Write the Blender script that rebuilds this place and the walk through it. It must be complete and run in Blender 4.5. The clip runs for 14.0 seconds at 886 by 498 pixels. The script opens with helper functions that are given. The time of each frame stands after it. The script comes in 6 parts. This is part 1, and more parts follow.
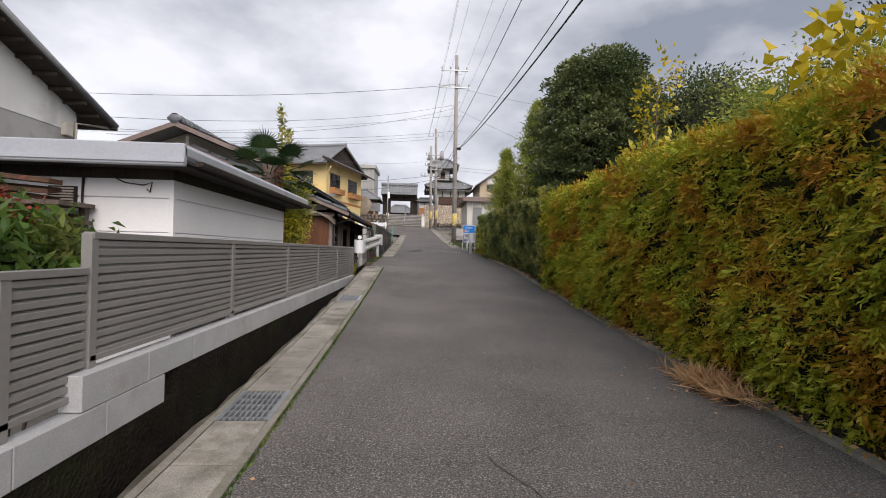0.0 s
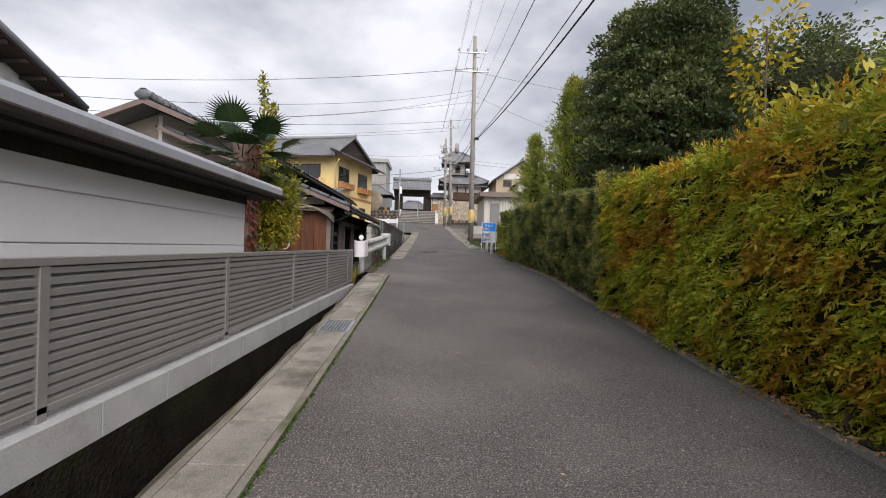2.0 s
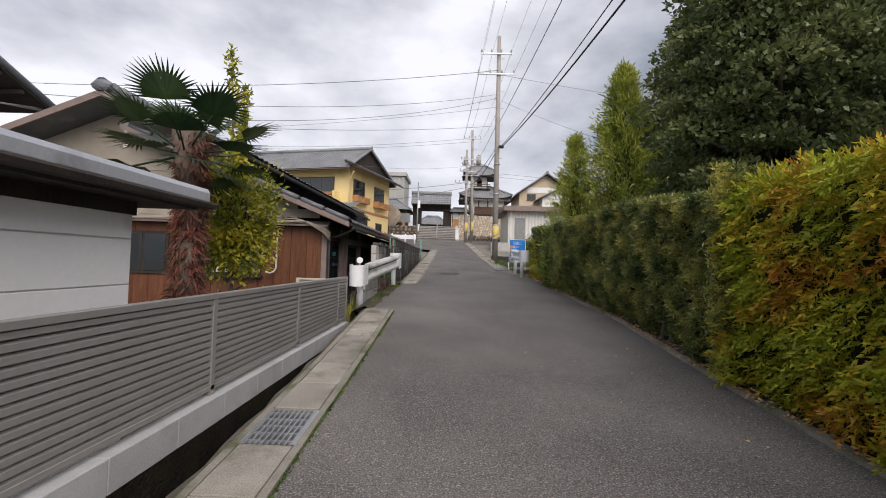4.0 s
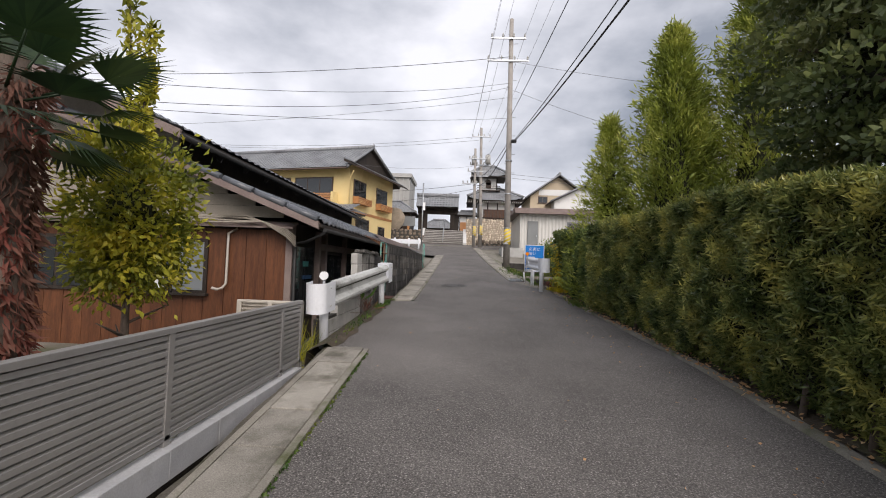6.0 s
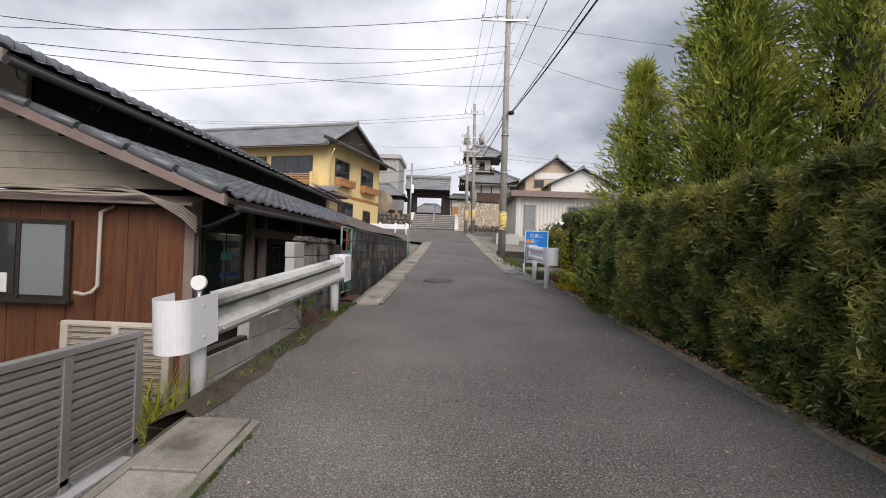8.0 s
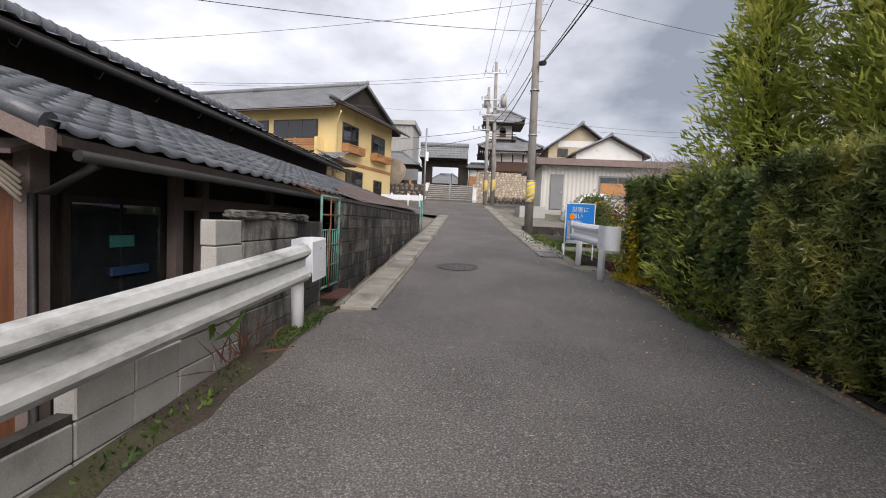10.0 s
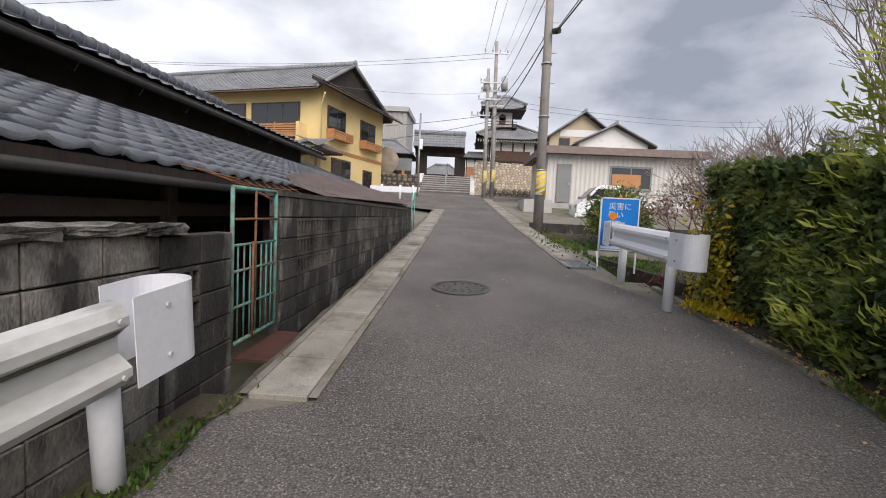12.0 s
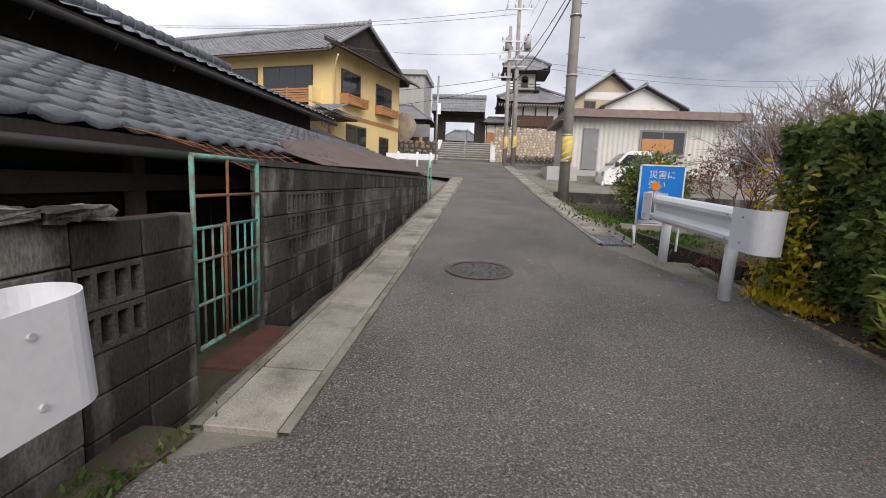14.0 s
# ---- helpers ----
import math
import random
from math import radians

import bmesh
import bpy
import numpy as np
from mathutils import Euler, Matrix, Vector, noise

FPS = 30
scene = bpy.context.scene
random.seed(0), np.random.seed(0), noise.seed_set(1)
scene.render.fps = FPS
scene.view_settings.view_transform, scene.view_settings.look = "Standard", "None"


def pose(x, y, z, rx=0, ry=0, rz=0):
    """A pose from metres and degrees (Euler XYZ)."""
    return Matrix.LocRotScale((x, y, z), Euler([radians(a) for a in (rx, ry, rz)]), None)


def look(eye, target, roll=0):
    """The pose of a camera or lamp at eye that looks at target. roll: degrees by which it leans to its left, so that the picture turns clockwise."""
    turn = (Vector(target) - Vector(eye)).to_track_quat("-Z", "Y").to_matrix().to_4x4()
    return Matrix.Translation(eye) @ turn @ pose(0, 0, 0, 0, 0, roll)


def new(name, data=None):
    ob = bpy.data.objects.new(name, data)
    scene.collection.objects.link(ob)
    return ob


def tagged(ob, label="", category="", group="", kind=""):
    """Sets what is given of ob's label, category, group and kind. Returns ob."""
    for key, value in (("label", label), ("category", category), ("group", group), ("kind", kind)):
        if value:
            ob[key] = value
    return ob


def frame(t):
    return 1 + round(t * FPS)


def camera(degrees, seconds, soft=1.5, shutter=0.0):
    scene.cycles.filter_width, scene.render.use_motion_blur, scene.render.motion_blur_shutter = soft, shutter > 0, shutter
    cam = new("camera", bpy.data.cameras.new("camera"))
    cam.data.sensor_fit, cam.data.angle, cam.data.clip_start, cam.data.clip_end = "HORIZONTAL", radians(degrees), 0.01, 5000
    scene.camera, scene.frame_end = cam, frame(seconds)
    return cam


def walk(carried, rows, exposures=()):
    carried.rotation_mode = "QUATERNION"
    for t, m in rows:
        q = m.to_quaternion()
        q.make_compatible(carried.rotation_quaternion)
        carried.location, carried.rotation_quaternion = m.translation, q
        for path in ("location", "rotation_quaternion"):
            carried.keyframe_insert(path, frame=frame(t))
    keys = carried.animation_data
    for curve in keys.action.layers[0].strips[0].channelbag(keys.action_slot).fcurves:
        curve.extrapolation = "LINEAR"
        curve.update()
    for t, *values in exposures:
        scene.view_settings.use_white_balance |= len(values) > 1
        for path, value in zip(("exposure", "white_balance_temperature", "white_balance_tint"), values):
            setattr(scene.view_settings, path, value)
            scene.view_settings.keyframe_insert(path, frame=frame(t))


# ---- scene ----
cam = camera(88.5, 14.0, soft=1.0)
METRES, EYE, TILT, LEAN, TURN = 15.5, 1.45, 1.7, 0.0, -3.0
ROWS = [
    (0.0, 0.0, 0.0, 0.0, 0.03, -1.39, -1.42),
    (0.5, -0.0023, 0.0389, 0.0008, 0.25, -1.96, -1.6),
    (1.0, -0.0062, 0.0787, 0.0025, 0.11, -2.35, -1.63),
    (1.5, -0.0094, 0.1173, 0.0032, 0.86, -2.52, -1.67),
    (2.0, -0.0107, 0.1577, 0.0058, 1.67, -1.85, -1.7),
    (2.5, -0.013, 0.1969, 0.0082, 1.83, -0.81, -1.69),
    (3.0, -0.0137, 0.2378, 0.0108, 2.46, -0.54, -1.73),
    (3.5, -0.0176, 0.2787, 0.0121, 3.06, -0.32, -1.75),
    (4.0, -0.0183, 0.32, 0.0137, 4.23, 0.0, -1.78),
    (6.5, -0.0204, 0.5177, 0.0202, 5.27, 0.5, -1.91),
    (7.0, -0.0181, 0.5567, 0.0205, 5.17, 0.01, -1.98),
    (7.5, -0.0197, 0.5976, 0.0222, 4.35, -0.69, -2.02),
    (8.0, -0.0208, 0.6378, 0.0231, 4.42, -1.3, -2.07),
    (10.5, -0.0452, 0.832, 0.026, 6.61, -5.3, -2.41),
    (11.0, -0.0513, 0.8708, 0.0272, 6.59, -5.49, -2.41),
    (11.5, -0.0533, 0.9105, 0.029, 6.39, -6.13, -2.52),
    (12.0, -0.0565, 0.9471, 0.0301, 5.79, -5.92, -2.55),
    (12.5, -0.0564, 0.9769, 0.0327, 5.83, -5.91, -2.58),
    (13.0, -0.0595, 0.9896, 0.0324, 5.79, -6.77, -2.6),
    (13.5, -0.0585, 0.9931, 0.0324, 6.59, -8.03, -2.42),
    (14.0, -0.0591, 0.9949, 0.0315, 8.22, -10.04, -2.22),
]
walk(cam, [(t, pose(0, 0, EYE, TILT, LEAN, TURN) @ pose(METRES * x, METRES * y, METRES * z, 90 + pitch, roll, yaw)) for t, x, y, z, yaw, pitch, roll in ROWS],
     exposures=((0.0, 0.0, 6550, 15), (7.0, 0.05, 6550, 15), (11.0, 0.12, 6500, 15), (14.0, 0.08, 6550, 15)))

# ---- light ----
world = bpy.data.worlds.new("overcast")
scene.world = world
world.use_nodes = True
wn, wl = world.node_tree.nodes, world.node_tree.links
wn.clear()
w_out = wn.new("ShaderNodeOutputWorld")
w_bg = wn.new("ShaderNodeBackground")
w_sky = wn.new("ShaderNodeTexSky")
w_sky.sky_type = "NISHITA"
w_sky.sun_disc = False
w_sky.sun_elevation = radians(38)
w_sky.sun_rotation = radians(159)
w_co = wn.new("ShaderNodeTexCoord")
w_map = wn.new("ShaderNodeMapping")
w_map.inputs["Scale"].default_value = (1.0, 1.0, 2.0)
w_map.inputs["Location"].default_value = (0.35, 0.2, 0.1)
w_noise = wn.new("ShaderNodeTexNoise")
w_noise.inputs["Scale"].default_value = 1.9
w_noise.inputs["Detail"].default_value = 8.0
w_noise.inputs["Roughness"].default_value = 0.52
w_ramp = wn.new("ShaderNodeValToRGB")
w_ramp.color_ramp.elements[0].position = 0.36
w_ramp.color_ramp.elements[0].color = (0.30, 0.34, 0.40, 1)
w_ramp.color_ramp.elements[1].position = 0.61
w_ramp.color_ramp.elements[1].color = (0.95, 0.98, 1.03, 1)
w_dim = wn.new("ShaderNodeMix")
w_dim.data_type = "RGBA"
w_dim.inputs[0].default_value = 0.93
w_scale = wn.new("ShaderNodeVectorMath")
w_scale.operation = "SCALE"
w_scale.inputs["Scale"].default_value = 0.10
wl.new(w_co.outputs["Generated"], w_map.inputs["Vector"])
wl.new(w_map.outputs["Vector"], w_noise.inputs["Vector"])
wl.new(w_noise.outputs["Fac"], w_ramp.inputs["Fac"])
wl.new(w_sky.outputs["Color"], w_scale.inputs[0])
wl.new(w_scale.outputs["Vector"], w_dim.inputs["A"])
wl.new(w_ramp.outputs["Color"], w_dim.inputs["B"])
wl.new(w_dim.outputs["Result"], w_bg.inputs["Color"])
w_bg.inputs["Strength"].default_value = 1.05
wl.new(w_bg.outputs["Background"], w_out.inputs["Surface"])
sun = new("sun", bpy.data.lights.new("sun", "SUN"))
sun.data.energy = 3.2
sun.data.angle = radians(50)
sun.data.color = (1.0, 0.93, 0.85)
sun.matrix_world = look((4.5, -12, 10), (0, 0, 0))


# ---- materials ----
def mat(name, a, b, scale=8.0, rough=0.8, metal=0.0, bump=0.2, fine=60.0, stain=None, stain_scale=1.2, stain_amount=0.5,
        grain=0.45, island=0.0, per_object=0.0, stretch=(1, 1, 1), spec=0.4, bump_dist=0.01):
    """Two tones by noise, fine grain, optional stains, optional variation per piece, and a relief."""
    m = bpy.data.materials.new(name)
    m.use_nodes = True
    n, l = m.node_tree.nodes, m.node_tree.links
    p = n["Principled BSDF"]
    p.inputs["Roughness"].default_value = rough
    p.inputs["Metallic"].default_value = metal
    p.inputs["Specular IOR Level"].default_value = spec
    co = n.new("ShaderNodeTexCoord")
    mp = n.new("ShaderNodeMapping")
    mp.inputs["Scale"].default_value = stretch
    geo = n.new("ShaderNodeNewGeometry")
    l.new(geo.outputs["Position"], mp.inputs["Vector"])
    n1 = n.new("ShaderNodeTexNoise")
    n1.inputs["Scale"].default_value = scale
    n1.inputs["Detail"].default_value = 5
    l.new(mp.outputs["Vector"], n1.inputs["Vector"])
    n2 = n.new("ShaderNodeTexNoise")
    n2.inputs["Scale"].default_value = fine
    n2.inputs["Detail"].default_value = 3
    l.new(mp.outputs["Vector"], n2.inputs["Vector"])
    mixf = n.new("ShaderNodeMath")
    mixf.operation = "MULTIPLY_ADD"
    mixf.inputs[1].default_value = 1 - grain
    l.new(n1.outputs["Fac"], mixf.inputs[0])
    half = n.new("ShaderNodeMath")
    half.operation = "MULTIPLY"
    half.inputs[1].default_value = grain
    l.new(n2.outputs["Fac"], half.inputs[0])
    l.new(half.outputs[0], mixf.inputs[2])
    ramp = n.new("ShaderNodeMapRange")
    ramp.inputs["From Min"].default_value = 0.32
    ramp.inputs["From Max"].default_value = 0.68
    l.new(mixf.outputs[0], ramp.inputs["Value"])
    col = n.new("ShaderNodeMix")
    col.data_type = "RGBA"
    col.inputs["A"].default_value = (*a, 1)
    col.inputs["B"].default_value = (*b, 1)
    l.new(ramp.outputs[0], col.inputs[0])
    out = col.outputs["Result"]
    if stain:
        n3 = n.new("ShaderNodeTexNoise")
        n3.inputs["Scale"].default_value = stain_scale
        n3.inputs["Detail"].default_value = 7
        n3.inputs["Roughness"].default_value = 0.65
        l.new(mp.outputs["Vector"], n3.inputs["Vector"])
        r3 = n.new("ShaderNodeMapRange")
        r3.inputs["From Min"].default_value = 0.62 - 0.25 * stain_amount
        r3.inputs["From Max"].default_value = 0.75 - 0.15 * stain_amount
        r3.inputs["To Max"].default_value = 0.9
        l.new(n3.outputs["Fac"], r3.inputs["Value"])
        c3 = n.new("ShaderNodeMix")
        c3.data_type = "RGBA"
        c3.inputs["B"].default_value = (*stain, 1)
        l.new(r3.outputs[0], c3.inputs[0])
        l.new(out, c3.inputs["A"])
        out = c3.outputs["Result"]
    if island or per_object:
        hv = n.new("ShaderNodeHueSaturation")
        mr = n.new("ShaderNodeMapRange")
        k = island or per_object
        mr.inputs["To Min"].default_value = 1 - k
        mr.inputs["To Max"].default_value = 1 + k
        if island:
            l.new(geo.outputs["Random Per Island"], mr.inputs["Value"])
        else:
            oi = n.new("ShaderNodeObjectInfo")
            l.new(oi.outputs["Random"], mr.inputs["Value"])
        l.new(mr.outputs[0], hv.inputs["Value"])
        l.new(out, hv.inputs["Color"])
        out = hv.outputs["Color"]
    l.new(out, p.inputs["Base Color"])
    if bump:
        bp = n.new("ShaderNodeBump")
        bp.inputs["Strength"].default_value = bump
        bp.inputs["Distance"].default_value = bump_dist
        l.new(n2.outputs["Fac"], bp.inputs["Height"])
        l.new(bp.outputs["Normal"], p.inputs["Normal"])
    return m


def leaf_mat(name, tones, patch=1.3, rough=0.5):
    """Leaves: a ramp of tones over patches and over single leaves."""
    m = bpy.data.materials.new(name)
    m.use_nodes = True
    n, l = m.node_tree.nodes, m.node_tree.links
    p = n["Principled BSDF"]
    p.inputs["Roughness"].default_value = rough
    p.inputs["Specular IOR Level"].default_value = 0.35
    geo = n.new("ShaderNodeNewGeometry")
    nz = n.new("ShaderNodeTexNoise")
    nz.inputs["Scale"].default_value = patch
    nz.inputs["Detail"].default_value = 4
    l.new(geo.outputs["Position"], nz.inputs["Vector"])
    ma = n.new("ShaderNodeMath")
    ma.operation = "MULTIPLY_ADD"
    ma.inputs[1].default_value = 0.36
    ma.inputs[2].default_value = -0.18
    l.new(geo.outputs["Random Per Island"], ma.inputs[0])
    mb = n.new("ShaderNodeMapRange")
    mb.inputs["From Min"].default_value = 0.3
    mb.inputs["From Max"].default_value = 0.7
    l.new(nz.outputs["Fac"], mb.inputs["Value"])
    ad = n.new("ShaderNodeMath")
    l.new(ma.outputs[0], ad.inputs[0])
    l.new(mb.outputs[0], ad.inputs[1])
    rp = n.new("ShaderNodeValToRGB")
    els = rp.color_ramp.elements
    while len(els) < len(tones):
        els.new(0.5)
    for i, c in enumerate(tones):
        els[i].position = i / (len(tones) - 1)
        els[i].color = (*c, 1)
    l.new(ad.outputs[0], rp.inputs["Fac"])
    l.new(rp.outputs["Color"], p.inputs["Base Color"])
    tr = n.new("ShaderNodeBsdfTranslucent")
    l.new(rp.outputs["Color"], tr.inputs["Color"])
    mx = n.new("ShaderNodeMixShader")
    mx.inputs[0].default_value = 0.3
    l.new(p.outputs[0], mx.inputs[1])
    l.new(tr.outputs[0], mx.inputs[2])
    l.new(mx.outputs[0], n["Material Output"].inputs["Surface"])
    return m


def glass_mat(name, tint, rough=0.05):
    m = bpy.data.materials.new(name)
    m.use_nodes = True
    p = m.node_tree.nodes["Principled BSDF"]
    p.inputs["Base Color"].default_value = (*tint, 1)
    p.inputs["Roughness"].default_value = rough
    p.inputs["Specular IOR Level"].default_value = 0.8
    return m


ASPHALT = mat("asphalt", (0.025, 0.023, 0.021), (0.200, 0.186, 0.174), scale=0.8, fine=85, grain=0.70, rough=0.8, bump=0.9, stain=(0.46, 0.43, 0.41), stain_scale=85, stain_amount=0.22, bump_dist=0.008)
CONCRETE = mat("concrete_lid", (0.16, 0.15, 0.128), (0.38, 0.355, 0.31), scale=3, fine=120, grain=0.6, rough=0.9, bump=0.7, stain=(0.10, 0.092, 0.07), stain_scale=2.2, per_object=0.14, bump_dist=0.004)
KERB = mat("kerb_concrete", (0.15, 0.14, 0.115), (0.31, 0.29, 0.25), scale=5, fine=90, rough=0.9, bump=0.6, stain=(0.07, 0.08, 0.03), stain_scale=2.5, stain_amount=0.5)
SOIL = mat("soil", (0.03, 0.023, 0.016), (0.09, 0.07, 0.05), scale=4, fine=50, rough=0.95, bump=0.8, stain=(0.05, 0.06, 0.02), stain_scale=1.3, stain_amount=0.6, bump_dist=0.02)
GROUND = mat("yard_ground", (0.14, 0.13, 0.11), (0.24, 0.22, 0.19), scale=1.5, fine=40, rough=0.95, bump=0.5, stain=(0.08, 0.09, 0.04), stain_scale=0.5, stain_amount=0.5)
# damp footing concrete; its near-black also paints shade on the ditch floor
DARK_WET_AND_SHADE = mat("wet_concrete_and_ditch_shade", (0.006, 0.005, 0.004), (0.026, 0.021, 0.016), scale=4, fine=40, rough=0.85, bump=0.8, bump_dist=0.03, spec=0.12, stain=(0.022, 0.024, 0.009), stain_scale=1.6)
WHITE_BLOCK = mat("painted_block", (0.35, 0.355, 0.365), (0.47, 0.475, 0.485), scale=4, fine=80, rough=0.85, bump=0.3, stain=(0.30, 0.29, 0.27), stain_scale=1.6, stain_amount=0.2, per_object=0.05)
FENCE = mat("fence_aluminium", (0.27, 0.263, 0.253), (0.33, 0.32, 0.31), scale=2, fine=30, rough=0.45, metal=0.35, bump=0.03)
SIDING = mat("white_siding", (0.78, 0.78, 0.80), (0.84, 0.84, 0.85), scale=1.5, fine=30, rough=0.6, bump=0.08, stain=(0.50, 0.49, 0.46), stain_scale=0.9, stain_amount=0.15, per_object=0.03)
FASCIA = mat("fascia_metal", (0.40, 0.42, 0.46), (0.48, 0.50, 0.54), scale=2, fine=40, rough=0.4, metal=0.3, bump=0.03, stain=(0.28, 0.29, 0.31), stain_scale=1.5, stain_amount=0.2)
TILE = mat("grey_roof_tile", (0.06, 0.067, 0.078), (0.14, 0.152, 0.17), scale=3, fine=60, rough=0.32, bump=0.2, stain=(0.20, 0.20, 0.20), stain_scale=2.5, stain_amount=0.3, per_object=0.28, spec=0.5)
TILE_J = mat("grey_roof_tile_rows", (0.065, 0.072, 0.082), (0.14, 0.152, 0.17), scale=3, fine=60, rough=0.45, bump=0.2, stain=(0.21, 0.21, 0.21), stain_scale=2.5, stain_amount=0.3, island=0.25, spec=0.5)
TILE_FAR = mat("grey_glazed_tile", (0.16, 0.17, 0.18), (0.27, 0.28, 0.29), scale=2, fine=40, rough=0.45, bump=0.15, stain=(0.12, 0.12, 0.13), stain_scale=1.0, stain_amount=0.4, island=0.15)
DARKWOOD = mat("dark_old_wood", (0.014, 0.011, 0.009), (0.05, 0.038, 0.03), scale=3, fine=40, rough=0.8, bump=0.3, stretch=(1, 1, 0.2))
VERGE = mat("weathered_verge_wood", (0.16, 0.12, 0.11), (0.25, 0.20, 0.18), scale=4, fine=60, rough=0.8, bump=0.3)
BROWN = mat("brown_board", (0.075, 0.027, 0.012), (0.17, 0.066, 0.028), scale=5, fine=30, rough=0.55, bump=0.25, stretch=(3.0, 3.0, 0.35), stain=(0.07, 0.025, 0.012), stain_scale=2.0, stain_amount=0.35, per_object=0.12)
CLAPBOARD = mat("beige_clapboard", (0.25, 0.225, 0.185), (0.34, 0.305, 0.255), scale=3, fine=50, rough=0.8, bump=0.2, stain=(0.22, 0.19, 0.16), stain_scale=1.4, stain_amount=0.3, per_object=0.06)
BLOCK = mat("weathered_block", (0.11, 0.104, 0.095), (0.36, 0.345, 0.315), stretch=(1, 1, 0.5), scale=5, fine=70, rough=0.95, bump=0.7, stain=(0.012, 0.011, 0.010), stain_scale=3.0, stain_amount=0.8, per_object=0.2)
BLOCK_DARK = mat("blackened_block", (0.008, 0.0075, 0.007), (0.062, 0.058, 0.053), scale=4, fine=70, rough=0.95, bump=0.5, stain=(0.24, 0.23, 0.21), stain_scale=2.6, stain_amount=0.35, per_object=0.35, stretch=(1, 1, 0.4))
BLOCK_MID = mat("sooty_openwork_block", (0.03, 0.028, 0.025), (0.17, 0.16, 0.148), scale=5, fine=70, rough=0.95, bump=0.7, stain=(0.01, 0.01, 0.009), stain_scale=2.5, stain_amount=0.6, per_object=0.3)
BLOCK_NEW = mat("grey_block", (0.34, 0.33, 0.31), (0.50, 0.49, 0.46), scale=4, fine=90, rough=0.9, bump=0.5, stain=(0.22, 0.20, 0.18), stain_scale=1.5, stain_amount=0.3, per_object=0.08)
MORTAR = mat("dark_mortar", (0.03, 0.028, 0.025), (0.09, 0.085, 0.075), scale=6, fine=60, rough=0.95, bump=0.5)
WHITE_STEEL = mat("white_painted_steel", (0.66, 0.68, 0.72), (0.76, 0.78, 0.81), scale=2, fine=30, rough=0.4, bump=0.04, stain=(0.56, 0.57, 0.57), stain_scale=2.5, stain_amount=0.15)
GRIME_STEEL = mat("grimy_white_steel", (0.42, 0.43, 0.41), (0.60, 0.61, 0.60), scale=3, fine=30, rough=0.55, bump=0.1, stain=(0.09, 0.09, 0.075), stain_scale=2.6, stain_amount=0.6, stretch=(1, 0.4, 1))
GALV = mat("galvanised_steel", (0.30, 0.32, 0.34), (0.46, 0.48, 0.50), scale=8, fine=60, rough=0.4, metal=0.7, bump=0.05)
POLE = mat("pole_concrete", (0.26, 0.24, 0.22), (0.37, 0.35, 0.32), scale=2, fine=80, rough=0.9, bump=0.3, stain=(0.20, 0.18, 0.165), stain_scale=1.2, stain_amount=0.4)
CABLE = mat("black_cable", (0.012, 0.012, 0.012), (0.03, 0.03, 0.03), bump=0.0, rough=0.6)
WIRE = mat("grey_wire", (0.10, 0.10, 0.11), (0.16, 0.16, 0.17), bump=0.0, rough=0.6)
YELLOW_WALL = mat("yellow_stucco", (0.72, 0.55, 0.25), (0.80, 0.64, 0.32), scale=0.8, fine=40, rough=0.9, bump=0.2, stain=(0.62, 0.46, 0.20), stain_scale=0.5, stain_amount=0.25)
ORANGE_WOOD = mat("orange_balcony_wood", (0.36, 0.16, 0.06), (0.48, 0.24, 0.10), scale=3, fine=40, rough=0.6, bump=0.1)
SHUTTER = mat("brown_shutter", (0.055, 0.035, 0.025), (0.11, 0.075, 0.055), scale=2, fine=30, rough=0.5, bump=0.1)
PLASTER = mat("white_plaster", (0.62, 0.62, 0.60), (0.74, 0.74, 0.72), scale=1, fine=40, rough=0.9, bump=0.1, stain=(0.48, 0.47, 0.45), stain_scale=0.7, stain_amount=0.3)
GREYWALL = mat("grey_plaster", (0.34, 0.34, 0.33), (0.44, 0.44, 0.42), scale=1, fine=40, rough=0.9, bump=0.15, stain=(0.28, 0.27, 0.25), stain_scale=0.7, stain_amount=0.3)
CREAM = mat("corrugated_cream", (0.50, 0.49, 0.46), (0.58, 0.57, 0.53), scale=1, fine=30, rough=0.55, bump=0.05, stain=(0.45, 0.43, 0.38), stain_scale=0.6, stain_amount=0.25)
TAN = mat("tan_stucco", (0.42, 0.35, 0.25), (0.52, 0.43, 0.31), scale=1, fine=40, rough=0.9)
STONE = mat("tan_stone", (0.30, 0.25, 0.19), (0.50, 0.42, 0.33), scale=3, fine=50, rough=0.9, bump=0.5, per_object=0.25)
STONE_J = mat("stones", (0.36, 0.31, 0.24), (0.62, 0.54, 0.43), scale=3, fine=50, rough=0.9, bump=0.5, island=0.35)
# darker than TREAD so that risers carry the nosing's shade in their colour
STEPSTONE = mat("stair_stone", (0.14, 0.13, 0.12), (0.25, 0.235, 0.22), scale=3, fine=60, rough=0.9, bump=0.3, stain=(0.15, 0.14, 0.13), stain_scale=1.2, per_object=0.1)
TREAD = mat("stair_tread", (0.36, 0.35, 0.33), (0.50, 0.48, 0.45), scale=3, fine=60, rough=0.9, bump=0.3, stain=(0.27, 0.25, 0.23), stain_scale=1.2, per_object=0.1)
RUST = mat("rusty_sheet", (0.22, 0.165, 0.15), (0.34, 0.275, 0.25), scale=3, fine=50, rough=0.75, bump=0.2, stain=(0.26, 0.20, 0.18), stain_scale=1.0, stain_amount=0.4, stretch=(1, 0.3, 1))
RUSTBAR = mat("rusted_bar", (0.14, 0.06, 0.03), (0.26, 0.13, 0.07), scale=20, fine=90, rough=0.9, bump=0.4)
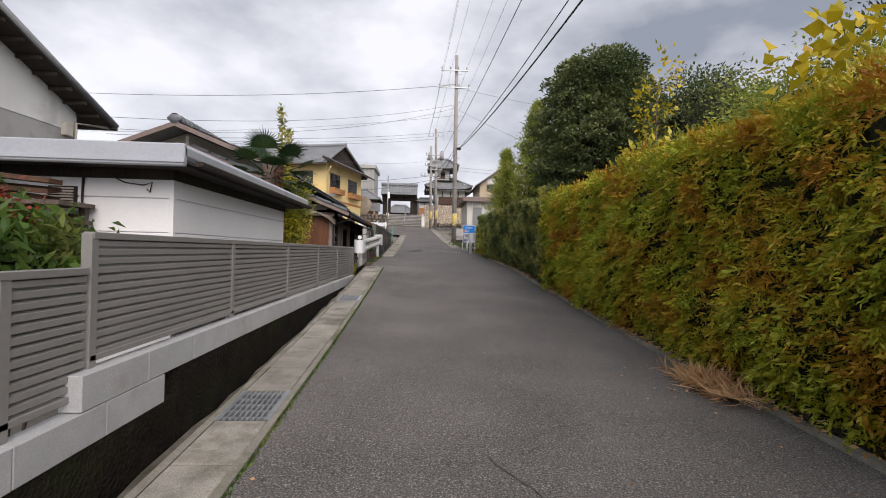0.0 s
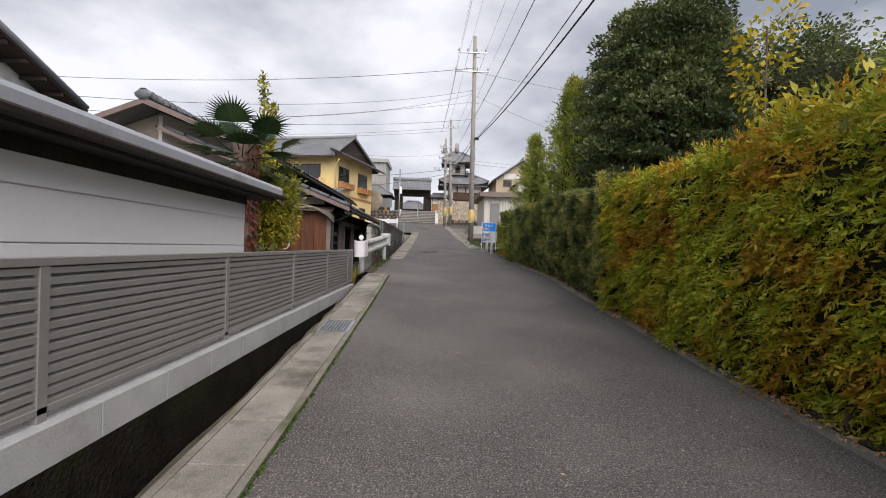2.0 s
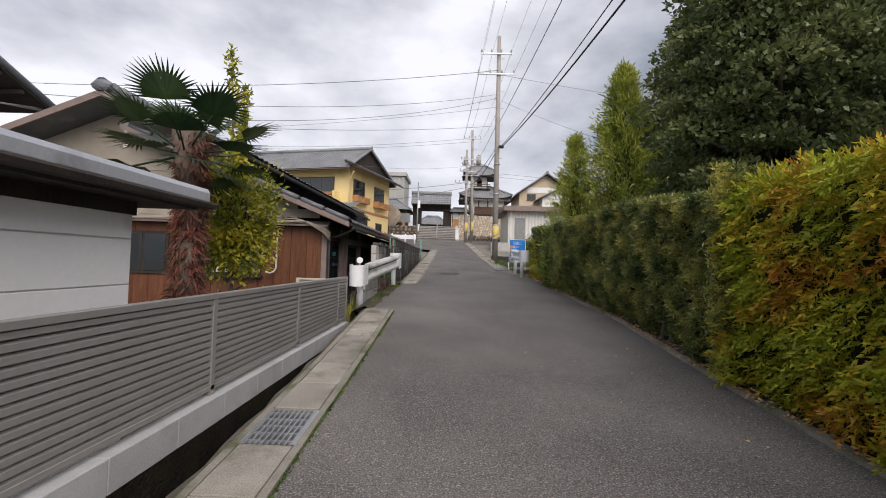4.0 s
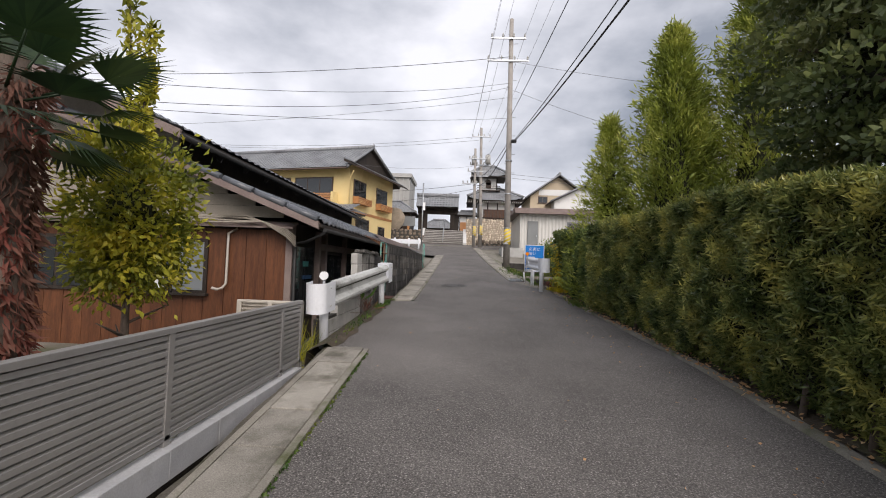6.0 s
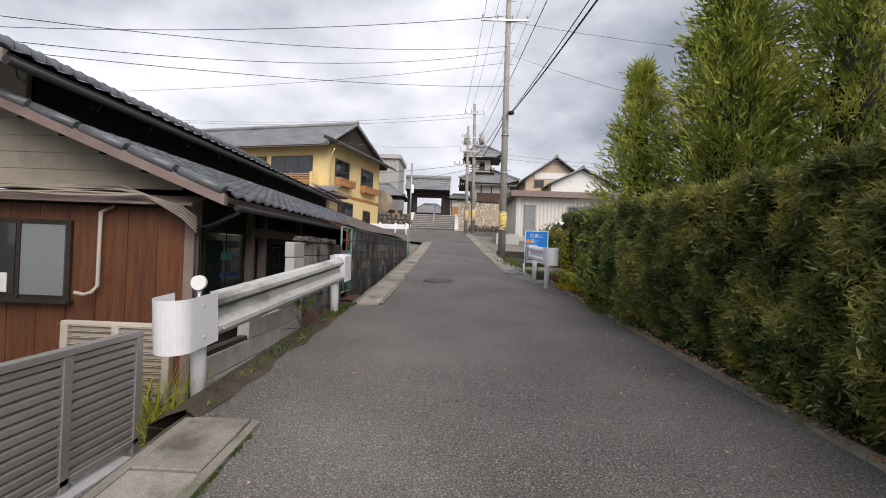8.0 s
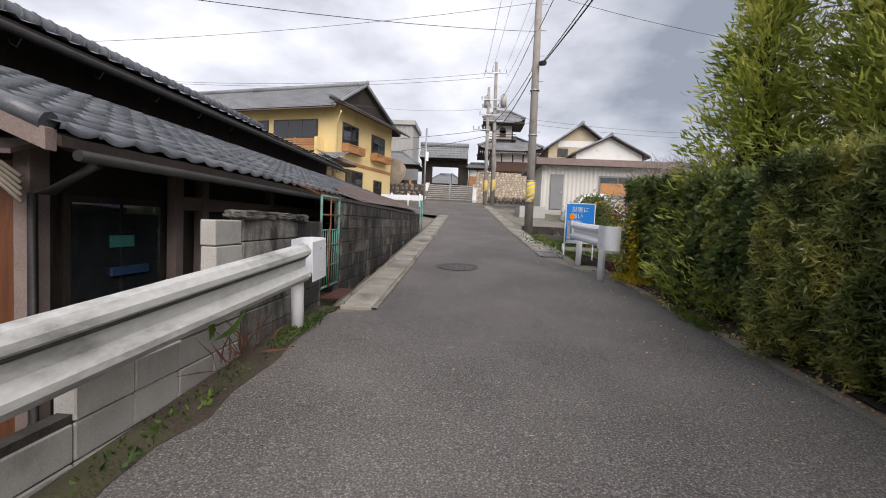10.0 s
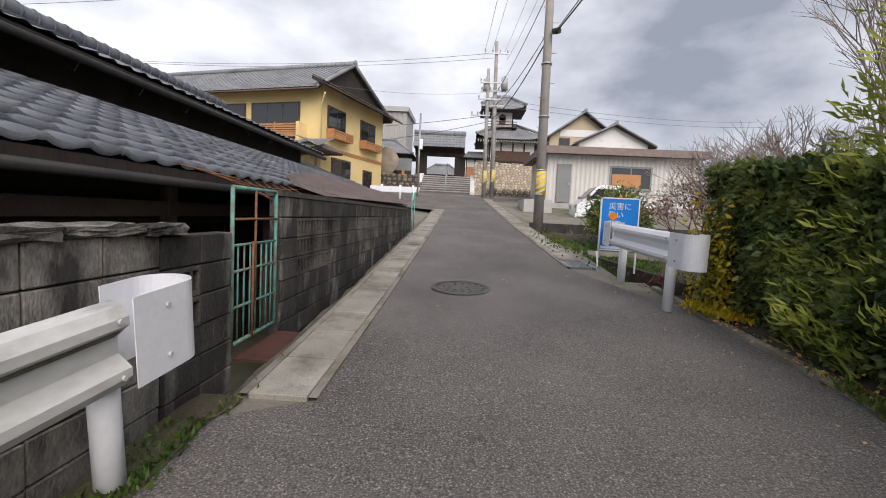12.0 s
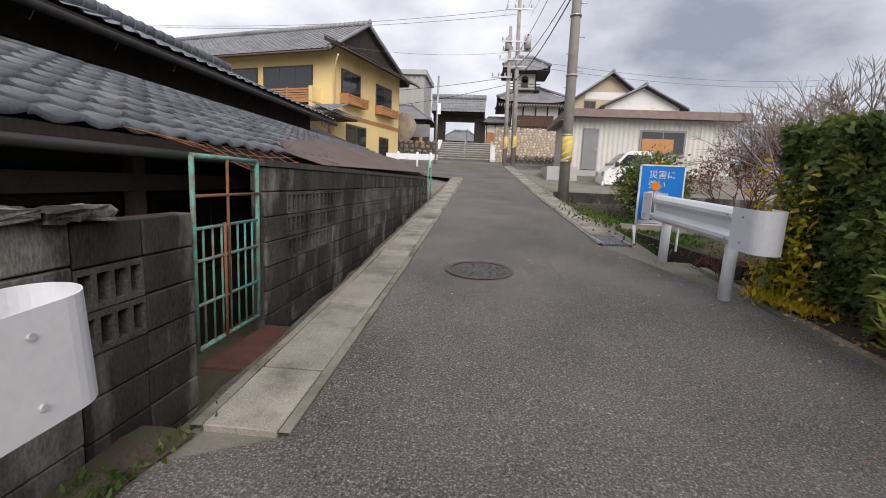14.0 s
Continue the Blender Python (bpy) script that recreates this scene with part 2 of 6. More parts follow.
TEAL = mat("flaking_teal_paint", (0.07, 0.26, 0.23), (0.13, 0.38, 0.33), scale=10, fine=60, rough=0.6, bump=0.3, stain=(0.16, 0.10, 0.065), stain_scale=8.0, stain_amount=0.7)
BLUE = mat("blue_sign", (0.015, 0.21, 0.66), (0.02, 0.24, 0.72), scale=1, fine=20, rough=0.35, bump=0.0)
SIGNWHITE = mat("sign_white", (0.78, 0.79, 0.80), (0.82, 0.83, 0.84), scale=1, fine=20, rough=0.4, bump=0.0)
ORANGE = mat("orange_reflector", (0.85, 0.24, 0.01), (0.95, 0.30, 0.02), scale=4, fine=20, rough=0.25, bump=0.0)
YELLOW = mat("yellow_wrap", (0.62, 0.45, 0.03), (0.72, 0.54, 0.06), scale=4, fine=30, rough=0.5, bump=0.05)
BLACKP = mat("black_plastic", (0.012, 0.012, 0.012), (0.03, 0.03, 0.03), scale=4, fine=30, rough=0.5, bump=0.05)
CARWHITE = mat("white_car_paint", (0.74, 0.75, 0.77), (0.78, 0.79, 0.81), scale=1, fine=20, rough=0.2, bump=0.0)
PVC = mat("beige_pipe", (0.48, 0.44, 0.38), (0.56, 0.52, 0.46), scale=3, fine=30, rough=0.5, bump=0.03)
GREYDOOR = mat("grey_steel_door", (0.17, 0.18, 0.18), (0.22, 0.23, 0.23), scale=2, fine=30, rough=0.5, bump=0.03)
GLASS = glass_mat("dark_window_glass", (0.018, 0.022, 0.024))
FROST = glass_mat("frosted_glass", (0.20, 0.22, 0.23), 0.35)
BARK = mat("bark", (0.06, 0.045, 0.035), (0.16, 0.125, 0.10), scale=6, fine=50, rough=0.95, bump=0.8, stretch=(1, 1, 0.3))
# near-black: the shade between leaves, put into the colour of solid cores
SHADE_CORE = mat("painted_inner_shade", (0.008, 0.010, 0.005), (0.03, 0.032, 0.014), scale=9, fine=40, rough=0.95, bump=0.8)
L_GOLD = leaf_mat("golden_cypress", [(0.40, 0.16, 0.022), (0.50, 0.32, 0.026), (0.44, 0.42, 0.032), (0.26, 0.34, 0.026), (0.62, 0.60, 0.06)], 2.0)
L_PODO = leaf_mat("podocarpus", [(0.045, 0.068, 0.024), (0.12, 0.155, 0.048), (0.26, 0.28, 0.085), (0.52, 0.48, 0.12)], 2.6, 0.24)
L_DARK = leaf_mat("dark_evergreen", [(0.035, 0.055, 0.022), (0.08, 0.11, 0.04), (0.14, 0.17, 0.06), (0.24, 0.26, 0.10)], 1.2, 0.35)
L_CEDAR = leaf_mat("cedar_green", [(0.12, 0.15, 0.028), (0.22, 0.27, 0.046), (0.34, 0.38, 0.07), (0.50, 0.50, 0.12)], 1.6)
L_LIME = leaf_mat("lime_conifer", [(0.16, 0.20, 0.03), (0.28, 0.33, 0.05), (0.42, 0.46, 0.09), (0.55, 0.55, 0.15)], 1.4)
L_YEL = leaf_mat("yellow_autumn", [(0.22, 0.20, 0.02), (0.42, 0.36, 0.02), (0.58, 0.44, 0.02), (0.50, 0.30, 0.03)], 2.5)
L_CAM = leaf_mat("camellia", [(0.05, 0.085, 0.034), (0.13, 0.18, 0.06), (0.22, 0.27, 0.085), (0.38, 0.38, 0.10)], 2.0, 0.25)
L_PALM = leaf_mat("palm_green", [(0.010, 0.022, 0.010), (0.022, 0.045, 0.016), (0.045, 0.075, 0.022)], 1.5, 0.4)
L_HOLLY = leaf_mat("yellowing_shrub", [(0.08, 0.11, 0.018), (0.20, 0.22, 0.028), (0.42, 0.40, 0.04), (0.66, 0.54, 0.06)], 2.2, 0.4)
L_RED = leaf_mat("red_nandina", [(0.10, 0.13, 0.03), (0.30, 0.04, 0.02), (0.42, 0.05, 0.03), (0.16, 0.05, 0.03)], 3.0)
L_DRY = leaf_mat("dry_grass", [(0.34, 0.18, 0.08), (0.55, 0.34, 0.17), (0.66, 0.46, 0.27)], 4.0, 0.8)
L_GRASS = leaf_mat("weeds", [(0.03, 0.07, 0.012), (0.07, 0.13, 0.02), (0.16, 0.18, 0.04)], 2.0)
L_BROWN = leaf_mat("brown_twigs", [(0.10, 0.05, 0.035), (0.17, 0.085, 0.06), (0.22, 0.06, 0.045)], 2.0, 0.8)
FRUIT = mat("orange_fruit", (0.75, 0.24, 0.01), (0.85, 0.32, 0.02), scale=9, fine=40, rough=0.4, bump=0.05)
MOSS = mat("moss", (0.05, 0.065, 0.012), (0.13, 0.14, 0.03), scale=12, fine=90, rough=0.95, bump=0.8)
BARE = mat("bare_branch", (0.20, 0.17, 0.145), (0.32, 0.28, 0.25), scale=6, fine=50, rough=0.9, bump=0.4)
HILL = mat("far_woods", (0.05, 0.07, 0.06), (0.10, 0.12, 0.09), scale=0.05, fine=0.6, rough=1.0, bump=0.0)


# ---- builders ----
def box(bm, x0, x1, y0, y1, z0, z1, m=None):
    vs = [bm.verts.new((x, y, z)) for x in (x0, x1) for y in (y0, y1) for z in (z0, z1)]
    if m is not None:
        for v in vs:
            v.co = m @ v.co
    for f in ((0, 1, 3, 2), (4, 6, 7, 5), (0, 4, 5, 1), (2, 3, 7, 6), (0, 2, 6, 4), (1, 5, 7, 3)):
        bm.faces.new([vs[i] for i in f])
    return vs


def tube(bm, a, b, r0, r1=None, seg=10, caps=True):
    a, b = Vector(a), Vector(b)
    r1 = r0 if r1 is None else r1
    q = (b - a).to_track_quat("Z", "Y")
    rings = []
    for p, r in ((a, r0), (b, r1)):
        rings.append([bm.verts.new(p + q @ Vector((r * math.cos(2 * math.pi * i / seg), r * math.sin(2 * math.pi * i / seg), 0))) for i in range(seg)])
    for i in range(seg):
        f = bm.faces.new((rings[0][i], rings[0][(i + 1) % seg], rings[1][(i + 1) % seg], rings[1][i]))
        f.smooth = True
    if caps:
        bm.faces.new(rings[0][::-1])
        bm.faces.new(rings[1])


def path_tube(bm, pts, r, seg=8):
    pts = [Vector(p) for p in pts]
    rings = []
    for i, p in enumerate(pts):
        d = (pts[min(i + 1, len(pts) - 1)] - pts[max(i - 1, 0)]).normalized()
        q = d.to_track_quat("Z", "Y")
        rings.append([bm.verts.new(p + q @ Vector((r * math.cos(2 * math.pi * k / seg), r * math.sin(2 * math.pi * k / seg), 0))) for k in range(seg)])
    for a, b in zip(rings, rings[1:]):
        # turn the next ring so that its seam follows
        s = min(range(seg), key=lambda k: (a[0].co - b[k].co).length)
        for k in range(seg):
            bm.faces.new((a[k], a[(k + 1) % seg], b[(k + 1 + s) % seg], b[(k + s) % seg])).smooth = True
    bm.faces.new(rings[0][::-1])
    bm.faces.new(rings[-1])


def extrude_profile(bm, prof, y0, y1, closed=True):
    """A profile of (x, z) drawn out along y."""
    a = [bm.verts.new((x, y0, z)) for x, z in prof]
    b = [bm.verts.new((x, y1, z)) for x, z in prof]
    n = len(prof)
    for i in range(n if closed else n - 1):
        j = (i + 1) % n
        bm.faces.new((a[i], a[j], b[j], b[i]))
    if closed:
        bm.faces.new(a[::-1])
        bm.faces.new(b)


def part(name, bm, material, parent=None, label="", bevel=0.0):
    """Links a bmesh as one mesh object under a thing or a part."""
    me = bpy.data.meshes.new(name)
    if bevel:
        bmesh.ops.bevel(bm, geom=list(bm.edges), offset=bevel, segments=1, affect="EDGES")
    bmesh.ops.recalc_face_normals(bm, faces=list(bm.faces))
    bm.to_mesh(me)
    bm.free()
    me.materials.append(material)
    ob = new(name, me)
    ob.parent = parent
    if label:
        tagged(ob, label)
    return ob


def pbox(name, b, material, parent=None, label="", bevel=0.0, m=None):
    bm = bmesh.new()
    box(bm, *b, m=m)
    return part(name, bm, material, parent, label, bevel)


def thing(name, label, category, group="", kind="", at=(0, 0, 0), rz=0.0):
    ob = new(name)
    ob.matrix_world = pose(*at, 0, 0, rz)
    return tagged(ob, label, category, group, kind)


def pydata(name, verts, faces, material, parent=None, label="", smooth=False):
    me = bpy.data.meshes.new(name)
    me.from_pydata(verts, [], faces)
    if smooth:
        me.polygons.foreach_set("use_smooth", [True] * len(me.polygons))
    me.materials.append(material)
    ob = new(name, me)
    ob.parent = parent
    if label:
        tagged(ob, label)
    return ob


def shared(name, data, parent, m):
    ob = new(name, data)
    ob.parent = parent
    ob.matrix_basis = m
    return ob


def leaves(name, pts, dirs, length, width, material, parent=None, rng=None, jitter=0.5, fold=0.15, label=""):
    """Many small leaves, each a folded diamond of two triangles pairs, set at pts along dirs."""
    rng = rng or np.random.default_rng(1)
    n = len(pts)
    d = dirs + rng.normal(0, jitter, (n, 3))
    d /= np.linalg.norm(d, axis=1, keepdims=True) + 1e-9
    r = rng.normal(0, 1, (n, 3))
    s = np.cross(d, r)
    s /= np.linalg.norm(s, axis=1, keepdims=True) + 1e-9
    up = np.cross(s, d)
    ln = (length * rng.uniform(0.6, 1.3, (n, 1)))
    wd = (width * rng.uniform(0.7, 1.3, (n, 1)))
    v = np.empty((n, 4, 3))
    v[:, 0] = pts
    v[:, 1] = pts + d * ln * 0.45 + s * wd * 0.5 + up * ln * fold
    v[:, 2] = pts + d * ln
    v[:, 3] = pts + d * ln * 0.45 - s * wd * 0.5 + up * ln * fold
    me = bpy.data.meshes.new(name)
    me.vertices.add(4 * n)
    me.vertices.foreach_set("co", v.reshape(-1))
    me.loops.add(4 * n)
    me.loops.foreach_set("vertex_index", np.arange(4 * n, dtype=np.int32))
    me.polygons.add(n)
    me.polygons.foreach_set("loop_start", np.arange(0, 4 * n, 4, dtype=np.int32))
    me.update(calc_edges=True)
    me.materials.append(material)
    ob = new(name, me)
    ob.parent = parent
    if label:
        tagged(ob, label)
    return ob


def ground_z(y):
    return float(np.interp(y, (-60, -30, 0, 2.45, 5.8, 9.6, 12.6, 17.3, 20, 29.2, 44, 46, 60, 90, 400),
                           (-3.6, -2.0, -0.02, 0.13, 0.34, 0.65, 0.95, 1.2, 1.38, 2.14, 3.62, 3.85, 4.3, 5.0, 6.0)))


def kerb_x(y):
    return 2.95 - 0.021 * max(min(y, 20), -3)


def hedge_x(y):
    return 2.90 - 0.026 * max(min(y, 20), -3)


def right_x(y):
    """The road's right edge past the hedge."""
    return float(np.interp(y, (20, 22.3, 44), (2.47, 1.63, 0.85)))


# ---- ground and road ----
def terrain(x, y):
    g = ground_z(y)
    if y > 40:
        return g
    if x < -1.42:
        yard = float(np.interp(y, (-60, -2, 12, 16, 29, 33, 38), (-3.6, 0.1, 0.35, 0.4, 1.0, 2.4, 2.95)))
        if y < 12.9:
            return min(g, yard) if x < -1.9 else g - 0.5
        if y < 17.0:
            return g - 0.02 if x > -1.62 else yard
        return g - 0.5 if (x > -1.8 and y < 31) else yard
    k = kerb_x(y) if y < 20.2 else right_x(y) + 0.5
    if x > k + 0.3:
        if y > 20.5:
            return float(np.interp(y, (20.5, 22, 30, 40), (g, g - 0.25, g - 0.3, g)))
        return g + min(0.25, 0.1 * (x - k))
    return g - 0.01


xs = [-600, -250, -100, -45, -25, -15, -10, -7, -5, -3.5, -2.6, -2.0, -1.86, -1.78, -1.63, -1.60, -1.44, -1.41, -1.0, 0, 1, 1.8, 2.3, 2.6, 2.8, 3.05, 3.4, 4.2, 6, 9, 14, 22, 40, 100, 250, 600]
ys = [-300, -100, -60, -30, -15, -8, -4] + [i * 0.5 for i in range(-4, 64)] + [32, 34, 36, 38, 39.9, 40.1, 43, 46, 52, 60, 75, 90, 130, 250, 400, 700]
gv = [(x, y, terrain(x, y)) for y in ys for x in xs]
W = len(xs)
gf = [(j * W + i, j * W + i + 1, (j + 1) * W + i + 1, (j + 1) * W + i) for j in range(len(ys) - 1) for i in range(W - 1)]
tagged(pydata("ground", gv, gf, GROUND), "bare soil and gravel ground round the lane", "ground", kind="structure")


def strip(name, left, right, y0, y1, lift, material, step=0.5, crown=0.0):
    n = int((y1 - y0) / step) + 1
    v, f = [], []
    for i in range(n + 1):
        y = y0 + (y1 - y0) * i / n
        a, b = left(y), right(y)
        for k in range(5):
            u = k / 4
            v.append((a + (b - a) * u, y, ground_z(y) + lift + crown * (1 - (2 * u - 1) ** 2)))
    for i in range(n):
        for k in range(4):
            f.append((i * 5 + k, i * 5 + k + 1, i * 5 + 6 + k, i * 5 + 5 + k))
    return pydata(name, v, f, material, smooth=True)


def road_left(y):
    if y < 12.75:
        return -0.98
    if y < 17.25:
        return float(np.interp(y, (12.75, 13.0, 17.0, 17.25), (-1.42, -1.5, -1.42, -1.40)))
    return -0.95


tagged(strip("road", lambda y: -0.98 if y < 12.75 else road_left(y), lambda y: kerb_x(y) if y < 20.3 else right_x(y), -40, 33, 0.006, ASPHALT, 0.25, 0.02), "worn grey asphalt lane climbing gently", "road", kind="structure")
tagged(strip("road", lambda y: float(np.interp(y, (33, 37), (-0.95, -7))), lambda y: float(np.interp(y, (33, 41, 43), (1.24, 0.95, 14))), 33, 46, 0.006, ASPHALT, 0.5), "grey asphalt crossing below the stone stairs", "road", kind="structure")


# ---- gutter lids ----
def slope_at(y):
    return math.degrees(math.atan((ground_z(y + 0.3) - ground_z(y - 0.3)) / 0.6))


def lid_mesh(w, l, grate=False):
    bm = bmesh.new()
    if grate:
        for i in range(9):
            x = -w / 2 + w * (i + 0.5) / 9
            box(bm, x - 0.006, x + 0.006, -l / 2, l / 2, -0.03, 0.004)
        for i in range(5):
            y = -l / 2 + l * (i + 0.5) / 5
            box(bm, -w / 2, w / 2, y - 0.006, y + 0.006, -0.03, 0.0)
        for s in (-1, 1):
            box(bm, s * w / 2 - 0.012, s * w / 2 + 0.012, -l / 2, l / 2, -0.04, 0.006)
    else:
        box(bm, -w / 2, w / 2, -l / 2, l / 2, -0.07, 0.012)
        bmesh.ops.bevel(bm, geom=list(bm.edges), offset=0.006, segments=1, affect="EDGES")
    bmesh.ops.recalc_face_normals(bm, faces=list(bm.faces))
    me = bpy.data.meshes.new("lid")
    bm.to_mesh(me)
    bm.free()
    me.materials.append(GALV if grate else CONCRETE)
    return me


def gutter(name, x_at, y0, y1, width, step, grates, label):
    g = thing(name, label, "gutter", kind="structure")
    plain, steel = lid_mesh(width, step - 0.012), lid_mesh(width, step - 0.02, True)
    n = int(round((y1 - y0) / step))
    for i in range(n):
        y = y0 + (i + 0.5) * step
        x = x_at(y)
        is_grate = any(abs(y - q) < step / 2 for q in grates)
        shared("grate" if is_grate else "lid", steel if is_grate else plain, g,
               pose(x + random.uniform(-0.004, 0.004), y, ground_z(y) + 0.02 + random.uniform(-0.004, 0.004), slope_at(y), 0, random.uniform(-0.4, 0.4) + math.degrees(math.atan(x_at(y - 0.5) - x_at(y + 0.5)))))
    for side in (-1, 1):
        v, f = [], []
        for i in range(n + 1):
            y = y0 + i * step
            x = x_at(y) + side * (width / 2 + 0.006)
            z = ground_z(y) + 0.026
            for dx, dz in ((0, -0.4), (0, 0), (side * 0.055, 0.0), (side * 0.055, -0.4)):
                v.append((x + dx + random.uniform(-0.003, 0.003), y, z + dz))
        for i in range(n):
            for k in range(3):
                f.append((i * 4 + k, i * 4 + k + 1, i * 4 + k + 5, i * 4 + k + 4))
        pydata("channel_edge", v, f, KERB, g)
    return g


gutter("gutter", lambda y: -1.235, -6.13, 12.7, 0.36, 0.59, (3.4, 8.5), "grey concrete gutter lids with steel grates beside the lane")
gutter("gutter", lambda y: -1.175, 17.3, 33.2, 0.36, 0.6, (), "grey concrete gutter lids below the block wall")
gutter("gutter", lambda y: right_x(y) + 0.25, 22.3, 42, 0.4, 0.6, (22.5,), "grey concrete gutter lids beside the utility pole")
# broken concrete shoulder of the gutter along the ditch
bm = bmesh.new()
for y0, y1 in ((-6, 12.9), (17.1, 31)):
    n = int((y1 - y0) / 0.3)
    rows = []
    for i in range(n + 1):
        y = y0 + (y1 - y0) * i / n
        z = ground_z(y)
        e = random.uniform(-0.025, 0.02)
        off = 0.0 if y < 15 else 0.05
        rows.append([bm.verts.new((-1.46 + off, y, z + 0.015 + random.uniform(-0.008, 0.006))), bm.verts.new((-1.54 + e + off, y, z - 0.01)), bm.verts.new((-1.56 + e + off, y, z - 0.55))])
    for a, b in zip(rows, rows[1:]):
        for k in range(2):
            bm.faces.new((a[k], a[k + 1], b[k + 1], b[k]))
tagged(part("ditch_edge", bm, mat("old_ditch_concrete", (0.05, 0.045, 0.035), (0.15, 0.135, 0.11), scale=6, fine=60, rough=0.95, bump=0.8, stain=(0.03, 0.03, 0.012), stain_scale=3)), "dark crumbling concrete edge of the open ditch", "ditch edge", kind="structure")
# earth shoulder between the gutters, with moss
bm = bmesh.new()
rows = []
for i in range(15):
    y = 12.78 + i * 0.32
    z = ground_z(y)
    rows.append([bm.verts.new((-1.38 + random.uniform(-0.05, 0.05), y, z + 0.012)), bm.verts.new((-1.5, y, z + 0.05 + random.uniform(-0.02, 0.02))), bm.verts.new((-1.62, y, z + 0.03 + random.uniform(-0.02, 0.02))), bm.verts.new((-1.74, y, z - 0.05)), bm.verts.new((-1.8, y, z - 0.6))])
for a, b in zip(rows, rows[1:]):
    for k in range(4):
        bm.faces.new((a[k], a[k + 1], b[k + 1], b[k]))
tagged(part("verge", bm, SOIL), "mossy soil verge under the guardrail", "verge", kind="structure")
# right kerb
bm = bmesh.new()
y = -6.0
while y < 20.4:
    l = random.uniform(0.9, 1.4)
    k0, k1 = kerb_x(y), kerb_x(y + l)
    z0, z1 = ground_z(y), ground_z(y + l)
    vs = box(bm, 0, 0.09, 0, 1, 0, 1)
    for v in vs:
        top = v.co.z > 0.5
        far = v.co.y > 0.5
        jz = random.uniform(-0.008, 0.008)
        v.co = ((k1 if far else k0) + v.co.x + random.uniform(-0.008, 0.008), y + (l - 0.006 if far else 0), (z1 if far else z0) + (0.045 + jz if top else -0.1))
    y += l
tagged(part("kerb", bm, KERB), "low worn concrete kerb along the hedge", "kerb", kind="structure")
v, f = [], []
for i in range(60):
    y = -6 + i * 0.45
    for k in range(6):
        x = kerb_x(y) + 0.12 + k * 0.2
        v.append((x, y, ground_z(y) + 0.03 + random.uniform(-0.02, 0.03) + 0.02 * k))
for i in range(59):
    for k in range(5):
        f.append((i * 6 + k, i * 6 + k + 1, i * 6 + k + 7, i * 6 + k + 6))
tagged(pydata("hedge_soil", v, f, SOIL, smooth=True), "leaf-strewn soil under the hedge", "soil", kind="structure")
# black strip added over the ditch floor, its colour standing for shade
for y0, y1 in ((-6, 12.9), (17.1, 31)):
    tagged(strip("ditch_shade_strip", lambda y: -1.80, lambda y: -1.50, y0, y1, -0.47, DARK_WET_AND_SHADE), "black strip that paints the shade down in the open ditch", "ditch", kind="structure")
# moss line along the lids
rng = np.random.default_rng(4)
n = 2600
yy = rng.uniform(-2, 12.6, n)
pts = np.stack([-0.985 + rng.normal(0, 0.012, n), yy, np.array([ground_z(q) for q in yy]) + 0.004], 1)
tagged(leaves("moss_line", pts, np.tile((0, 0, 1.0), (n, 1)), 0.022, 0.02, L_GRASS, rng=rng, jitter=0.8), "yellow-green moss along the gutter edge", "moss", kind="stuff")

# manhole and cracks
mh = thing("manhole_cover", "round patterned iron manhole cover set in the asphalt", "manhole", at=(-0.11, 20.45, ground_z(20.45) + 0.028))
mh.matrix_world = pose(-0.11, 20.45, ground_z(20.45) + 0.026, slope_at(20.45), 0, 0)
IRON = mat("cast_iron", (0.045, 0.043, 0.04), (0.11, 0.105, 0.10), scale=9, fine=60, rough=0.6, metal=0.3, bump=0.4)
bm = bmesh.new()
tube(bm, (0, 0, -0.03), (0, 0, 0.004), 0.31, seg=32)
part("lid", bm, IRON, mh)
bm = bmesh.new()
for i in range(32):
    a0, a1 = 2 * math.pi * i / 32, 2 * math.pi * (i + 1) / 32
    q = [bm.verts.new((r * math.cos(a), r * math.sin(a), 0.007)) for r, a in ((0.325, a0), (0.38, a0), (0.38, a1), (0.325, a1))]
    bm.faces.new(q)
part("rim", bm, IRON, mh)
bm = bmesh.new()
for r in (0.08, 0.15, 0.22, 0.28):
    k = int(r * 60)
    for i in range(k):
        a = 2 * math.pi * i / k
        box(bm, -0.014, 0.014, -0.01, 0.01, 0.004, 0.010, pose(r * math.cos(a), r * math.sin(a), 0, 0, 0, math.degrees(a)))
part("stud_pattern", bm, IRON, mh)["kind"] = "stuff"
bm = bmesh.new()


def crack(x, y, dx, dy, n, w=0.006):
    px, py = x, y
    for i in range(n):
        qx, qy = px + dx + random.uniform(-0.03, 0.03), py + dy + random.uniform(-0.02, 0.02)
        k = [bm.verts.new((a + o, b, ground_z(b) + 0.03)) for a, b, o in ((px, py, -w), (px, py, w), (qx, qy, w), (qx, qy, -w))]
        bm.faces.new(k)
        px, py = qx, qy


crack(0.72, 2.2, -0.03, 0.09, 7, 0.004)
crack(-0.3, 7.6, -0.01, 0.13, 16, 0.0018)
crack(-0.15, 8.0, 0.012, 0.12, 12, 0.0014)
crack(0.75, 20.4, 0.0, 0.14, 22, 0.003)
tagged(part("road_cracks", bm, IRON), "thin dark cracks in the asphalt", "crack", kind="structure")


# ---- retaining wall and slatted fence ----
wall = thing("wall_ditch", "white-painted concrete block base wall above a dark ditch", "wall", kind="structure")
pbox("footing", (-1.90, -1.765, -6, 3.48, -1.2, 0.345), DARK_WET_AND_SHADE, wall, "black damp concrete footing")
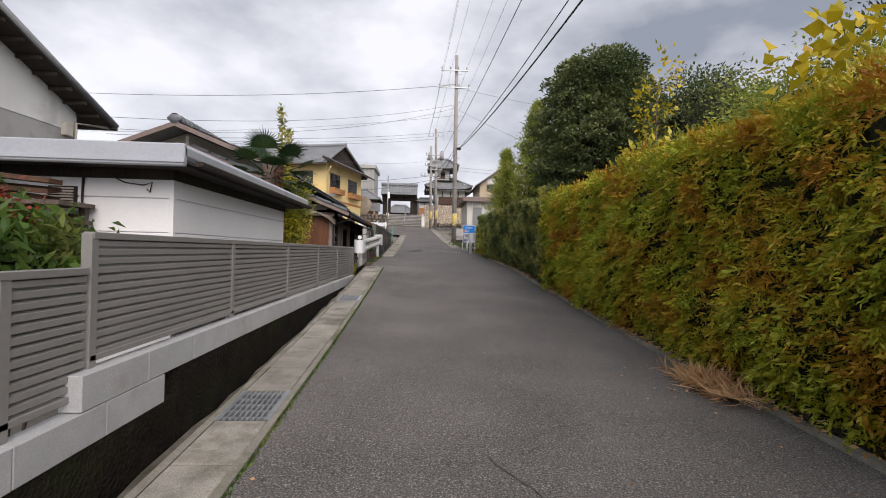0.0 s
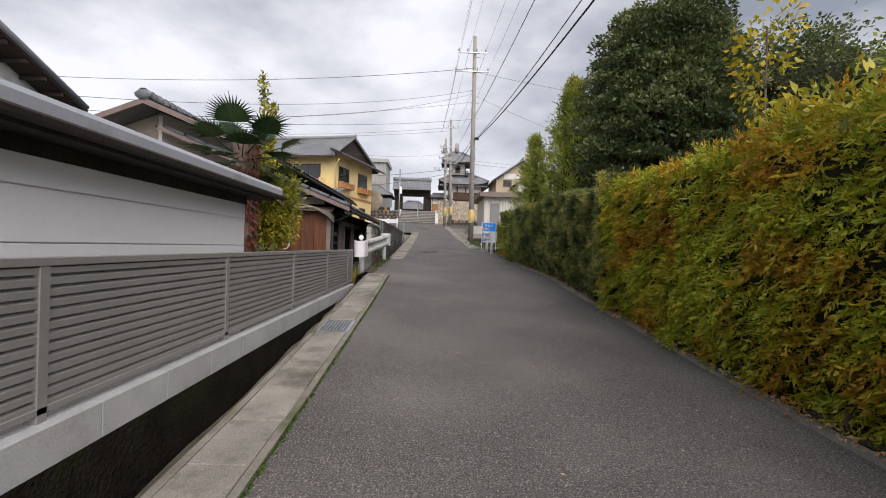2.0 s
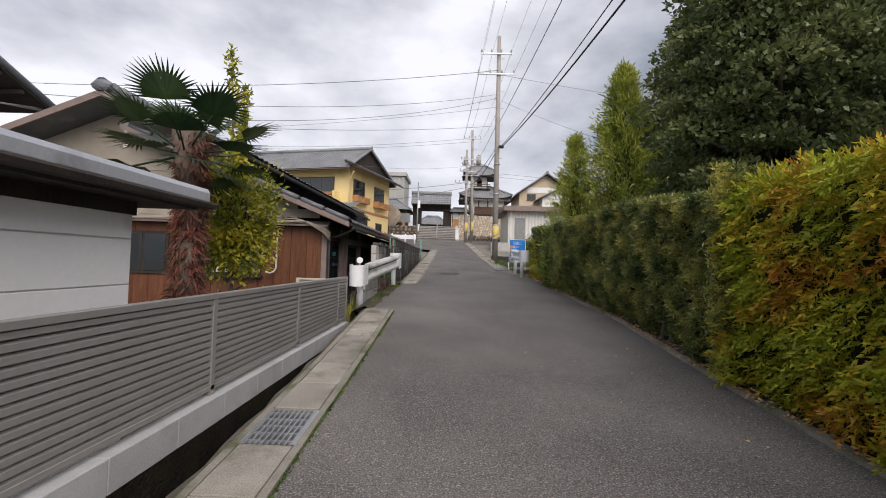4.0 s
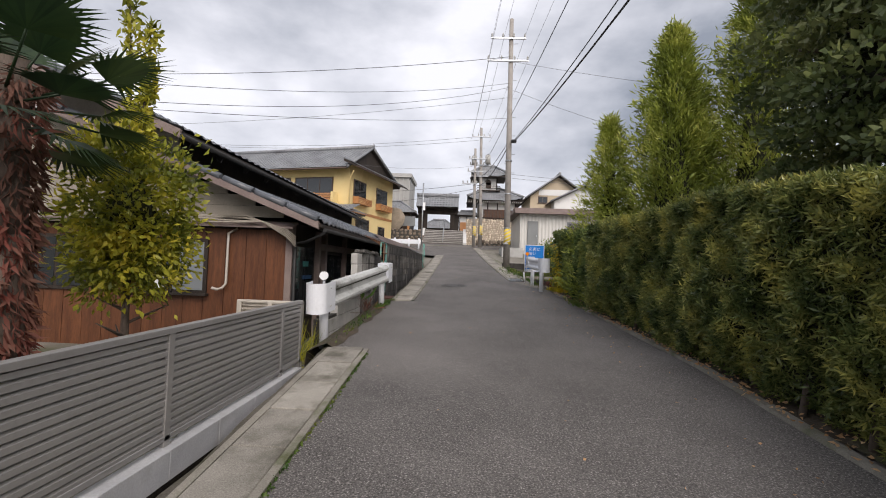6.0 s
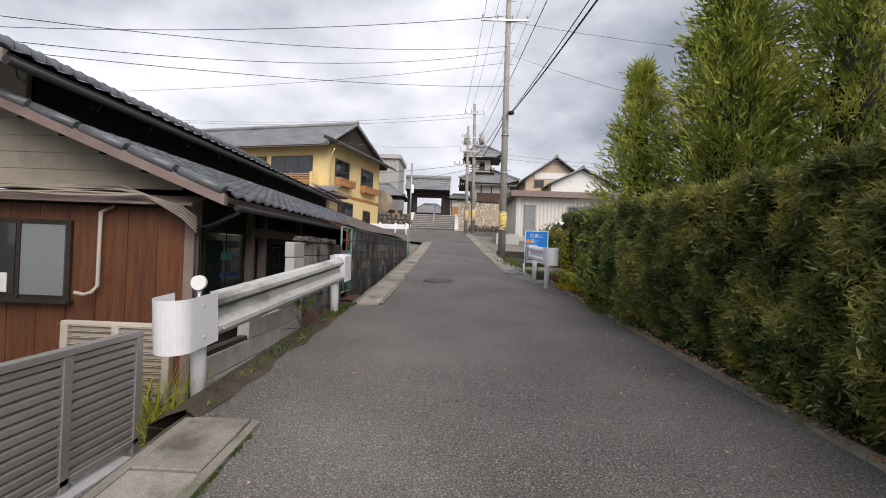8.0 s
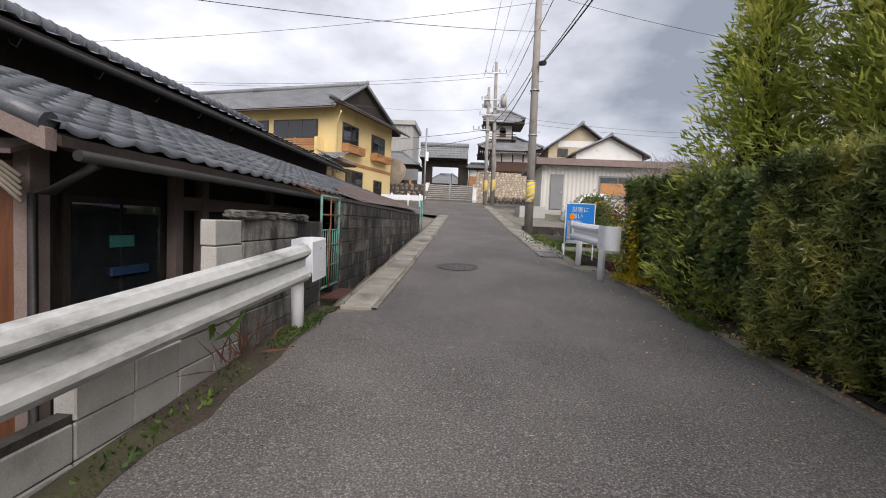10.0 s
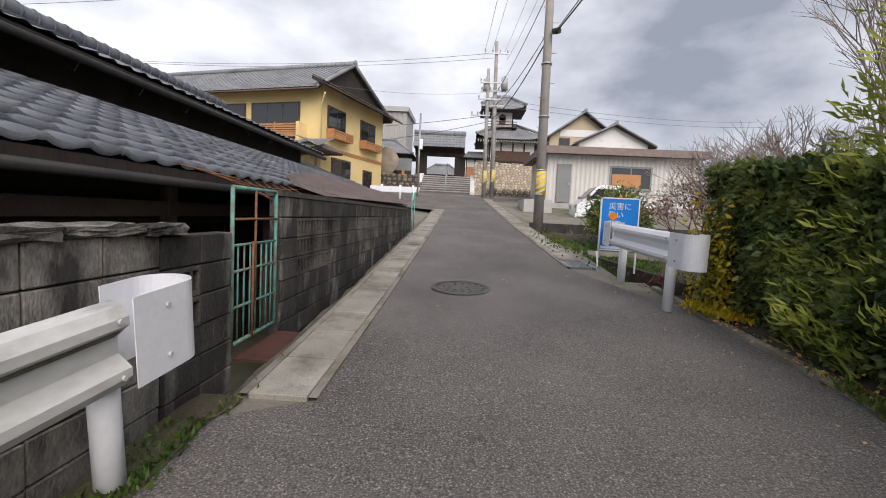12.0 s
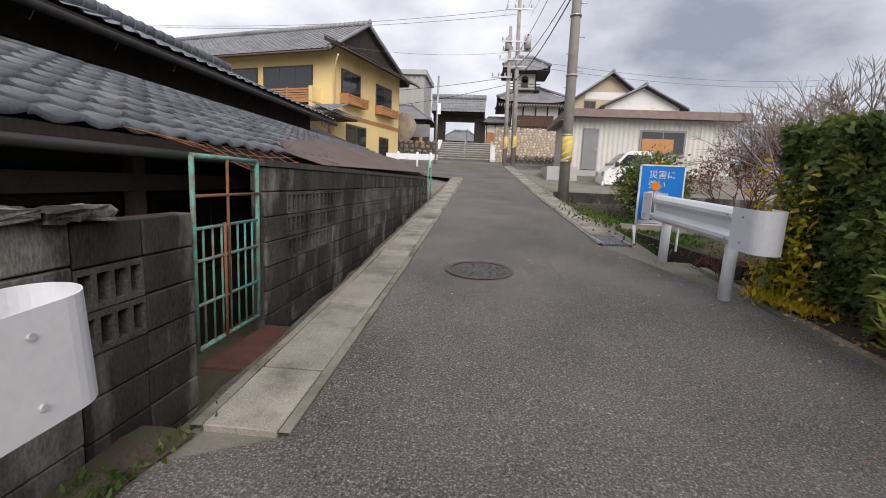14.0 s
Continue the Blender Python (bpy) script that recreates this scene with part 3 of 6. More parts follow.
pbox("footing", (-1.90, -1.765, 3.5, 12.95, -1.2, 0.545), DARK_WET_AND_SHADE, wall, "black damp concrete footing")
bm = bmesh.new()
box(bm, -0.06, 0.06, -0.2975, 0.2975, -0.0975, 0.0975)
bmesh.ops.bevel(bm, geom=list(bm.edges), offset=0.004, segments=1, affect="EDGES")
wb = bpy.data.meshes.new("block")
bm.to_mesh(wb)
bm.free()
wb.materials.append(WHITE_BLOCK)
for c, (z, y0, y1) in enumerate(((0.635, 2.5, 12.9), (0.435, -4.5, 3.4))):
    y = y0
    while y < y1 - 0.3:
        shared("block", wb, wall, pose(-1.82, y + 0.3, z + 0.01))
        y += 0.6


def slat_fence(name, y0, y1, ztop, zbot, posts, label):
    fe = thing(name, label, "fence")
    n = int((ztop - zbot) / 0.0525)
    for i in range(n):
        z = ztop - 0.05 - i * 0.0525
        bm = bmesh.new()
        extrude_profile(bm, [(-1.832, z - 0.016), (-1.832, z + 0.014), (-1.838, z + 0.0165), (-1.886, z + 0.042), (-1.888, z + 0.039), (-1.839, z + 0.0125), (-1.839, z - 0.016)], y0, y1)
        part("slat", bm, FENCE, fe)
    for y in posts:
        pbox("post", (-1.885, -1.825, y - 0.03, y + 0.03, zbot - 0.12 if ztop > 1.4 else zbot - 0.1, ztop + 0.005), FENCE, fe, bevel=0.003)
    pbox("top_rail", (-1.88, -1.82, y0, y1, ztop - 0.028, ztop + 0.012), FENCE, fe, bevel=0.003)
    pbox("bottom_rail", (-1.875, -1.825, y0, y1, zbot - 0.02, zbot + 0.015), FENCE, fe, bevel=0.003)
    return fe


slat_fence("slat_fence", 2.65, 12.82, 1.5, 0.80, (2.67, 4.6, 6.5, 8.43, 10.36, 12.25, 12.8), "dark grey aluminium horizontal-slat fence on a block base")
slat_fence("slat_fence", -3.5, 2.62, 1.30, 0.62, (2.12, 0.2, -1.8), "lower dark grey aluminium slat fence panel")
fe = slat_fence("slat_fence", 0.0, 0.9, 0.0, -0.6, (0.03, 0.45, 0.87), "short return panel of beige slat fence beside the brown house")
for o in fe.children:
    o.data.materials[0] = PVC
fe.matrix_world = pose(-2.05, 13.5, 1.42, 0, 0, 90) @ pose(1.85, 0, 0)

# ---- white shed ----
shed = thing("shed", "white sided shed with a flat grey metal fascia roof", "shed")
pbox("wall", (-7.2, -2.47, 4.67, 8.36, 0.1, 2.2), SIDING, shed)
for i in range(5):
    z0 = 0.55 + i * 0.34
    pbox("siding_panel", (-2.47, -2.45, 4.66, 8.34, z0, min(z0 + 0.332, 2.2)), SIDING, shed, bevel=0.004)
    pbox("siding_panel", (-7.2, -2.46, 4.645, 4.668, z0, min(z0 + 0.332, 2.2)), SIDING, shed, bevel=0.004)
pbox("corner_trim", (-2.49, -2.442, 4.64, 4.69, 0.3, 2.2), SIDING, shed)
# eave shade put into colour: a dark soffit
pbox("soffit", (-7.3, -2.22, 4.35, 8.8, 2.19, 2.225), DARKWOOD, shed, "soffit coloured dark for its shade")
# added dark band at the wall top, in place of the eave's shadow
pbox("eave_shade_band", (-7.2, -2.44, 4.63, 8.37, 2.09, 2.188), DARKWOOD, shed, "dark band that paints the shade under the eave")
pbox("roof", (-7.4, -2.2, 4.3, 8.82, 2.225, 2.34), FASCIA, shed)
bm = bmesh.new()
extrude_profile(bm, [(-2.2, 2.24), (-2.17, 2.24), (-2.15, 2.27), (-2.15, 2.34), (-2.17, 2.375), (-2.24, 2.385), (-2.24, 2.34), (-2.2, 2.33)], 4.27, 8.86)
part("fascia", bm, FASCIA, shed)
pbox("fascia", (-7.4, -2.15, 4.24, 4.30, 2.17, 2.375), FASCIA, shed, bevel=0.01)
pbox("fascia_lip", (-7.4, -2.14, 4.225, 4.245, 2.20, 2.225), FASCIA, shed)
bm = bmesh.new()
extrude_profile(bm, [(-2.15, 2.20), (-2.08, 2.205), (-2.07, 2.235), (-2.08, 2.25), (-2.15, 2.25)], 4.45, 8.84)
part("gutter", bm, DARKWOOD, shed, "black grimy rain gutter")
bm = bmesh.new()
path_tube(bm, [(-3.3, 4.63, 2.1), (-3.31, 4.63, 1.7), (-3.33, 4.63, 1.55)], 0.012)
path_tube(bm, [(-3.05, 4.63, 2.12), (-2.9, 4.62, 2.05), (-2.72, 4.62, 2.03), (-2.64, 4.62, 2.06), (-2.66, 4.62, 1.96), (-2.69, 4.62, 1.99)], 0.007)
part("cable", bm, CABLE, shed)
vent = pbox("vent", (-3.62, -3.36, 4.62, 4.66, 1.82, 2.0), DARKWOOD, shed, "louvred vent")
for i in range(6):
    pbox("slat", (-3.6, -3.38, 4.605, 4.63, 1.835 + i * 0.027, 1.85 + i * 0.027), PVC, vent)

lumber = thing("wooden_rack", "weathered plank rack against the white shed", "rack")
for i, z in enumerate((1.42, 1.62, 1.78)):
    pbox("shelf", (-4.6, -3.2 + 0.02 * i, 4.15, 4.6, z, z + 0.04), BARK if i else DARKWOOD, lumber)
for x in (-4.5, -3.28):
    for y in (4.2, 4.55):
        pbox("post", (x, x + 0.06, y, y + 0.05, 0.2, 1.8), BARK, lumber)

PLANK = mat("brown_rotting_plank", (0.035, 0.018, 0.010), (0.13, 0.07, 0.042), scale=5, fine=40, rough=0.85, bump=0.5, stretch=(0.3, 1, 1), per_object=0.2)
for i, (z, tilt) in enumerate(((1.99, 5), (1.90, 4), (1.85, 7), (1.66, 1), (1.70, -1))):
    pbox("plank", (-1.4, 0.0, 0, 0.16, -0.022, 0.022), PLANK, lumber, "rotting brown plank", 0.004, pose(-3.27 - 0.07 * (i % 3), 4.18 + 0.08 * i, z, 12 * (i % 2), tilt, 0))
# nandina bush behind the lower fence
rng = np.random.default_rng(7)
nan = thing("nandina_bush", "nandina bush with red berries and reddish leaves behind the fence", "bush")
n = 3500
c = rng.normal(0, 1, (n, 3)) * (0.3, 0.3, 0.14) + (-2.5, 2.75, 1.36)
c = c[(c[:, 0] < -2.0) & (c[:, 1] < 3.4)]
leaves("leaves", c, np.tile((0.3, -0.3, -0.1), (len(c), 1)), 0.11, 0.036, L_GRASS, nan, rng, 0.9)
c = rng.normal(0, 1, (1300, 3)) * (0.10, 0.12, 0.09) + (-2.58, 2.75, 1.58)
leaves("berries", c, np.tile((0, 0, -0.2), (len(c), 1)), 0.045, 0.035, L_RED, nan, rng, 1.0)
bm = bmesh.new()
for i in range(9):
    a = rng.uniform(-0.4, 0.4, 2)
    tube(bm, (-2.5 + a[0] * 0.4, 2.75 + a[1] * 0.4, 0.0), (-2.5 + a[0], 2.75 + a[1], 1.4), 0.012, 0.006, 5)
part("stems", bm, BARK, nan)


# ---- roofs ----
def tile_mesh(w, l):
    """One curved pan tile: a wave across, a turned-down front edge."""
    bm = bmesh.new()
    prof = [(-0.5, 0.022), (-0.36, 0.03), (-0.2, 0.012), (0.02, 0.0), (0.25, 0.004), (0.42, 0.02), (0.53, 0.03)]
    top0 = [bm.verts.new((w * a, 0, h + 0.036)) for a, h in prof]
    top1 = [bm.verts.new((w * a, l * 1.12, h)) for a, h in prof]
    low0 = [bm.verts.new((w * a, 0, h - 0.002)) for a, h in prof]
    for i in range(len(prof) - 1):
        for f in ((top0[i], top0[i + 1], top1[i + 1], top1[i]), (low0[i], low0[i + 1], top0[i + 1], top0[i])):
            bm.faces.new(f).smooth = True
    me = bpy.data.meshes.new("tile")
    bm.to_mesh(me)
    bm.free()
    return me


def wave_roof(name, origin, across, up, width, length, material, parent, tw=0.27, tl=0.24, label=""):
    """A tiled slope as joined geometry: rows of small waves that step at every course."""
    o, a, u = Vector(origin), Vector(across).normalized(), Vector(up).normalized()
    nrm = a.cross(u)
    if nrm.z < 0:
        nrm = -nrm
    cols, rows = max(2, int(width / tw)), max(2, int(length / tl))
    hs = (0.03, 0.0, 0.004, 0.02)
    v, f = [], []
    for r in range(rows):
        for side in (0, 1):
            s = length * (r + side) / rows
            for c in range(cols * 4 + 1):
                h = hs[c % 4] + (0.025 if side == 0 else 0)
                v.append(o + a * (width * c / (cols * 4)) + u * s + nrm * h)
    k = cols * 4 + 1
    for r in range(rows * 2 - 1):
        for c in range(k - 1):
            f.append((r * k + c, r * k + c + 1, (r + 1) * k + c + 1, (r + 1) * k + c))
    return pydata(name, v, f, material, parent, label, smooth=False)


def ridge(bm, a, b, r=0.12):
    tube(bm, a, b, r, r, 10)
    a, b = Vector(a), Vector(b)
    d = (b - a).normalized()
    n = max(1, int((b - a).length / 0.3))
    for i in range(n):
        p = a + d * ((b - a).length * i / n)
        tube(bm, p, p + d * 0.05, r * 1.12, r * 1.12, 10)


# ---- brown house ----
bh = thing("brown_house", "old single-storey house with brown boards and grey tile roofs", "house")
SL = 0.392


def low_z(x):
    return 2.62 + SL * (-2.3 - x)


# the side wall's dark colour includes the shade of the eave
pbox("wall", (-10.4, -2.98, 15.24, 31.5, 0.3, 2.6), DARKWOOD, bh, "wooden side wall coloured dark for eave shade")
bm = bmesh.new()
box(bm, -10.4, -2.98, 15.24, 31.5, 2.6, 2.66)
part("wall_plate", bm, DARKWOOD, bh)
# upper gable wall of beige clapboards, cut along the roof
for i in range(9):
    z0 = 2.72 + i * 0.2
    xr = -2.3 - (z0 + 0.16 - 2.5) / SL
    pbox("clapboard", (-9, xr + 0.2, 15.21, 15.245 - 0.004 * (i % 2), z0, z0 + 0.195), CLAPBOARD, bh)
for i in range(25):
    x0 = -2.98 - (i + 1) * 0.36
    pbox("board", (x0, x0 + 0.352, 15.215, 15.24, 0.35, 2.50), BROWN, bh)
pbox("corner_post", (-2.99, -2.87, 15.17, 15.32, 0.3, 2.6), VERGE, bh, bevel=0.004)
bm = bmesh.new()
extrude_profile(bm, [(0, 0), (0.0, 0.03), (-0.25, 0.13), (-0.25, 0.1)], 0, 6.4)
hood = part("hood", bm, RUST, bh, "small sheet-metal hood over the boards")
hood.matrix_basis = pose(-9.2, 14.98, 2.52, 0, 0, -90)
for k in range(5):
    pts = [(-9, 14.9 + 0.02 * k, 2.62 + 0.025 * k)] + [(-9 + 0.6 * i, 14.9 + 0.02 * k, 2.60 + 0.025 * k + random.uniform(-0.02, 0.015)) for i in range(1, 10)] + [(-3.3, 14.9, 2.62), (-2.9, 14.95, 2.5 - 0.03 * k), (-2.75, 15.0, 2.38 - 0.04 * k)]
    bm = bmesh.new()
    path_tube(bm, pts, 0.014, 6)
    part("cable", bm, CLAPBOARD, bh, "old grey sagging cable")
# window of the brown gable
wi = pbox("window", (-5.62, -4.36, 15.17, 15.215, 1.34, 2.31), DARKWOOD, bh, "brown aluminium sliding window", bevel=0.004)
pbox("pane", (-5.56, -5.02, 15.16, 15.172, 1.41, 2.25), GLASS, wi, "dark glass pane")
pbox("pane", (-4.96, -4.42, 15.16, 15.172, 1.41, 2.25), FROST, wi, "frosted glass pane")
pbox("sill", (-5.66, -4.32, 15.10, 15.2, 1.32, 1.36), DARKWOOD, wi)
pbox("curtain", (-5.44, -5.10, 15.152, 15.159, 1.43, 1.66), PLASTER, wi, "white card behind the pane")
pbox("rail", (-4.99, -4.95, 15.145, 15.165, 1.38, 2.28), DARKWOOD, wi)
w2 = pbox("window", (-7.6, -6.5, 15.17, 15.215, 1.34, 2.31), DARKWOOD, bh, "brown aluminium sliding window", bevel=0.004)
pbox("pane", (-7.54, -7.1, 15.16, 15.172, 1.41, 2.25), GLASS, w2)
pbox("pane", (-7.04, -6.56, 15.16, 15.172, 1.41, 2.25), GLASS, w2)
bm = bmesh.new()
path_tube(bm, [(-3.85, 15.18, 2.5), (-4.0, 15.16, 2.42), (-4.0, 15.16, 1.55), (-4.05, 15.14, 1.47), (-4.12, 15.1, 1.44), (-4.2, 15.06, 1.47)], 0.024, 8)
part("pipe", bm, PVC, bh, "cream plastic drain pipe with a hook end")
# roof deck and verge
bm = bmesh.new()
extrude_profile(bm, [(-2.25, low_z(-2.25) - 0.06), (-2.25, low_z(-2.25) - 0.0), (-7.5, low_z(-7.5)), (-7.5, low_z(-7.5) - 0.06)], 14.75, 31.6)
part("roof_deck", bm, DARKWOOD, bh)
bm = bmesh.new()
extrude_profile(bm, [(-2.28, low_z(-2.28) - 0.1), (-2.28, low_z(-2.28) + 0.02), (-7.4, low_z(-7.4) + 0.02), (-7.4, low_z(-7.4) - 0.1)], 14.68, 14.75)
part("verge_board", bm, VERGE, bh, "faded reddish verge board")
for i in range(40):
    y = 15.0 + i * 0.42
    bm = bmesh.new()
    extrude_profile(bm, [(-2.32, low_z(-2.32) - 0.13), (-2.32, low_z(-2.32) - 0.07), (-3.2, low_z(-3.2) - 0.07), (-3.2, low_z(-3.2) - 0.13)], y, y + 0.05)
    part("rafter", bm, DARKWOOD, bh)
gt = bmesh.new()
tube(gt, (-2.2, 14.8, 2.5), (-2.2, 31, 2.5), 0.035, seg=8)
for i in range(18):
    tube(gt, (-2.2, 15.2 + i * 0.9, 2.47), (-2.34, 15.2 + i * 0.9, 2.58), 0.008, seg=5)
part("gutter", gt, CABLE, bh, "black rain gutter under the eave")
bm = bmesh.new()
path_tube(bm, [(-2.24, 15.0, 2.48), (-2.6, 15.05, 2.3), (-2.8, 15.12, 2.28), (-2.8, 15.12, 0.75), (-2.72, 15.0, 0.7)], 0.03, 8)
part("downpipe", bm, CABLE, bh)
# front openings under the eave
for y0, y1, z0, z1 in ((15.5, 16.6, 0.9, 2.3), (17.3, 18.7, 1.4, 2.2), (19.1, 20.8, 1.4, 2.2), (21.4, 23, 1.4, 2.2)):
    fr = pbox("window", (-2.985, -2.94, y0, y1, z0, z1), DARKWOOD, bh, "old dark wooden window", bevel=0.004)
    pbox("pane", (-2.945, -2.932, y0 + 0.06, (y0 + y1) / 2 - 0.02, z0 + 0.06, z1 - 0.06), GLASS, fr)
    pbox("pane", (-2.945, -2.932, (y0 + y1) / 2 + 0.02, y1 - 0.06, z0 + 0.06, z1 - 0.06), GLASS, fr)
# posts, sill beam and added window patches under the eave
for y in (16.75, 17.2, 18.9, 21.1, 23.2, 25.0, 27.0):
    pbox("post", (-2.97, -2.87, y - 0.06, y + 0.06, 0.3, 2.6), VERGE, bh, bevel=0.004)
pbox("lintel_beam", (-2.96, -2.88, 16.8, 27.0, 2.22, 2.36), VERGE, bh)
# two flat patches that paint the glass's teal and blue reflections
pbox("teal_glass_patch", (-2.93, -2.915, 15.92, 16.18, 1.88, 1.98), mat("dim_teal_blur", (0.02, 0.13, 0.12), (0.05, 0.22, 0.20), scale=9, fine=40, rough=0.7), bh, "added turquoise patch for a blur in the window glass")
pbox("blue_glass_patch", (-2.93, -2.9, 15.92, 16.35, 1.64, 1.71), mat("dim_blue_blur", (0.01, 0.035, 0.09), (0.02, 0.06, 0.13), scale=9, fine=40, rough=0.6), bh, "added blue patch for a blur in the window glass")
# upper roof
up_z = lambda x: 3.98 + 0.4 * (-4.45 - x)
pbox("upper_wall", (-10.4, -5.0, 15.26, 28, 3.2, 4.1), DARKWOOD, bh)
bm = bmesh.new()
a = [bm.verts.new((x, 15.19, z)) for x, z in ((-5.0, 3.7), (-5.0, 4.1), (-7.6, 5.1), (-10.4, 4.0), (-10.4, 3.7))]
b = [bm.verts.new((v.co.x, 15.3, v.co.z)) for v in a]
bm.faces.new(a)
bm.faces.new(b)
for i in range(5):
    bm.faces.new((a[i], a[(i + 1) % 5], b[(i + 1) % 5], b[i]))
part("upper_gable", bm, CLAPBOARD, bh, "beige upper gable wall")
pbox("upper_gable_post", (-7.65, -7.55, 15.15, 15.19, 4.2, 5.0), PLASTER, bh)
bm = bmesh.new()
extrude_profile(bm, [(-4.45, 3.86), (-4.45, 4.0), (-7.6, up_z(-7.6) + 0.02), (-7.6, up_z(-7.6) - 0.13)], 14.36, 14.42)
part("upper_verge_board", bm, VERGE, bh)
bm = bmesh.new()
extrude_profile(bm, [(-7.6, up_z(-7.6) + 0.02), (-7.6, up_z(-7.6) - 0.13), (-10.8, 3.83), (-10.8, 3.97)], 14.36, 14.42)
part("upper_verge_board", bm, VERGE, bh)
bm = bmesh.new()
bmesh.ops.create_icosphere(bm, subdivisions=2, radius=0.16)
for v in bm.verts:
    v.co = Vector((-7.6 + v.co.x * (1.5 - 3.0 * max(0, v.co.z)), 14.38 + v.co.y * 0.5, up_z(-7.6) + 0.12 + v.co.z * (0.8 if v.co.z > 0 else 1.0)))
part("ridge_end", bm, TILE_J, bh, "ornamental ridge-end tile")
bm = bmesh.new()
extrude_profile(bm, [(-4.45, 3.90), (-4.45, 3.98), (-7.6, up_z(-7.6)), (-7.6, up_z(-7.6) - 0.12)], 14.4, 28.4)
part("upper_roof_deck", bm, DARKWOOD, bh)
bm = bmesh.new()
extrude_profile(bm, [(-7.6, up_z(-7.6)), (-10.8, 3.95), (-10.8, 3.85), (-7.6, up_z(-7.6) - 0.12)], 14.4, 28.4)
part("upper_roof_back", bm, TILE_J, bh)
wave_roof("upper_roof", (-4.43, 14.35, 3.985), (0, 1, 0), (-3.15, 0, 3.15 * 0.4), 14.0, 3.39, TILE_J, bh, label="grey wavy roof tiles")
bm = bmesh.new()
tube(bm, (-4.40, 14.35, 3.88), (-4.40, 28.4, 3.88), 0.05, seg=8)
for i in range(14):
    y = 14.6 + i
    path_tube(bm, [(-4.4, y, 3.83), (-4.45, y, 3.74), (-4.52, y, 3.78), (-4.55, y, 3.9)], 0.008, 5)
part("upper_gutter", bm, CABLE, bh)
bm = bmesh.new()
ridge(bm, (-7.6, 14.35, up_z(-7.6) + 0.1), (-7.6, 28.4, up_z(-7.6) + 0.1), 0.15)
part("ridge", bm, TILE_J, bh)
tm = tile_mesh(0.27, 0.235)
tm.materials.append(TILE)
tp = math.degrees(math.atan(SL))
near_tiles, far_v, far_f = [], [], []
rowlen = 0.235 * math.cos(math.radians(tp))
for c in range(62):
    for r in range(10):
        y = 14.85 + c * 0.27
        x = -2.24 - r * rowlen
        m = pose(x, y, low_z(x) + 0.012 + random.uniform(-0.004, 0.004), 0, 0, 90) @ pose(0, 0, 0, tp + random.uniform(-0.8, 0.8), 0, random.uniform(-0.7, 0.7))
        if c < 30:
            near_tiles.append(m)
        else:
            base = len(far_v)
            far_v += [m @ vv.co for vv in tm.vertices]
            far_f += [tuple(base + i for i in pp.vertices) for pp in tm.polygons]
rf = pydata("far_tiles", far_v, far_f, TILE_J, bh, "grey wavy roof tiles", smooth=True)
rf["kind"] = "stuff"
bm = bmesh.new()
for i in range(9):
    x = -2.3 - i * 0.55
    tube(bm, (x, 14.72, low_z(x) + 0.05), (x - 0.5, 14.72, low_z(x - 0.5) + 0.05), 0.06, 0.055, 8)
part("verge_tiles", bm, TILE, bh)

# rusty sheet over the far wall
rs = thing("sheet_canopy", "brown rusted sheet canopy between eave and wall", "canopy")
bm = bmesh.new()
rows = []
for i in range(13):
    y = 20.2 + i * 0.85
    w = 0.5 + 0.75 * min(1, i / 4)
    rows.append([bm.verts.new((-1.82, y, 2.52 + 0.013 * i)), bm.verts.new((-2.2, y, 2.63 + 0.012 * i)), bm.verts.new((-1.86 - w, y + 0.1, 2.74 + 0.392 * (w - 0.44) + 0.004 * i))])
for a, b in zip(rows, rows[1:]):
    for k in range(2):
        bm.faces.new((a[k], a[k + 1], b[k + 1], b[k]))
bmesh.ops.solidify(bm, geom=list(bm.faces), thickness=0.012)
part("sheet", bm, RUST, rs)
net = thing("wire_mesh", "sagging rusted wire mesh hanging off the eave", "mesh")
for k in range(7):
    u = k / 6
    bm = bmesh.new()
    path_tube(bm, [(-2.32 + 0.42 * u, 17.9 + 0.35 * i + 0.3 * u, 2.66 - 0.22 * u * math.sin(math.pi * min(1, i / 8)) - 0.10 * u) for i in range(9)], 0.005, 4)
    part("strand", bm, RUSTBAR, net)
for i in range(14):
    bm = bmesh.new()
    path_tube(bm, [(-2.32 + 0.42 * u, 17.9 + 0.21 * i + 0.35 * u, 2.66 - 0.22 * u * math.sin(math.pi * min(1, i / 13)) - 0.10 * u) for u in (0, 0.35, 0.7, 1)], 0.005, 4)
    part("strand", bm, RUSTBAR, net)


# ---- block walls ----
def block_mesh(l, h, t, material, holes=0):
    bm = bmesh.new()
    if holes:
        step = l / holes
        box(bm, -t / 2, t / 2, -l / 2, l / 2, -h / 2, -h / 2 + 0.028)
        box(bm, -t / 2, t / 2, -l / 2, l / 2, h / 2 - 0.028, h / 2)
        for i in range(holes + 1):
            y = -l / 2 + i * step
            a, b = max(-l / 2, y - 0.014), min(l / 2, y + 0.014)
            box(bm, -t / 2, t / 2, a, b, -h / 2 + 0.028, h / 2 - 0.028)
    else:
        box(bm, -t / 2, t / 2, -l / 2, l / 2, -h / 2, h / 2)
        bmesh.ops.bevel(bm, geom=list(bm.edges), offset=0.007, segments=1, affect="EDGES")
    bmesh.ops.recalc_face_normals(bm, faces=list(bm.faces))
    me = bpy.data.meshes.new("block")
    bm.to_mesh(me)
    bm.free()
    me.materials.append(material)
    return me


BL, BH = 0.4, 0.2
solid = {m.name: block_mesh(BL - 0.008, BH - 0.008, 0.12, m) for m in (BLOCK, BLOCK_DARK, BLOCK_NEW)}
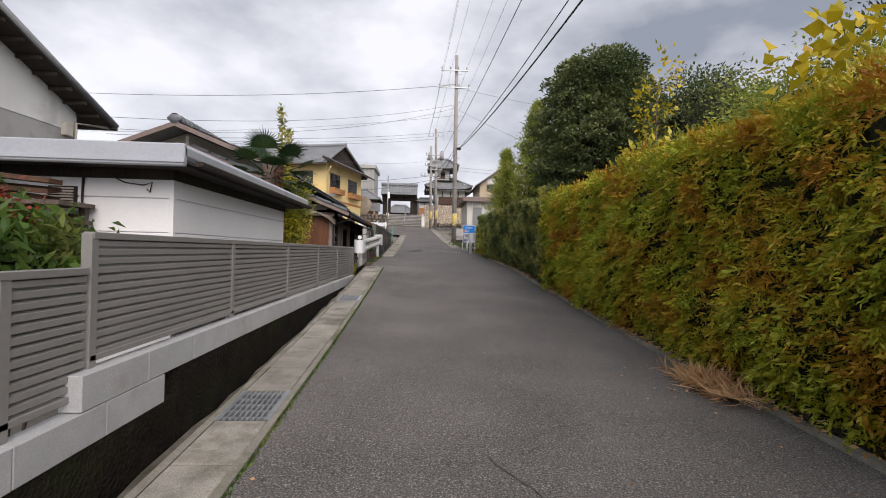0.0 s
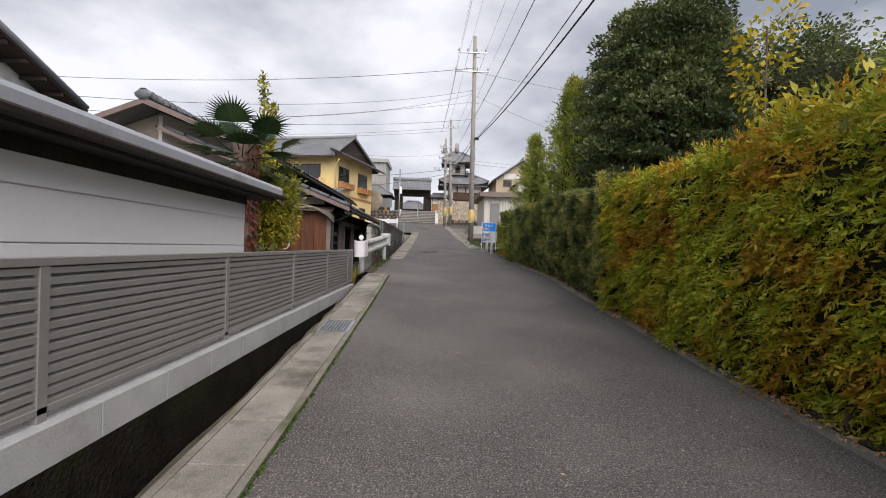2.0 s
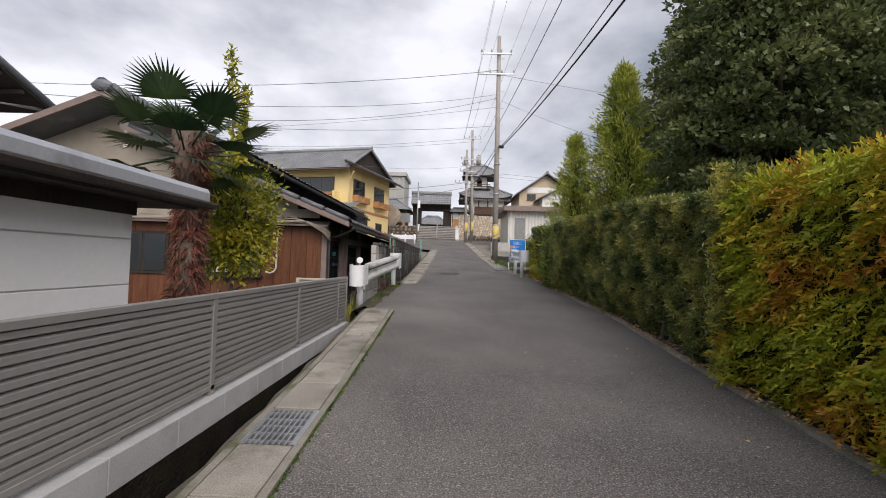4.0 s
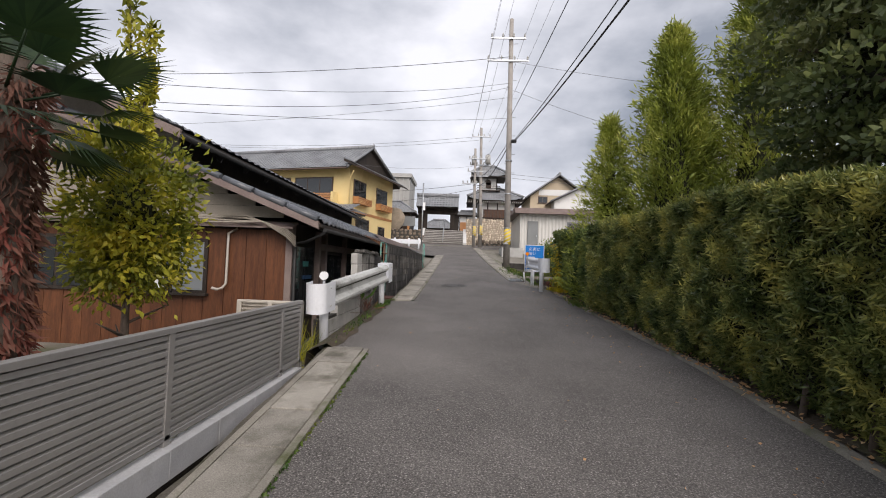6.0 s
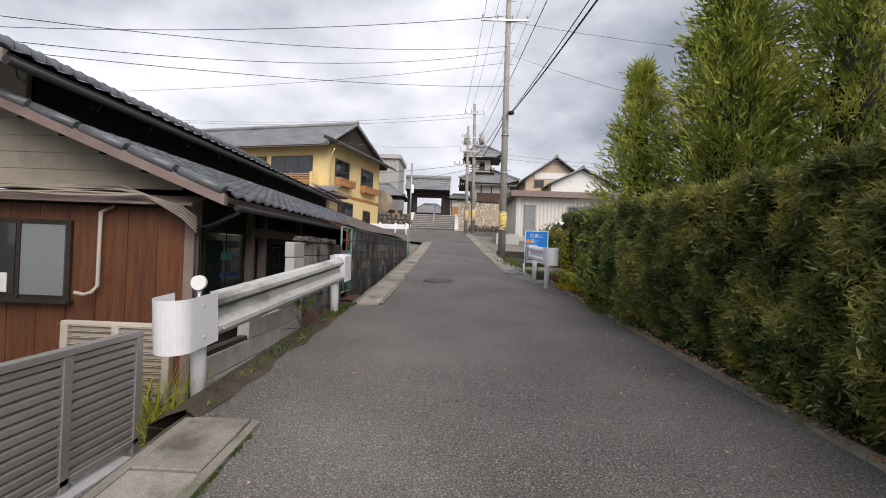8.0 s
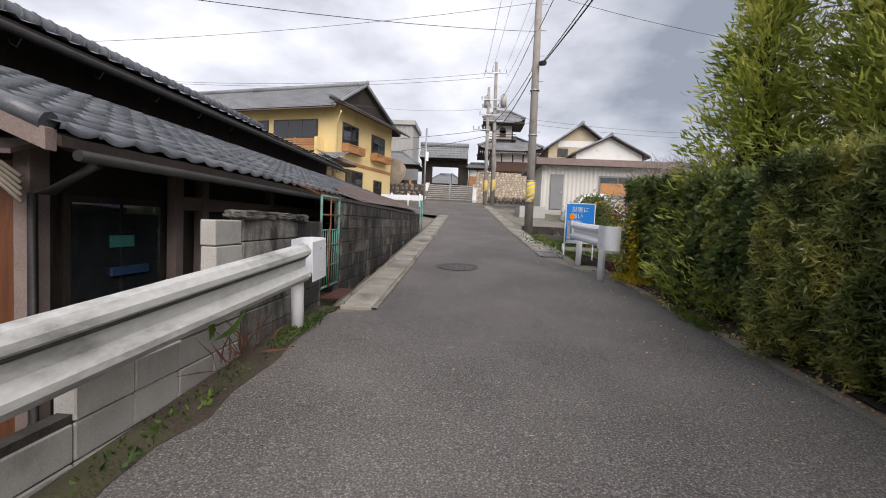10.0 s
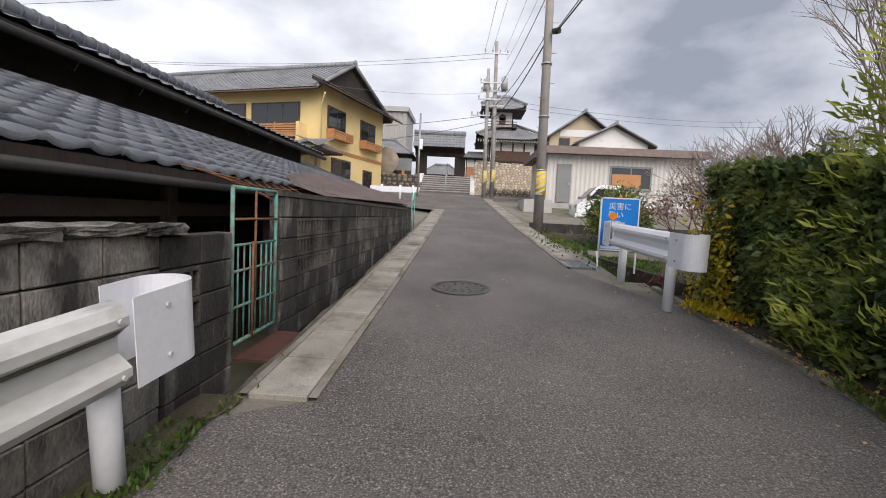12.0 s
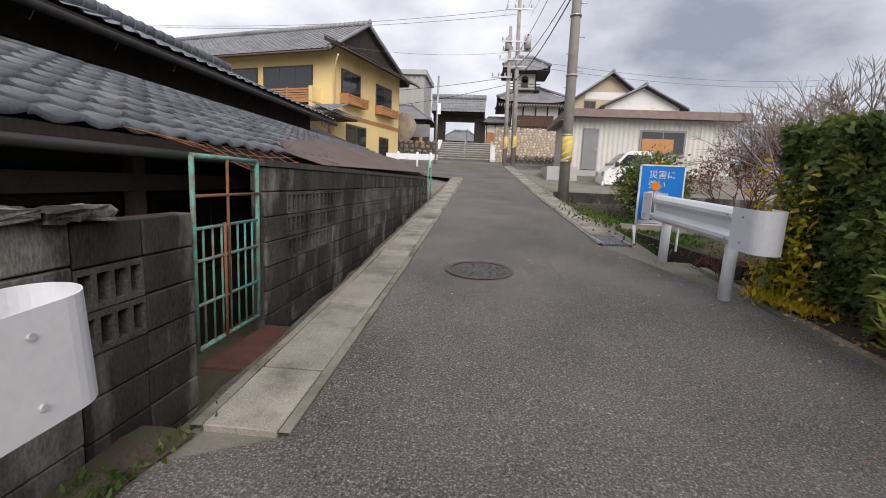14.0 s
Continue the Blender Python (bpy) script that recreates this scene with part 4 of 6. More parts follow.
lattice = block_mesh(BL - 0.008, BH - 0.008, 0.12, BLOCK_MID, 4)


def block_wall(name, y0, n, top, courses, material, label, open_at=lambda c, r: False, x=-1.86, step_down=None):
    wl_ = thing(name, label, "wall", kind="structure")
    for c in range(n):
        for r in range(courses):
            if step_down is not None and r < step_down(c):
                continue
            z = top - BH * (r + 0.5)
            y = y0 + (c + 0.5) * BL
            if z < ground_z(y) - 0.75:
                continue
            me = lattice if open_at(c, r) else solid[material.name]
            shared("block", me, wl_, pose(x + random.uniform(-0.004, 0.004), y, z, 0, 0, random.uniform(-0.3, 0.3)))
    return wl_


w_a = block_wall("wall_grey", 13.55, 6, 2.16, 8, BLOCK_NEW, "stepped wall of pale grey concrete blocks", step_down=lambda c: (5, 5, 4, 4, 2, 0)[c], x=-1.87)
w_b = block_wall("wall_block", 15.95, 3, 2.18, 8, BLOCK, "weathered concrete block wall with black stains and broken caps")
w_c = block_wall("wall_block", 17.15, 2, 2.16, 8, BLOCK_DARK, "blackened concrete block wall with openwork blocks", open_at=lambda c, r: c == 0 and r in (1, 2))
w_d = block_wall("wall_block", 18.85, 26, 2.46, 7, BLOCK_DARK, "blackened concrete block wall with rows of openwork blocks", open_at=lambda c, r: r in (1, 2) and c % 7 not in (0, 5) or (r == 3 and c % 7 in (1, 2, 3)))
for wl_, y0, y1, z in ((w_a, 13.5, 15.95, 1.2), (w_b, 15.95, 17.15, 2.17), (w_c, 17.55, 17.95, 2.15)):
    pbox("mortar", (-1.905, -1.825, y0, y1, 0.2, z), MORTAR, wl_)
pbox("mortar", (-1.905, -1.825, 18.85, 29.25, 0.4, 1.85), MORTAR, w_d)
for i in range(26):
    if i % 7 in (0, 5):
        pbox("pier", (-1.9, -1.822, 18.86 + i * 0.4, 19.24 + i * 0.4, 1.8, 2.45), MORTAR, w_d)
# broken cap stones
bm = bmesh.new()
for y0, y1, z in ((15.93, 16.5, 2.18), (16.52, 17.0, 2.18), (17.02, 17.35, 2.17)):
    vs = box(bm, -1.96, -1.77, y0, y1, z, z + 0.055)
bmesh.ops.subdivide_edges(bm, edges=list(bm.edges), cuts=4, use_grid_fill=True)
for v in bm.verts:
    v.co += Vector((random.uniform(-0.012, 0.012), random.uniform(-0.012, 0.012), random.uniform(-0.016, 0.01)))
part("cap_stone", bm, BLOCK, w_b, "crumbling cap stones")
bm = bmesh.new()
box(bm, -1.93, -1.79, 18.83, 29.3, 2.46, 2.51)
part("cap", bm, MORTAR, w_d, "mossy dark coping")

# teal gate
tg = thing("metal_gate", "flaking turquoise steel bar gate set in the block wall", "gate")
gm = pose(-1.83, 18.0, 1.27)
gate_parts = (("frame", TEAL, [((0, 0, 0), (0, 0, 1.22)), ((0, 0.78, 0), (0, 0.78, 1.22)), ((0, 0, 1.22), (0, 0.78, 1.22)), ((0, 0, 0.02), (0, 0.78, 0.02))], 0.017),
              ("crossbar", TEAL, [((0, 0, z), (0, 0.78, z)) for z in (0.30, 0.58, 0.78)], 0.011),
              ("old_bar", RUSTBAR, [((0.01, 0.36, 0.3), (0.01, 0.36, 1.22)), ((0.01, 0, 0.98), (0.01, 0.78, 0.98)), ((0.02, 0.3, 0), (0.02, 0.3, 0.8))], 0.011))
for nm, mt, segs, r in gate_parts:
    for a, b in segs:
        bm = bmesh.new()
        tube(bm, a, b, r, seg=6)
        o = part(nm, bm, mt, tg)
for i in range(7):
    bm = bmesh.new()
    tube(bm, (0, 0.09 + i * 0.1, 0.02), (0, 0.09 + i * 0.1, 0.78), 0.008, seg=6)
    part("bar", bm, TEAL, tg)
tg.matrix_world = gm
st = thing("rusty_ramp", "rust-red steel plate bridging the ditch at the gate", "ramp")
pbox("plate", (-1.82, -1.44, 18.0, 18.85, 1.17, 1.19), mat("red_rust_plate", (0.05, 0.018, 0.014), (0.11, 0.045, 0.032), scale=6, fine=60, rough=0.85, bump=0.4), st)


# ---- guardrails ----
def w_beam(y0, y1, flip):
    prof = [(0.0, 0.175), (0.045, 0.16), (0.075, 0.12), (0.075, 0.085), (0.02, 0.035), (0.02, -0.035), (0.075, -0.085), (0.075, -0.12), (0.045, -0.16), (0.0, -0.175)]
    prof = [(flip * x, z) for x, z in prof]
    back = [(x - flip * 0.006, z) for x, z in reversed(prof)]
    bm = bmesh.new()
    extrude_profile(bm, prof + back, y0, y1)
    return bm


def end_cap(y, dirn, flip):
    """A rolled end: a smooth plate that bends round to the back."""
    bm = bmesh.new()
    pl = [(0.079, 0.0), (0.079, 0.30)]
    for i in range(15):
        a = math.pi * i / 14
        pl.append((0.079 - 0.13 + 0.13 * math.cos(a), 0.30 + 0.13 * math.sin(a)))
    pl.append((-0.181, 0.12))
    rows = []
    for u, s in pl:
        rows.append([bm.verts.new((flip * u, y + dirn * s, z)) for z in (-0.185, -0.165, 0.165, 0.185)])
    for a, b in zip(rows, rows[1:]):
        for k in range(3):
            bm.faces.new((a[k], a[k + 1], b[k + 1], b[k]))
    bmesh.ops.recalc_face_normals(bm, faces=list(bm.faces))
    bmesh.ops.solidify(bm, geom=list(bm.faces), thickness=0.005)
    return bm


def guardrail(label, x, y0, y1, z0, z1, posts, flip, rz, beam_mat):
    L = y1 - y0
    pitch = math.degrees(math.atan((z1 - z0) / L))
    g = thing("guardrail", label, "guardrail")
    g.matrix_world = pose(x, y0, z0, pitch, 0, rz)
    part("beam", w_beam(0.45, L - 0.45, flip), beam_mat, g)
    part("end_cap", end_cap(0.43, -1, flip), WHITE_STEEL, g)
    part("end_cap", end_cap(L - 0.43, 1, flip), WHITE_STEEL, g)
    for s in posts:
        bm = bmesh.new()
        wy = y0 + s
        tube(bm, (-flip * 0.06, s, 0.10), (-flip * 0.06, s, ground_z(wy) - 0.12 - (z0 + (z1 - z0) * s / L)), 0.057, seg=16)
        p = part("post", bm, WHITE_STEEL, g)
        bm = bmesh.new()
        tube(bm, (-flip * 0.06, s, 0.10), (-flip * 0.06, s, 0.115), 0.06, seg=16)
        part("post_cap", bm, WHITE_STEEL, p)
    bm = bmesh.new()
    for s in (0.25, 0.5, L - 0.5, L - 0.25):
        for z in (-0.11, 0.11):
            tube(bm, (flip * 0.078, s, z), (flip * 0.09, s, z), 0.011, seg=8)
    part("bolt_set", bm, GRIME_STEEL, g)["kind"] = "stuff"
    return g


rail_l = guardrail("white steel guardrail with a grime-streaked beam", -1.655, 12.82, 16.82, 1.525, 1.83, (0.4, 3.55), 1, -3.5, GRIME_STEEL)
rail_r = guardrail("clean white steel guardrail beside the blue sign", 2.2, 19.3, 22.2, 2.09, 2.2, (0.62, 2.2), -1, 0, WHITE_STEEL)
bm = bmesh.new()
extrude_profile(bm, [(0.026, 0.038), (0.058, 0.067), (0.056, 0.070), (0.022, 0.041)], 0.46, 3.53)
part("algae_line", bm, mat("algae_grime", (0.02, 0.022, 0.012), (0.16, 0.17, 0.13), scale=9, fine=50, rough=0.95, stretch=(1, 0.35, 1)), rail_l, "dark green algae along the beam's crease")
for px, py, pz, mt, lab in ((-1.72, 13.27, 1.80, SIGNWHITE, "round white reflector on the guardrail post"), (2.1, 21.6, 2.46, ORANGE, "round orange reflector on the guardrail")):
    rf_ = thing("reflector", lab, "reflector", at=(px, py, pz))
    bm = bmesh.new()
    tube(bm, (0, -0.02, 0), (0, 0.02, 0), 0.055, seg=20)
    part("disc", bm, mt, rf_)
    bm = bmesh.new()
    tube(bm, (0, 0.01, -0.04), (0, 0.01, -0.34), 0.018, seg=8)
    part("stem", bm, GALV, rf_)


# ---- blue sign ----
sg = thing("sign", "blue campaign sign with white Japanese text on a white frame", "sign")
pbox("board", (-0.30, 0.30, -0.012, 0.012, -0.42, 0.42), BLUE, sg, bevel=0.004)
for b in ((-0.315, -0.295, -0.015, 0.02, -0.8, 0.43), (0.295, 0.315, -0.015, 0.02, -0.8, 0.43), (-0.315, 0.315, -0.015, 0.02, 0.415, 0.435), (-0.315, 0.315, -0.015, 0.02, -0.435, -0.415)):
    pbox("frame", b, SIGNWHITE, sg)


def words(name, body, size, x, z, material, parent, y=-0.016):
    cu = bpy.data.curves.new(name, "FONT")
    cu.body, cu.size, cu.extrude = body, size, 0.001
    cu.materials.append(material)
    o = new(name, cu)
    o.parent = parent
    o.matrix_basis = pose(x, y, z, 90, 0, 0)
    return o


words("lettering", "災害に", 0.125, -0.19, 0.25, SIGNWHITE, sg)
words("lettering", "強い", 0.125, -0.19, 0.11, SIGNWHITE, sg)
words("lettering", "東海", 0.10, -0.19, -0.02, SIGNWHITE, sg)
for i in range(4):
    pbox("text_bar", (-0.18, -0.05, -0.016, -0.013, -0.10 - i * 0.045, -0.085 - i * 0.045), SIGNWHITE, sg)
pbox("text_bar", (-0.28, 0.28, -0.016, -0.013, -0.405, -0.36), SIGNWHITE, sg)
sg.matrix_world = pose(2.43, 22.3, 2.34, 0, 0, 0)
bm = bmesh.new()
tube(bm, (-0.34, -0.03, -0.45), (-0.30, -0.05, -0.82), 0.015, seg=6)
part("prop", bm, SIGNWHITE, sg)


# ---- plants ----
rng = np.random.default_rng(11)


def gz(a):
    return np.interp(a, (-60, -30, 0, 2.45, 5.8, 9.6, 12.6, 17.3, 20, 29.2, 44, 46, 60), (-3.6, -2.0, -0.02, 0.13, 0.34, 0.65, 0.95, 1.2, 1.38, 2.14, 3.62, 3.85, 4.3))


def bumps(y, z, s):
    """A slow uneven relief for clipped faces."""
    return 0.06 * np.sin(1.7 * y + 2.3 * z + s) + 0.04 * np.sin(4.1 * y - 3.2 * z + 2 * s) + 0.035 * np.sin(9.0 * y + 7.0 * z) + 0.05 * np.sin(17 * y - 6 * z + s) * np.sin(13 * z + 5 * y + 2 * s) + 0.03 * np.sin(31 * y + 9 * z) * np.sin(29 * z - 11 * y)


def fronds(r, p, d, pairs, length):
    """Flat fern-like sprays: pairs of leaflets set along a drooping axis."""
    n = len(p)
    d = d + r.normal(0, 0.38, (n, 3))
    d /= np.linalg.norm(d, axis=1, keepdims=True)
    s = np.cross(d, r.normal(0, 1, (n, 3)) + (1.2, 0, 0.6))
    s /= np.linalg.norm(s, axis=1, keepdims=True) + 1e-9
    k = np.arange(pairs * 2)
    along = ((k // 2) * length * 0.5)[None, :, None] * r.uniform(0.7, 1.3, (n, 1, 1))
    sag = np.zeros((n, pairs * 2, 3))
    sag[:, :, 2] = -0.9 * along[:, :, 0] ** 2
    q = p[:, None, :] + d[:, None, :] * along + sag
    e = d[:, None, :] * 0.9 + s[:, None, :] * np.where(k % 2, 1.0, -1.0)[None, :, None] * np.linspace(0.9, 0.25, pairs * 2)[None, :, None]
    return q.reshape(-1, 3), e.reshape(-1, 3)


def whorls(r, p, d, k):
    """Shoots with narrow leaves spreading round their tip."""
    n = len(p)
    d = d + r.normal(0, 0.35, (n, 3))
    d /= np.linalg.norm(d, axis=1, keepdims=True)
    s = np.cross(d, r.normal(0, 1, (n, 3)))
    s /= np.linalg.norm(s, axis=1, keepdims=True) + 1e-9
    t = np.cross(d, s)
    a = 2.4 * np.arange(k)[None, :, None] + r.uniform(0, 6, (n, 1, 1))
    e = d[:, None, :] * np.linspace(0.35, 1.3, k)[None, :, None] + s[:, None, :] * np.cos(a) + t[:, None, :] * np.sin(a)
    q = p[:, None, :] + d[:, None, :] * np.linspace(-0.05, 0.03, k)[None, :, None]
    return q.reshape(-1, 3), e.reshape(-1, 3)


def hedge(name, y0, y1, top, n, length, width, material, label, droop, seed, jitter=0.5, spray=0, whorl=0, depth=1.1, face_off=0.0):
    h = thing(name, label, "hedge", kind="stuff")
    r = np.random.default_rng(seed)
    # face towards the lane, top and both ends
    y = r.uniform(y0, y1, n)
    u = r.uniform(0, 1, n)
    g = gz(y)
    tp = np.interp(y, [a for a, _ in top], [b for _, b in top])
    z = g + 0.08 + u * (tp - g - 0.05)
    x = 2.90 - 0.026 * y + face_off + bumps(y, z, seed) + np.abs(r.normal(0, 0.085, n)) + 0.06 + 0.7 * np.clip(0.3 - u, 0, 1)
    d = np.stack([np.full(n, -0.75), r.normal(0, 0.35, n), np.full(n, droop)], 1)
    k = int(n * 0.38)
    yt = r.uniform(y0, y1, k)
    xt = 2.90 - 0.026 * yt + face_off + r.uniform(0, depth, k)
    zt = np.interp(yt, [a for a, _ in top], [b for _, b in top]) + bumps(yt, xt * 2, seed + 1) * 0.7 - np.abs(r.normal(0, 0.05, k))
    dt = np.stack([r.normal(-0.2, 0.4, k), r.normal(0, 0.4, k), np.full(k, 0.9)], 1)
    e = int(n * 0.10)
    xe = 2.90 - 0.026 * y1 + face_off + r.uniform(0, depth, e)
    ze = gz(np.full(e, y1)) + 0.1 + r.uniform(0, 1, e) * (top[-1][1] - gz(y1) - 0.1)
    ye = np.full(e, y1) + bumps(xe, ze, seed) * 0.6
    de = np.stack([r.normal(0, 0.3, e), np.full(e, 0.8), np.full(e, droop)], 1)
    ye2 = np.full(e, y0) + bumps(xe, ze, seed) * 0.6
    P3 = np.concatenate([np.stack([x, y, z], 1), np.stack([xt, yt, zt], 1), np.stack([xe, ye, ze], 1), np.stack([xe, ye2, ze], 1)])
    D3 = np.concatenate([d, dt, de, de * (1, -1, 1)])
    if spray:
        P3, D3 = fronds(r, P3, D3, spray, length)
    elif whorl:
        P3, D3 = whorls(r, P3, D3, whorl)
    leaves("foliage", P3, D3, length, width, material, h, r, jitter)
    # added solid core, coloured near-black as shade behind the hedge leaves
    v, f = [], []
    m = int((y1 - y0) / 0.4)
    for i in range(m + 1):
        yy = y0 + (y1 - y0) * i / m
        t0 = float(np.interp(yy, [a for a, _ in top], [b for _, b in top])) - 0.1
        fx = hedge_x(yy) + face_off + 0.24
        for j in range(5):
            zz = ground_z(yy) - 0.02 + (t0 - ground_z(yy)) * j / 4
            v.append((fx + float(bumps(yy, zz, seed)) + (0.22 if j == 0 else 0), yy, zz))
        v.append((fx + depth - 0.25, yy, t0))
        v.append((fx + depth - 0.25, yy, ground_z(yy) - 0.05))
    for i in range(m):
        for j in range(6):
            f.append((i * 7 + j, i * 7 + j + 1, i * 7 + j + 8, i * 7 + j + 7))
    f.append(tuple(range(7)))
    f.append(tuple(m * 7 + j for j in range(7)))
    pydata("hedge_shade_core", v, f, SHADE_CORE, h, "near-black solid core that paints the inner shade")
    bm = bmesh.new()
    yy = y0 + 0.3
    while yy < y1 - 0.2:
        xx = hedge_x(yy) + face_off + 0.28
        tube(bm, (xx, yy, ground_z(yy) - 0.05), (xx + 0.1, yy + random.uniform(-0.1, 0.1), ground_z(yy) + 0.8), 0.03, 0.02, 6)
        yy += random.uniform(0.45, 0.7)
    part("stems", bm, BARK, h)
    return h


hedge("hedge", -3.0, 9.5, [(-3, 2.65), (2.4, 2.62), (6, 2.66), (8.6, 2.62), (9.5, 2.5)], 9500, 0.062, 0.02, L_GOLD, "tall golden-brown clipped conifer hedge beside the lane", -0.45, 3, 0.16, spray=6)
hedge("hedge", 9.45, 16.3, [(9.4, 2.62), (12, 2.78), (16, 2.82), (19.3, 2.85)], 9800, 0.078, 0.0165, L_PODO, "dark green clipped hedge with narrow leaves", 0.25, 5, 0.12, whorl=9, depth=1.0)
hedge("hedge", 16.1, 19.95, [(16.1, 2.78), (17.4, 2.82), (18.2, 2.85), (19.3, 3.0), (20.5, 2.95)], 27000, 0.082, 0.048, L_CAM, "glossy dark camellia bush closing the hedge", -0.2, 8, 0.7, depth=1.3, face_off=0.22)


def clump_cloud(r, centre, radii, k, per, spread):
    """Points in clumps that sit on the shell of an ellipsoid, with the way out of it."""
    c = r.normal(0, 1, (k, 3))
    c /= np.linalg.norm(c, axis=1, keepdims=True)
    rad = r.uniform(0.55, 1.0, (k, 1))
    cc = c * rad * np.array(radii)
    p = cc[:, None, :] + r.normal(0, 1, (k, per, 3)) * spread
    d = p - cc[:, None, :] + c[:, None, :] * spread * 1.2
    return (p + np.array(centre)).reshape(-1, 3), (d / (np.linalg.norm(d, axis=2, keepdims=True) + 1e-6)).reshape(-1, 3)


def limbs(bm, r, base, top, rad, k, reach):
    tube(bm, base, top, rad, rad * 0.35, 8)
    b, t = Vector(base), Vector(top)
    for i in range(k):
        u = 0.3 + 0.65 * i / k
        p = b.lerp(t, u)
        a = i * 2.4
        q = p + Vector((math.cos(a), math.sin(a), 0.45)) * reach * (1.1 - 0.7 * u)
        tube(bm, p, q, rad * 0.35, rad * 0.1, 6)


def tree(name, label, base, height, crown_c, radii, clumps, per, spread, leaf, material, seed, trunk_r=0.12, jitter=0.5, cat="tree", core=0.62):
    t = thing(name, label, cat)
    r = np.random.default_rng(seed)
    bm = bmesh.new()
    limbs(bm, r, base, (crown_c[0], crown_c[1], base[2] + height * 0.9), trunk_r, 9, max(radii[:2]))
    part("trunk", bm, BARK, t)
    p, d = clump_cloud(r, crown_c, radii, clumps, per, np.array(spread))
    leaves("crown", p, d, leaf[0], leaf[1], material, t, r, jitter)
    # lumpy filler whose dark colour stands for shade inside the crown
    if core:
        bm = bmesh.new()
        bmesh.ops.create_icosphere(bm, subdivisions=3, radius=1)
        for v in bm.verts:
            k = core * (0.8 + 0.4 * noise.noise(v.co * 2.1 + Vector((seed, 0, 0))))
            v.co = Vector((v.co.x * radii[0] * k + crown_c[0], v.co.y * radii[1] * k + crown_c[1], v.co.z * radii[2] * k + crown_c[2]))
        part("crown_shade_core", bm, SHADE_CORE, t)
    return t


def conifer(name, label, x, y, z0, h, w, n, leaf, material, seed, core=True):
    t = thing(name, label, "tree")
    r = np.random.default_rng(seed)
    bm = bmesh.new()
    tube(bm, (x, y, z0), (x, y, z0 + h * 0.97), 0.09, 0.012, 8)
    part("trunk", bm, BARK, t)
    k = n // 22
    u = r.uniform(0.02, 1, k) ** 1.15
    a = r.uniform(0, 2 * math.pi, k)
    rad = w * (1 - u) ** 0.7 * r.uniform(0.5, 1.2, k) * (1 + 0.22 * np.sin(5 * a + 9 * u) * np.sin(14 * u + 2 * a)) + 0.04
    tip = np.stack([x + rad * np.cos(a), y + rad * np.sin(a), z0 + h * u], 1)
    dr = np.stack([np.cos(a), np.sin(a), np.full(k, 0.7)], 1)
    s = r.uniform(-0.5, 0.12, (k, 22, 1)) * np.minimum(w * 0.55, rad + 0.1)[:, None, None]
    p = tip[:, None, :] + dr[:, None, :] * s + r.normal(0, 0.055, (k, 22, 3))
    d = np.repeat(dr[:, None, :], 22, 1) + r.normal(0, 0.3, (k, 22, 3))
    leaves("crown", p.reshape(-1, 3), d.reshape(-1, 3), leaf[0], leaf[1], material, t, r, 0.35)
    # dark cone added round the trunk to paint the inner shade
    if core:
        bm = bmesh.new()
        tube(bm, (x, y, z0 + 0.3), (x, y, z0 + h * 0.8), w * 0.45, 0.05, 10)
        part("crown_shade_core", bm, SHADE_CORE, t)
    return t


# dark layered evergreen, with flat tiers
dk = thing("evergreen_tree", "large dark evergreen tree with layered pads of small leaves", "tree")
r9 = np.random.default_rng(21)
PP, DD = [], []
bmc = bmesh.new()
DX, DY, DZ, DH = 4.5, 11.4, 2.5, 3.95
for i in range(100):
    u = ((i + 0.5) / 100) ** 0.9
    zc = DZ + DH * u
    rr = 1.5 * (1 - 0.6 * u ** 3.0) * r9.uniform(0.72, 1.0)
    a = i * 2.399
    cx, cy = DX + rr * math.cos(a), DY + rr * math.sin(a)
    k = 620
    q = r9.normal(0, 1, (k, 3))
    q *= r9.uniform(0.3, 1, (k, 1)) ** 0.5 / np.linalg.norm(q, axis=1, keepdims=True)
    q *= np.array((0.52, 0.52, 0.17)) * r9.uniform(0.75, 1.25)
    q[:, 2] -= 0.35 * (q[:, 0] ** 2 + q[:, 1] ** 2)
    PP.append(q + (cx, cy, zc))
    DD.append(q * (1.4, 1.4, 0.5) + (0, 0, 0.22))
    tube(bmc, (DX, DY, zc - 0.4), (cx, cy, zc - 0.08), 0.045, 0.015, 6)
leaves("crown", np.concatenate(PP), np.concatenate(DD), 0.085, 0.05, L_DARK, dk, r9, 0.5)
tube(bmc, (DX, DY, 0.5), (DX, DY, DZ + DH - 0.2), 0.18, 0.05, 10)
part("trunk", bmc, BARK, dk)
# dark blob added so gaps between the pads look shaded
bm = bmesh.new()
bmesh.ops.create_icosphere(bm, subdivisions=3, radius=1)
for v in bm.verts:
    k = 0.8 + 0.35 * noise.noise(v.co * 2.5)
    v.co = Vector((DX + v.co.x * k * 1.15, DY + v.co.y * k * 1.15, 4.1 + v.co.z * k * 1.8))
part("crown_shade_core", bm, SHADE_CORE, dk)
tree("evergreen_tree", "broad dark evergreen behind the hedge", (7.8, 12.0, 0.7), 5.4, (7.5, 12.0, 4.5), (1.9, 1.9, 2.0), 150, 170, (0.24, 0.24, 0.12), (0.1, 0.055), L_DARK, 22, core=0.85)
conifer("cedar_tree", "green pointed conifer behind the hedge", 4.35, 16.9, 1.2, 5.9, 1.35, 30000, (0.15, 0.03), L_CEDAR, 23)
conifer("cedar_tree", "tall mid-green conifer behind the hedge", 5.7, 16.3, 1.2, 7.0, 1.5, 28000, (0.15, 0.03), L_CEDAR, 24)
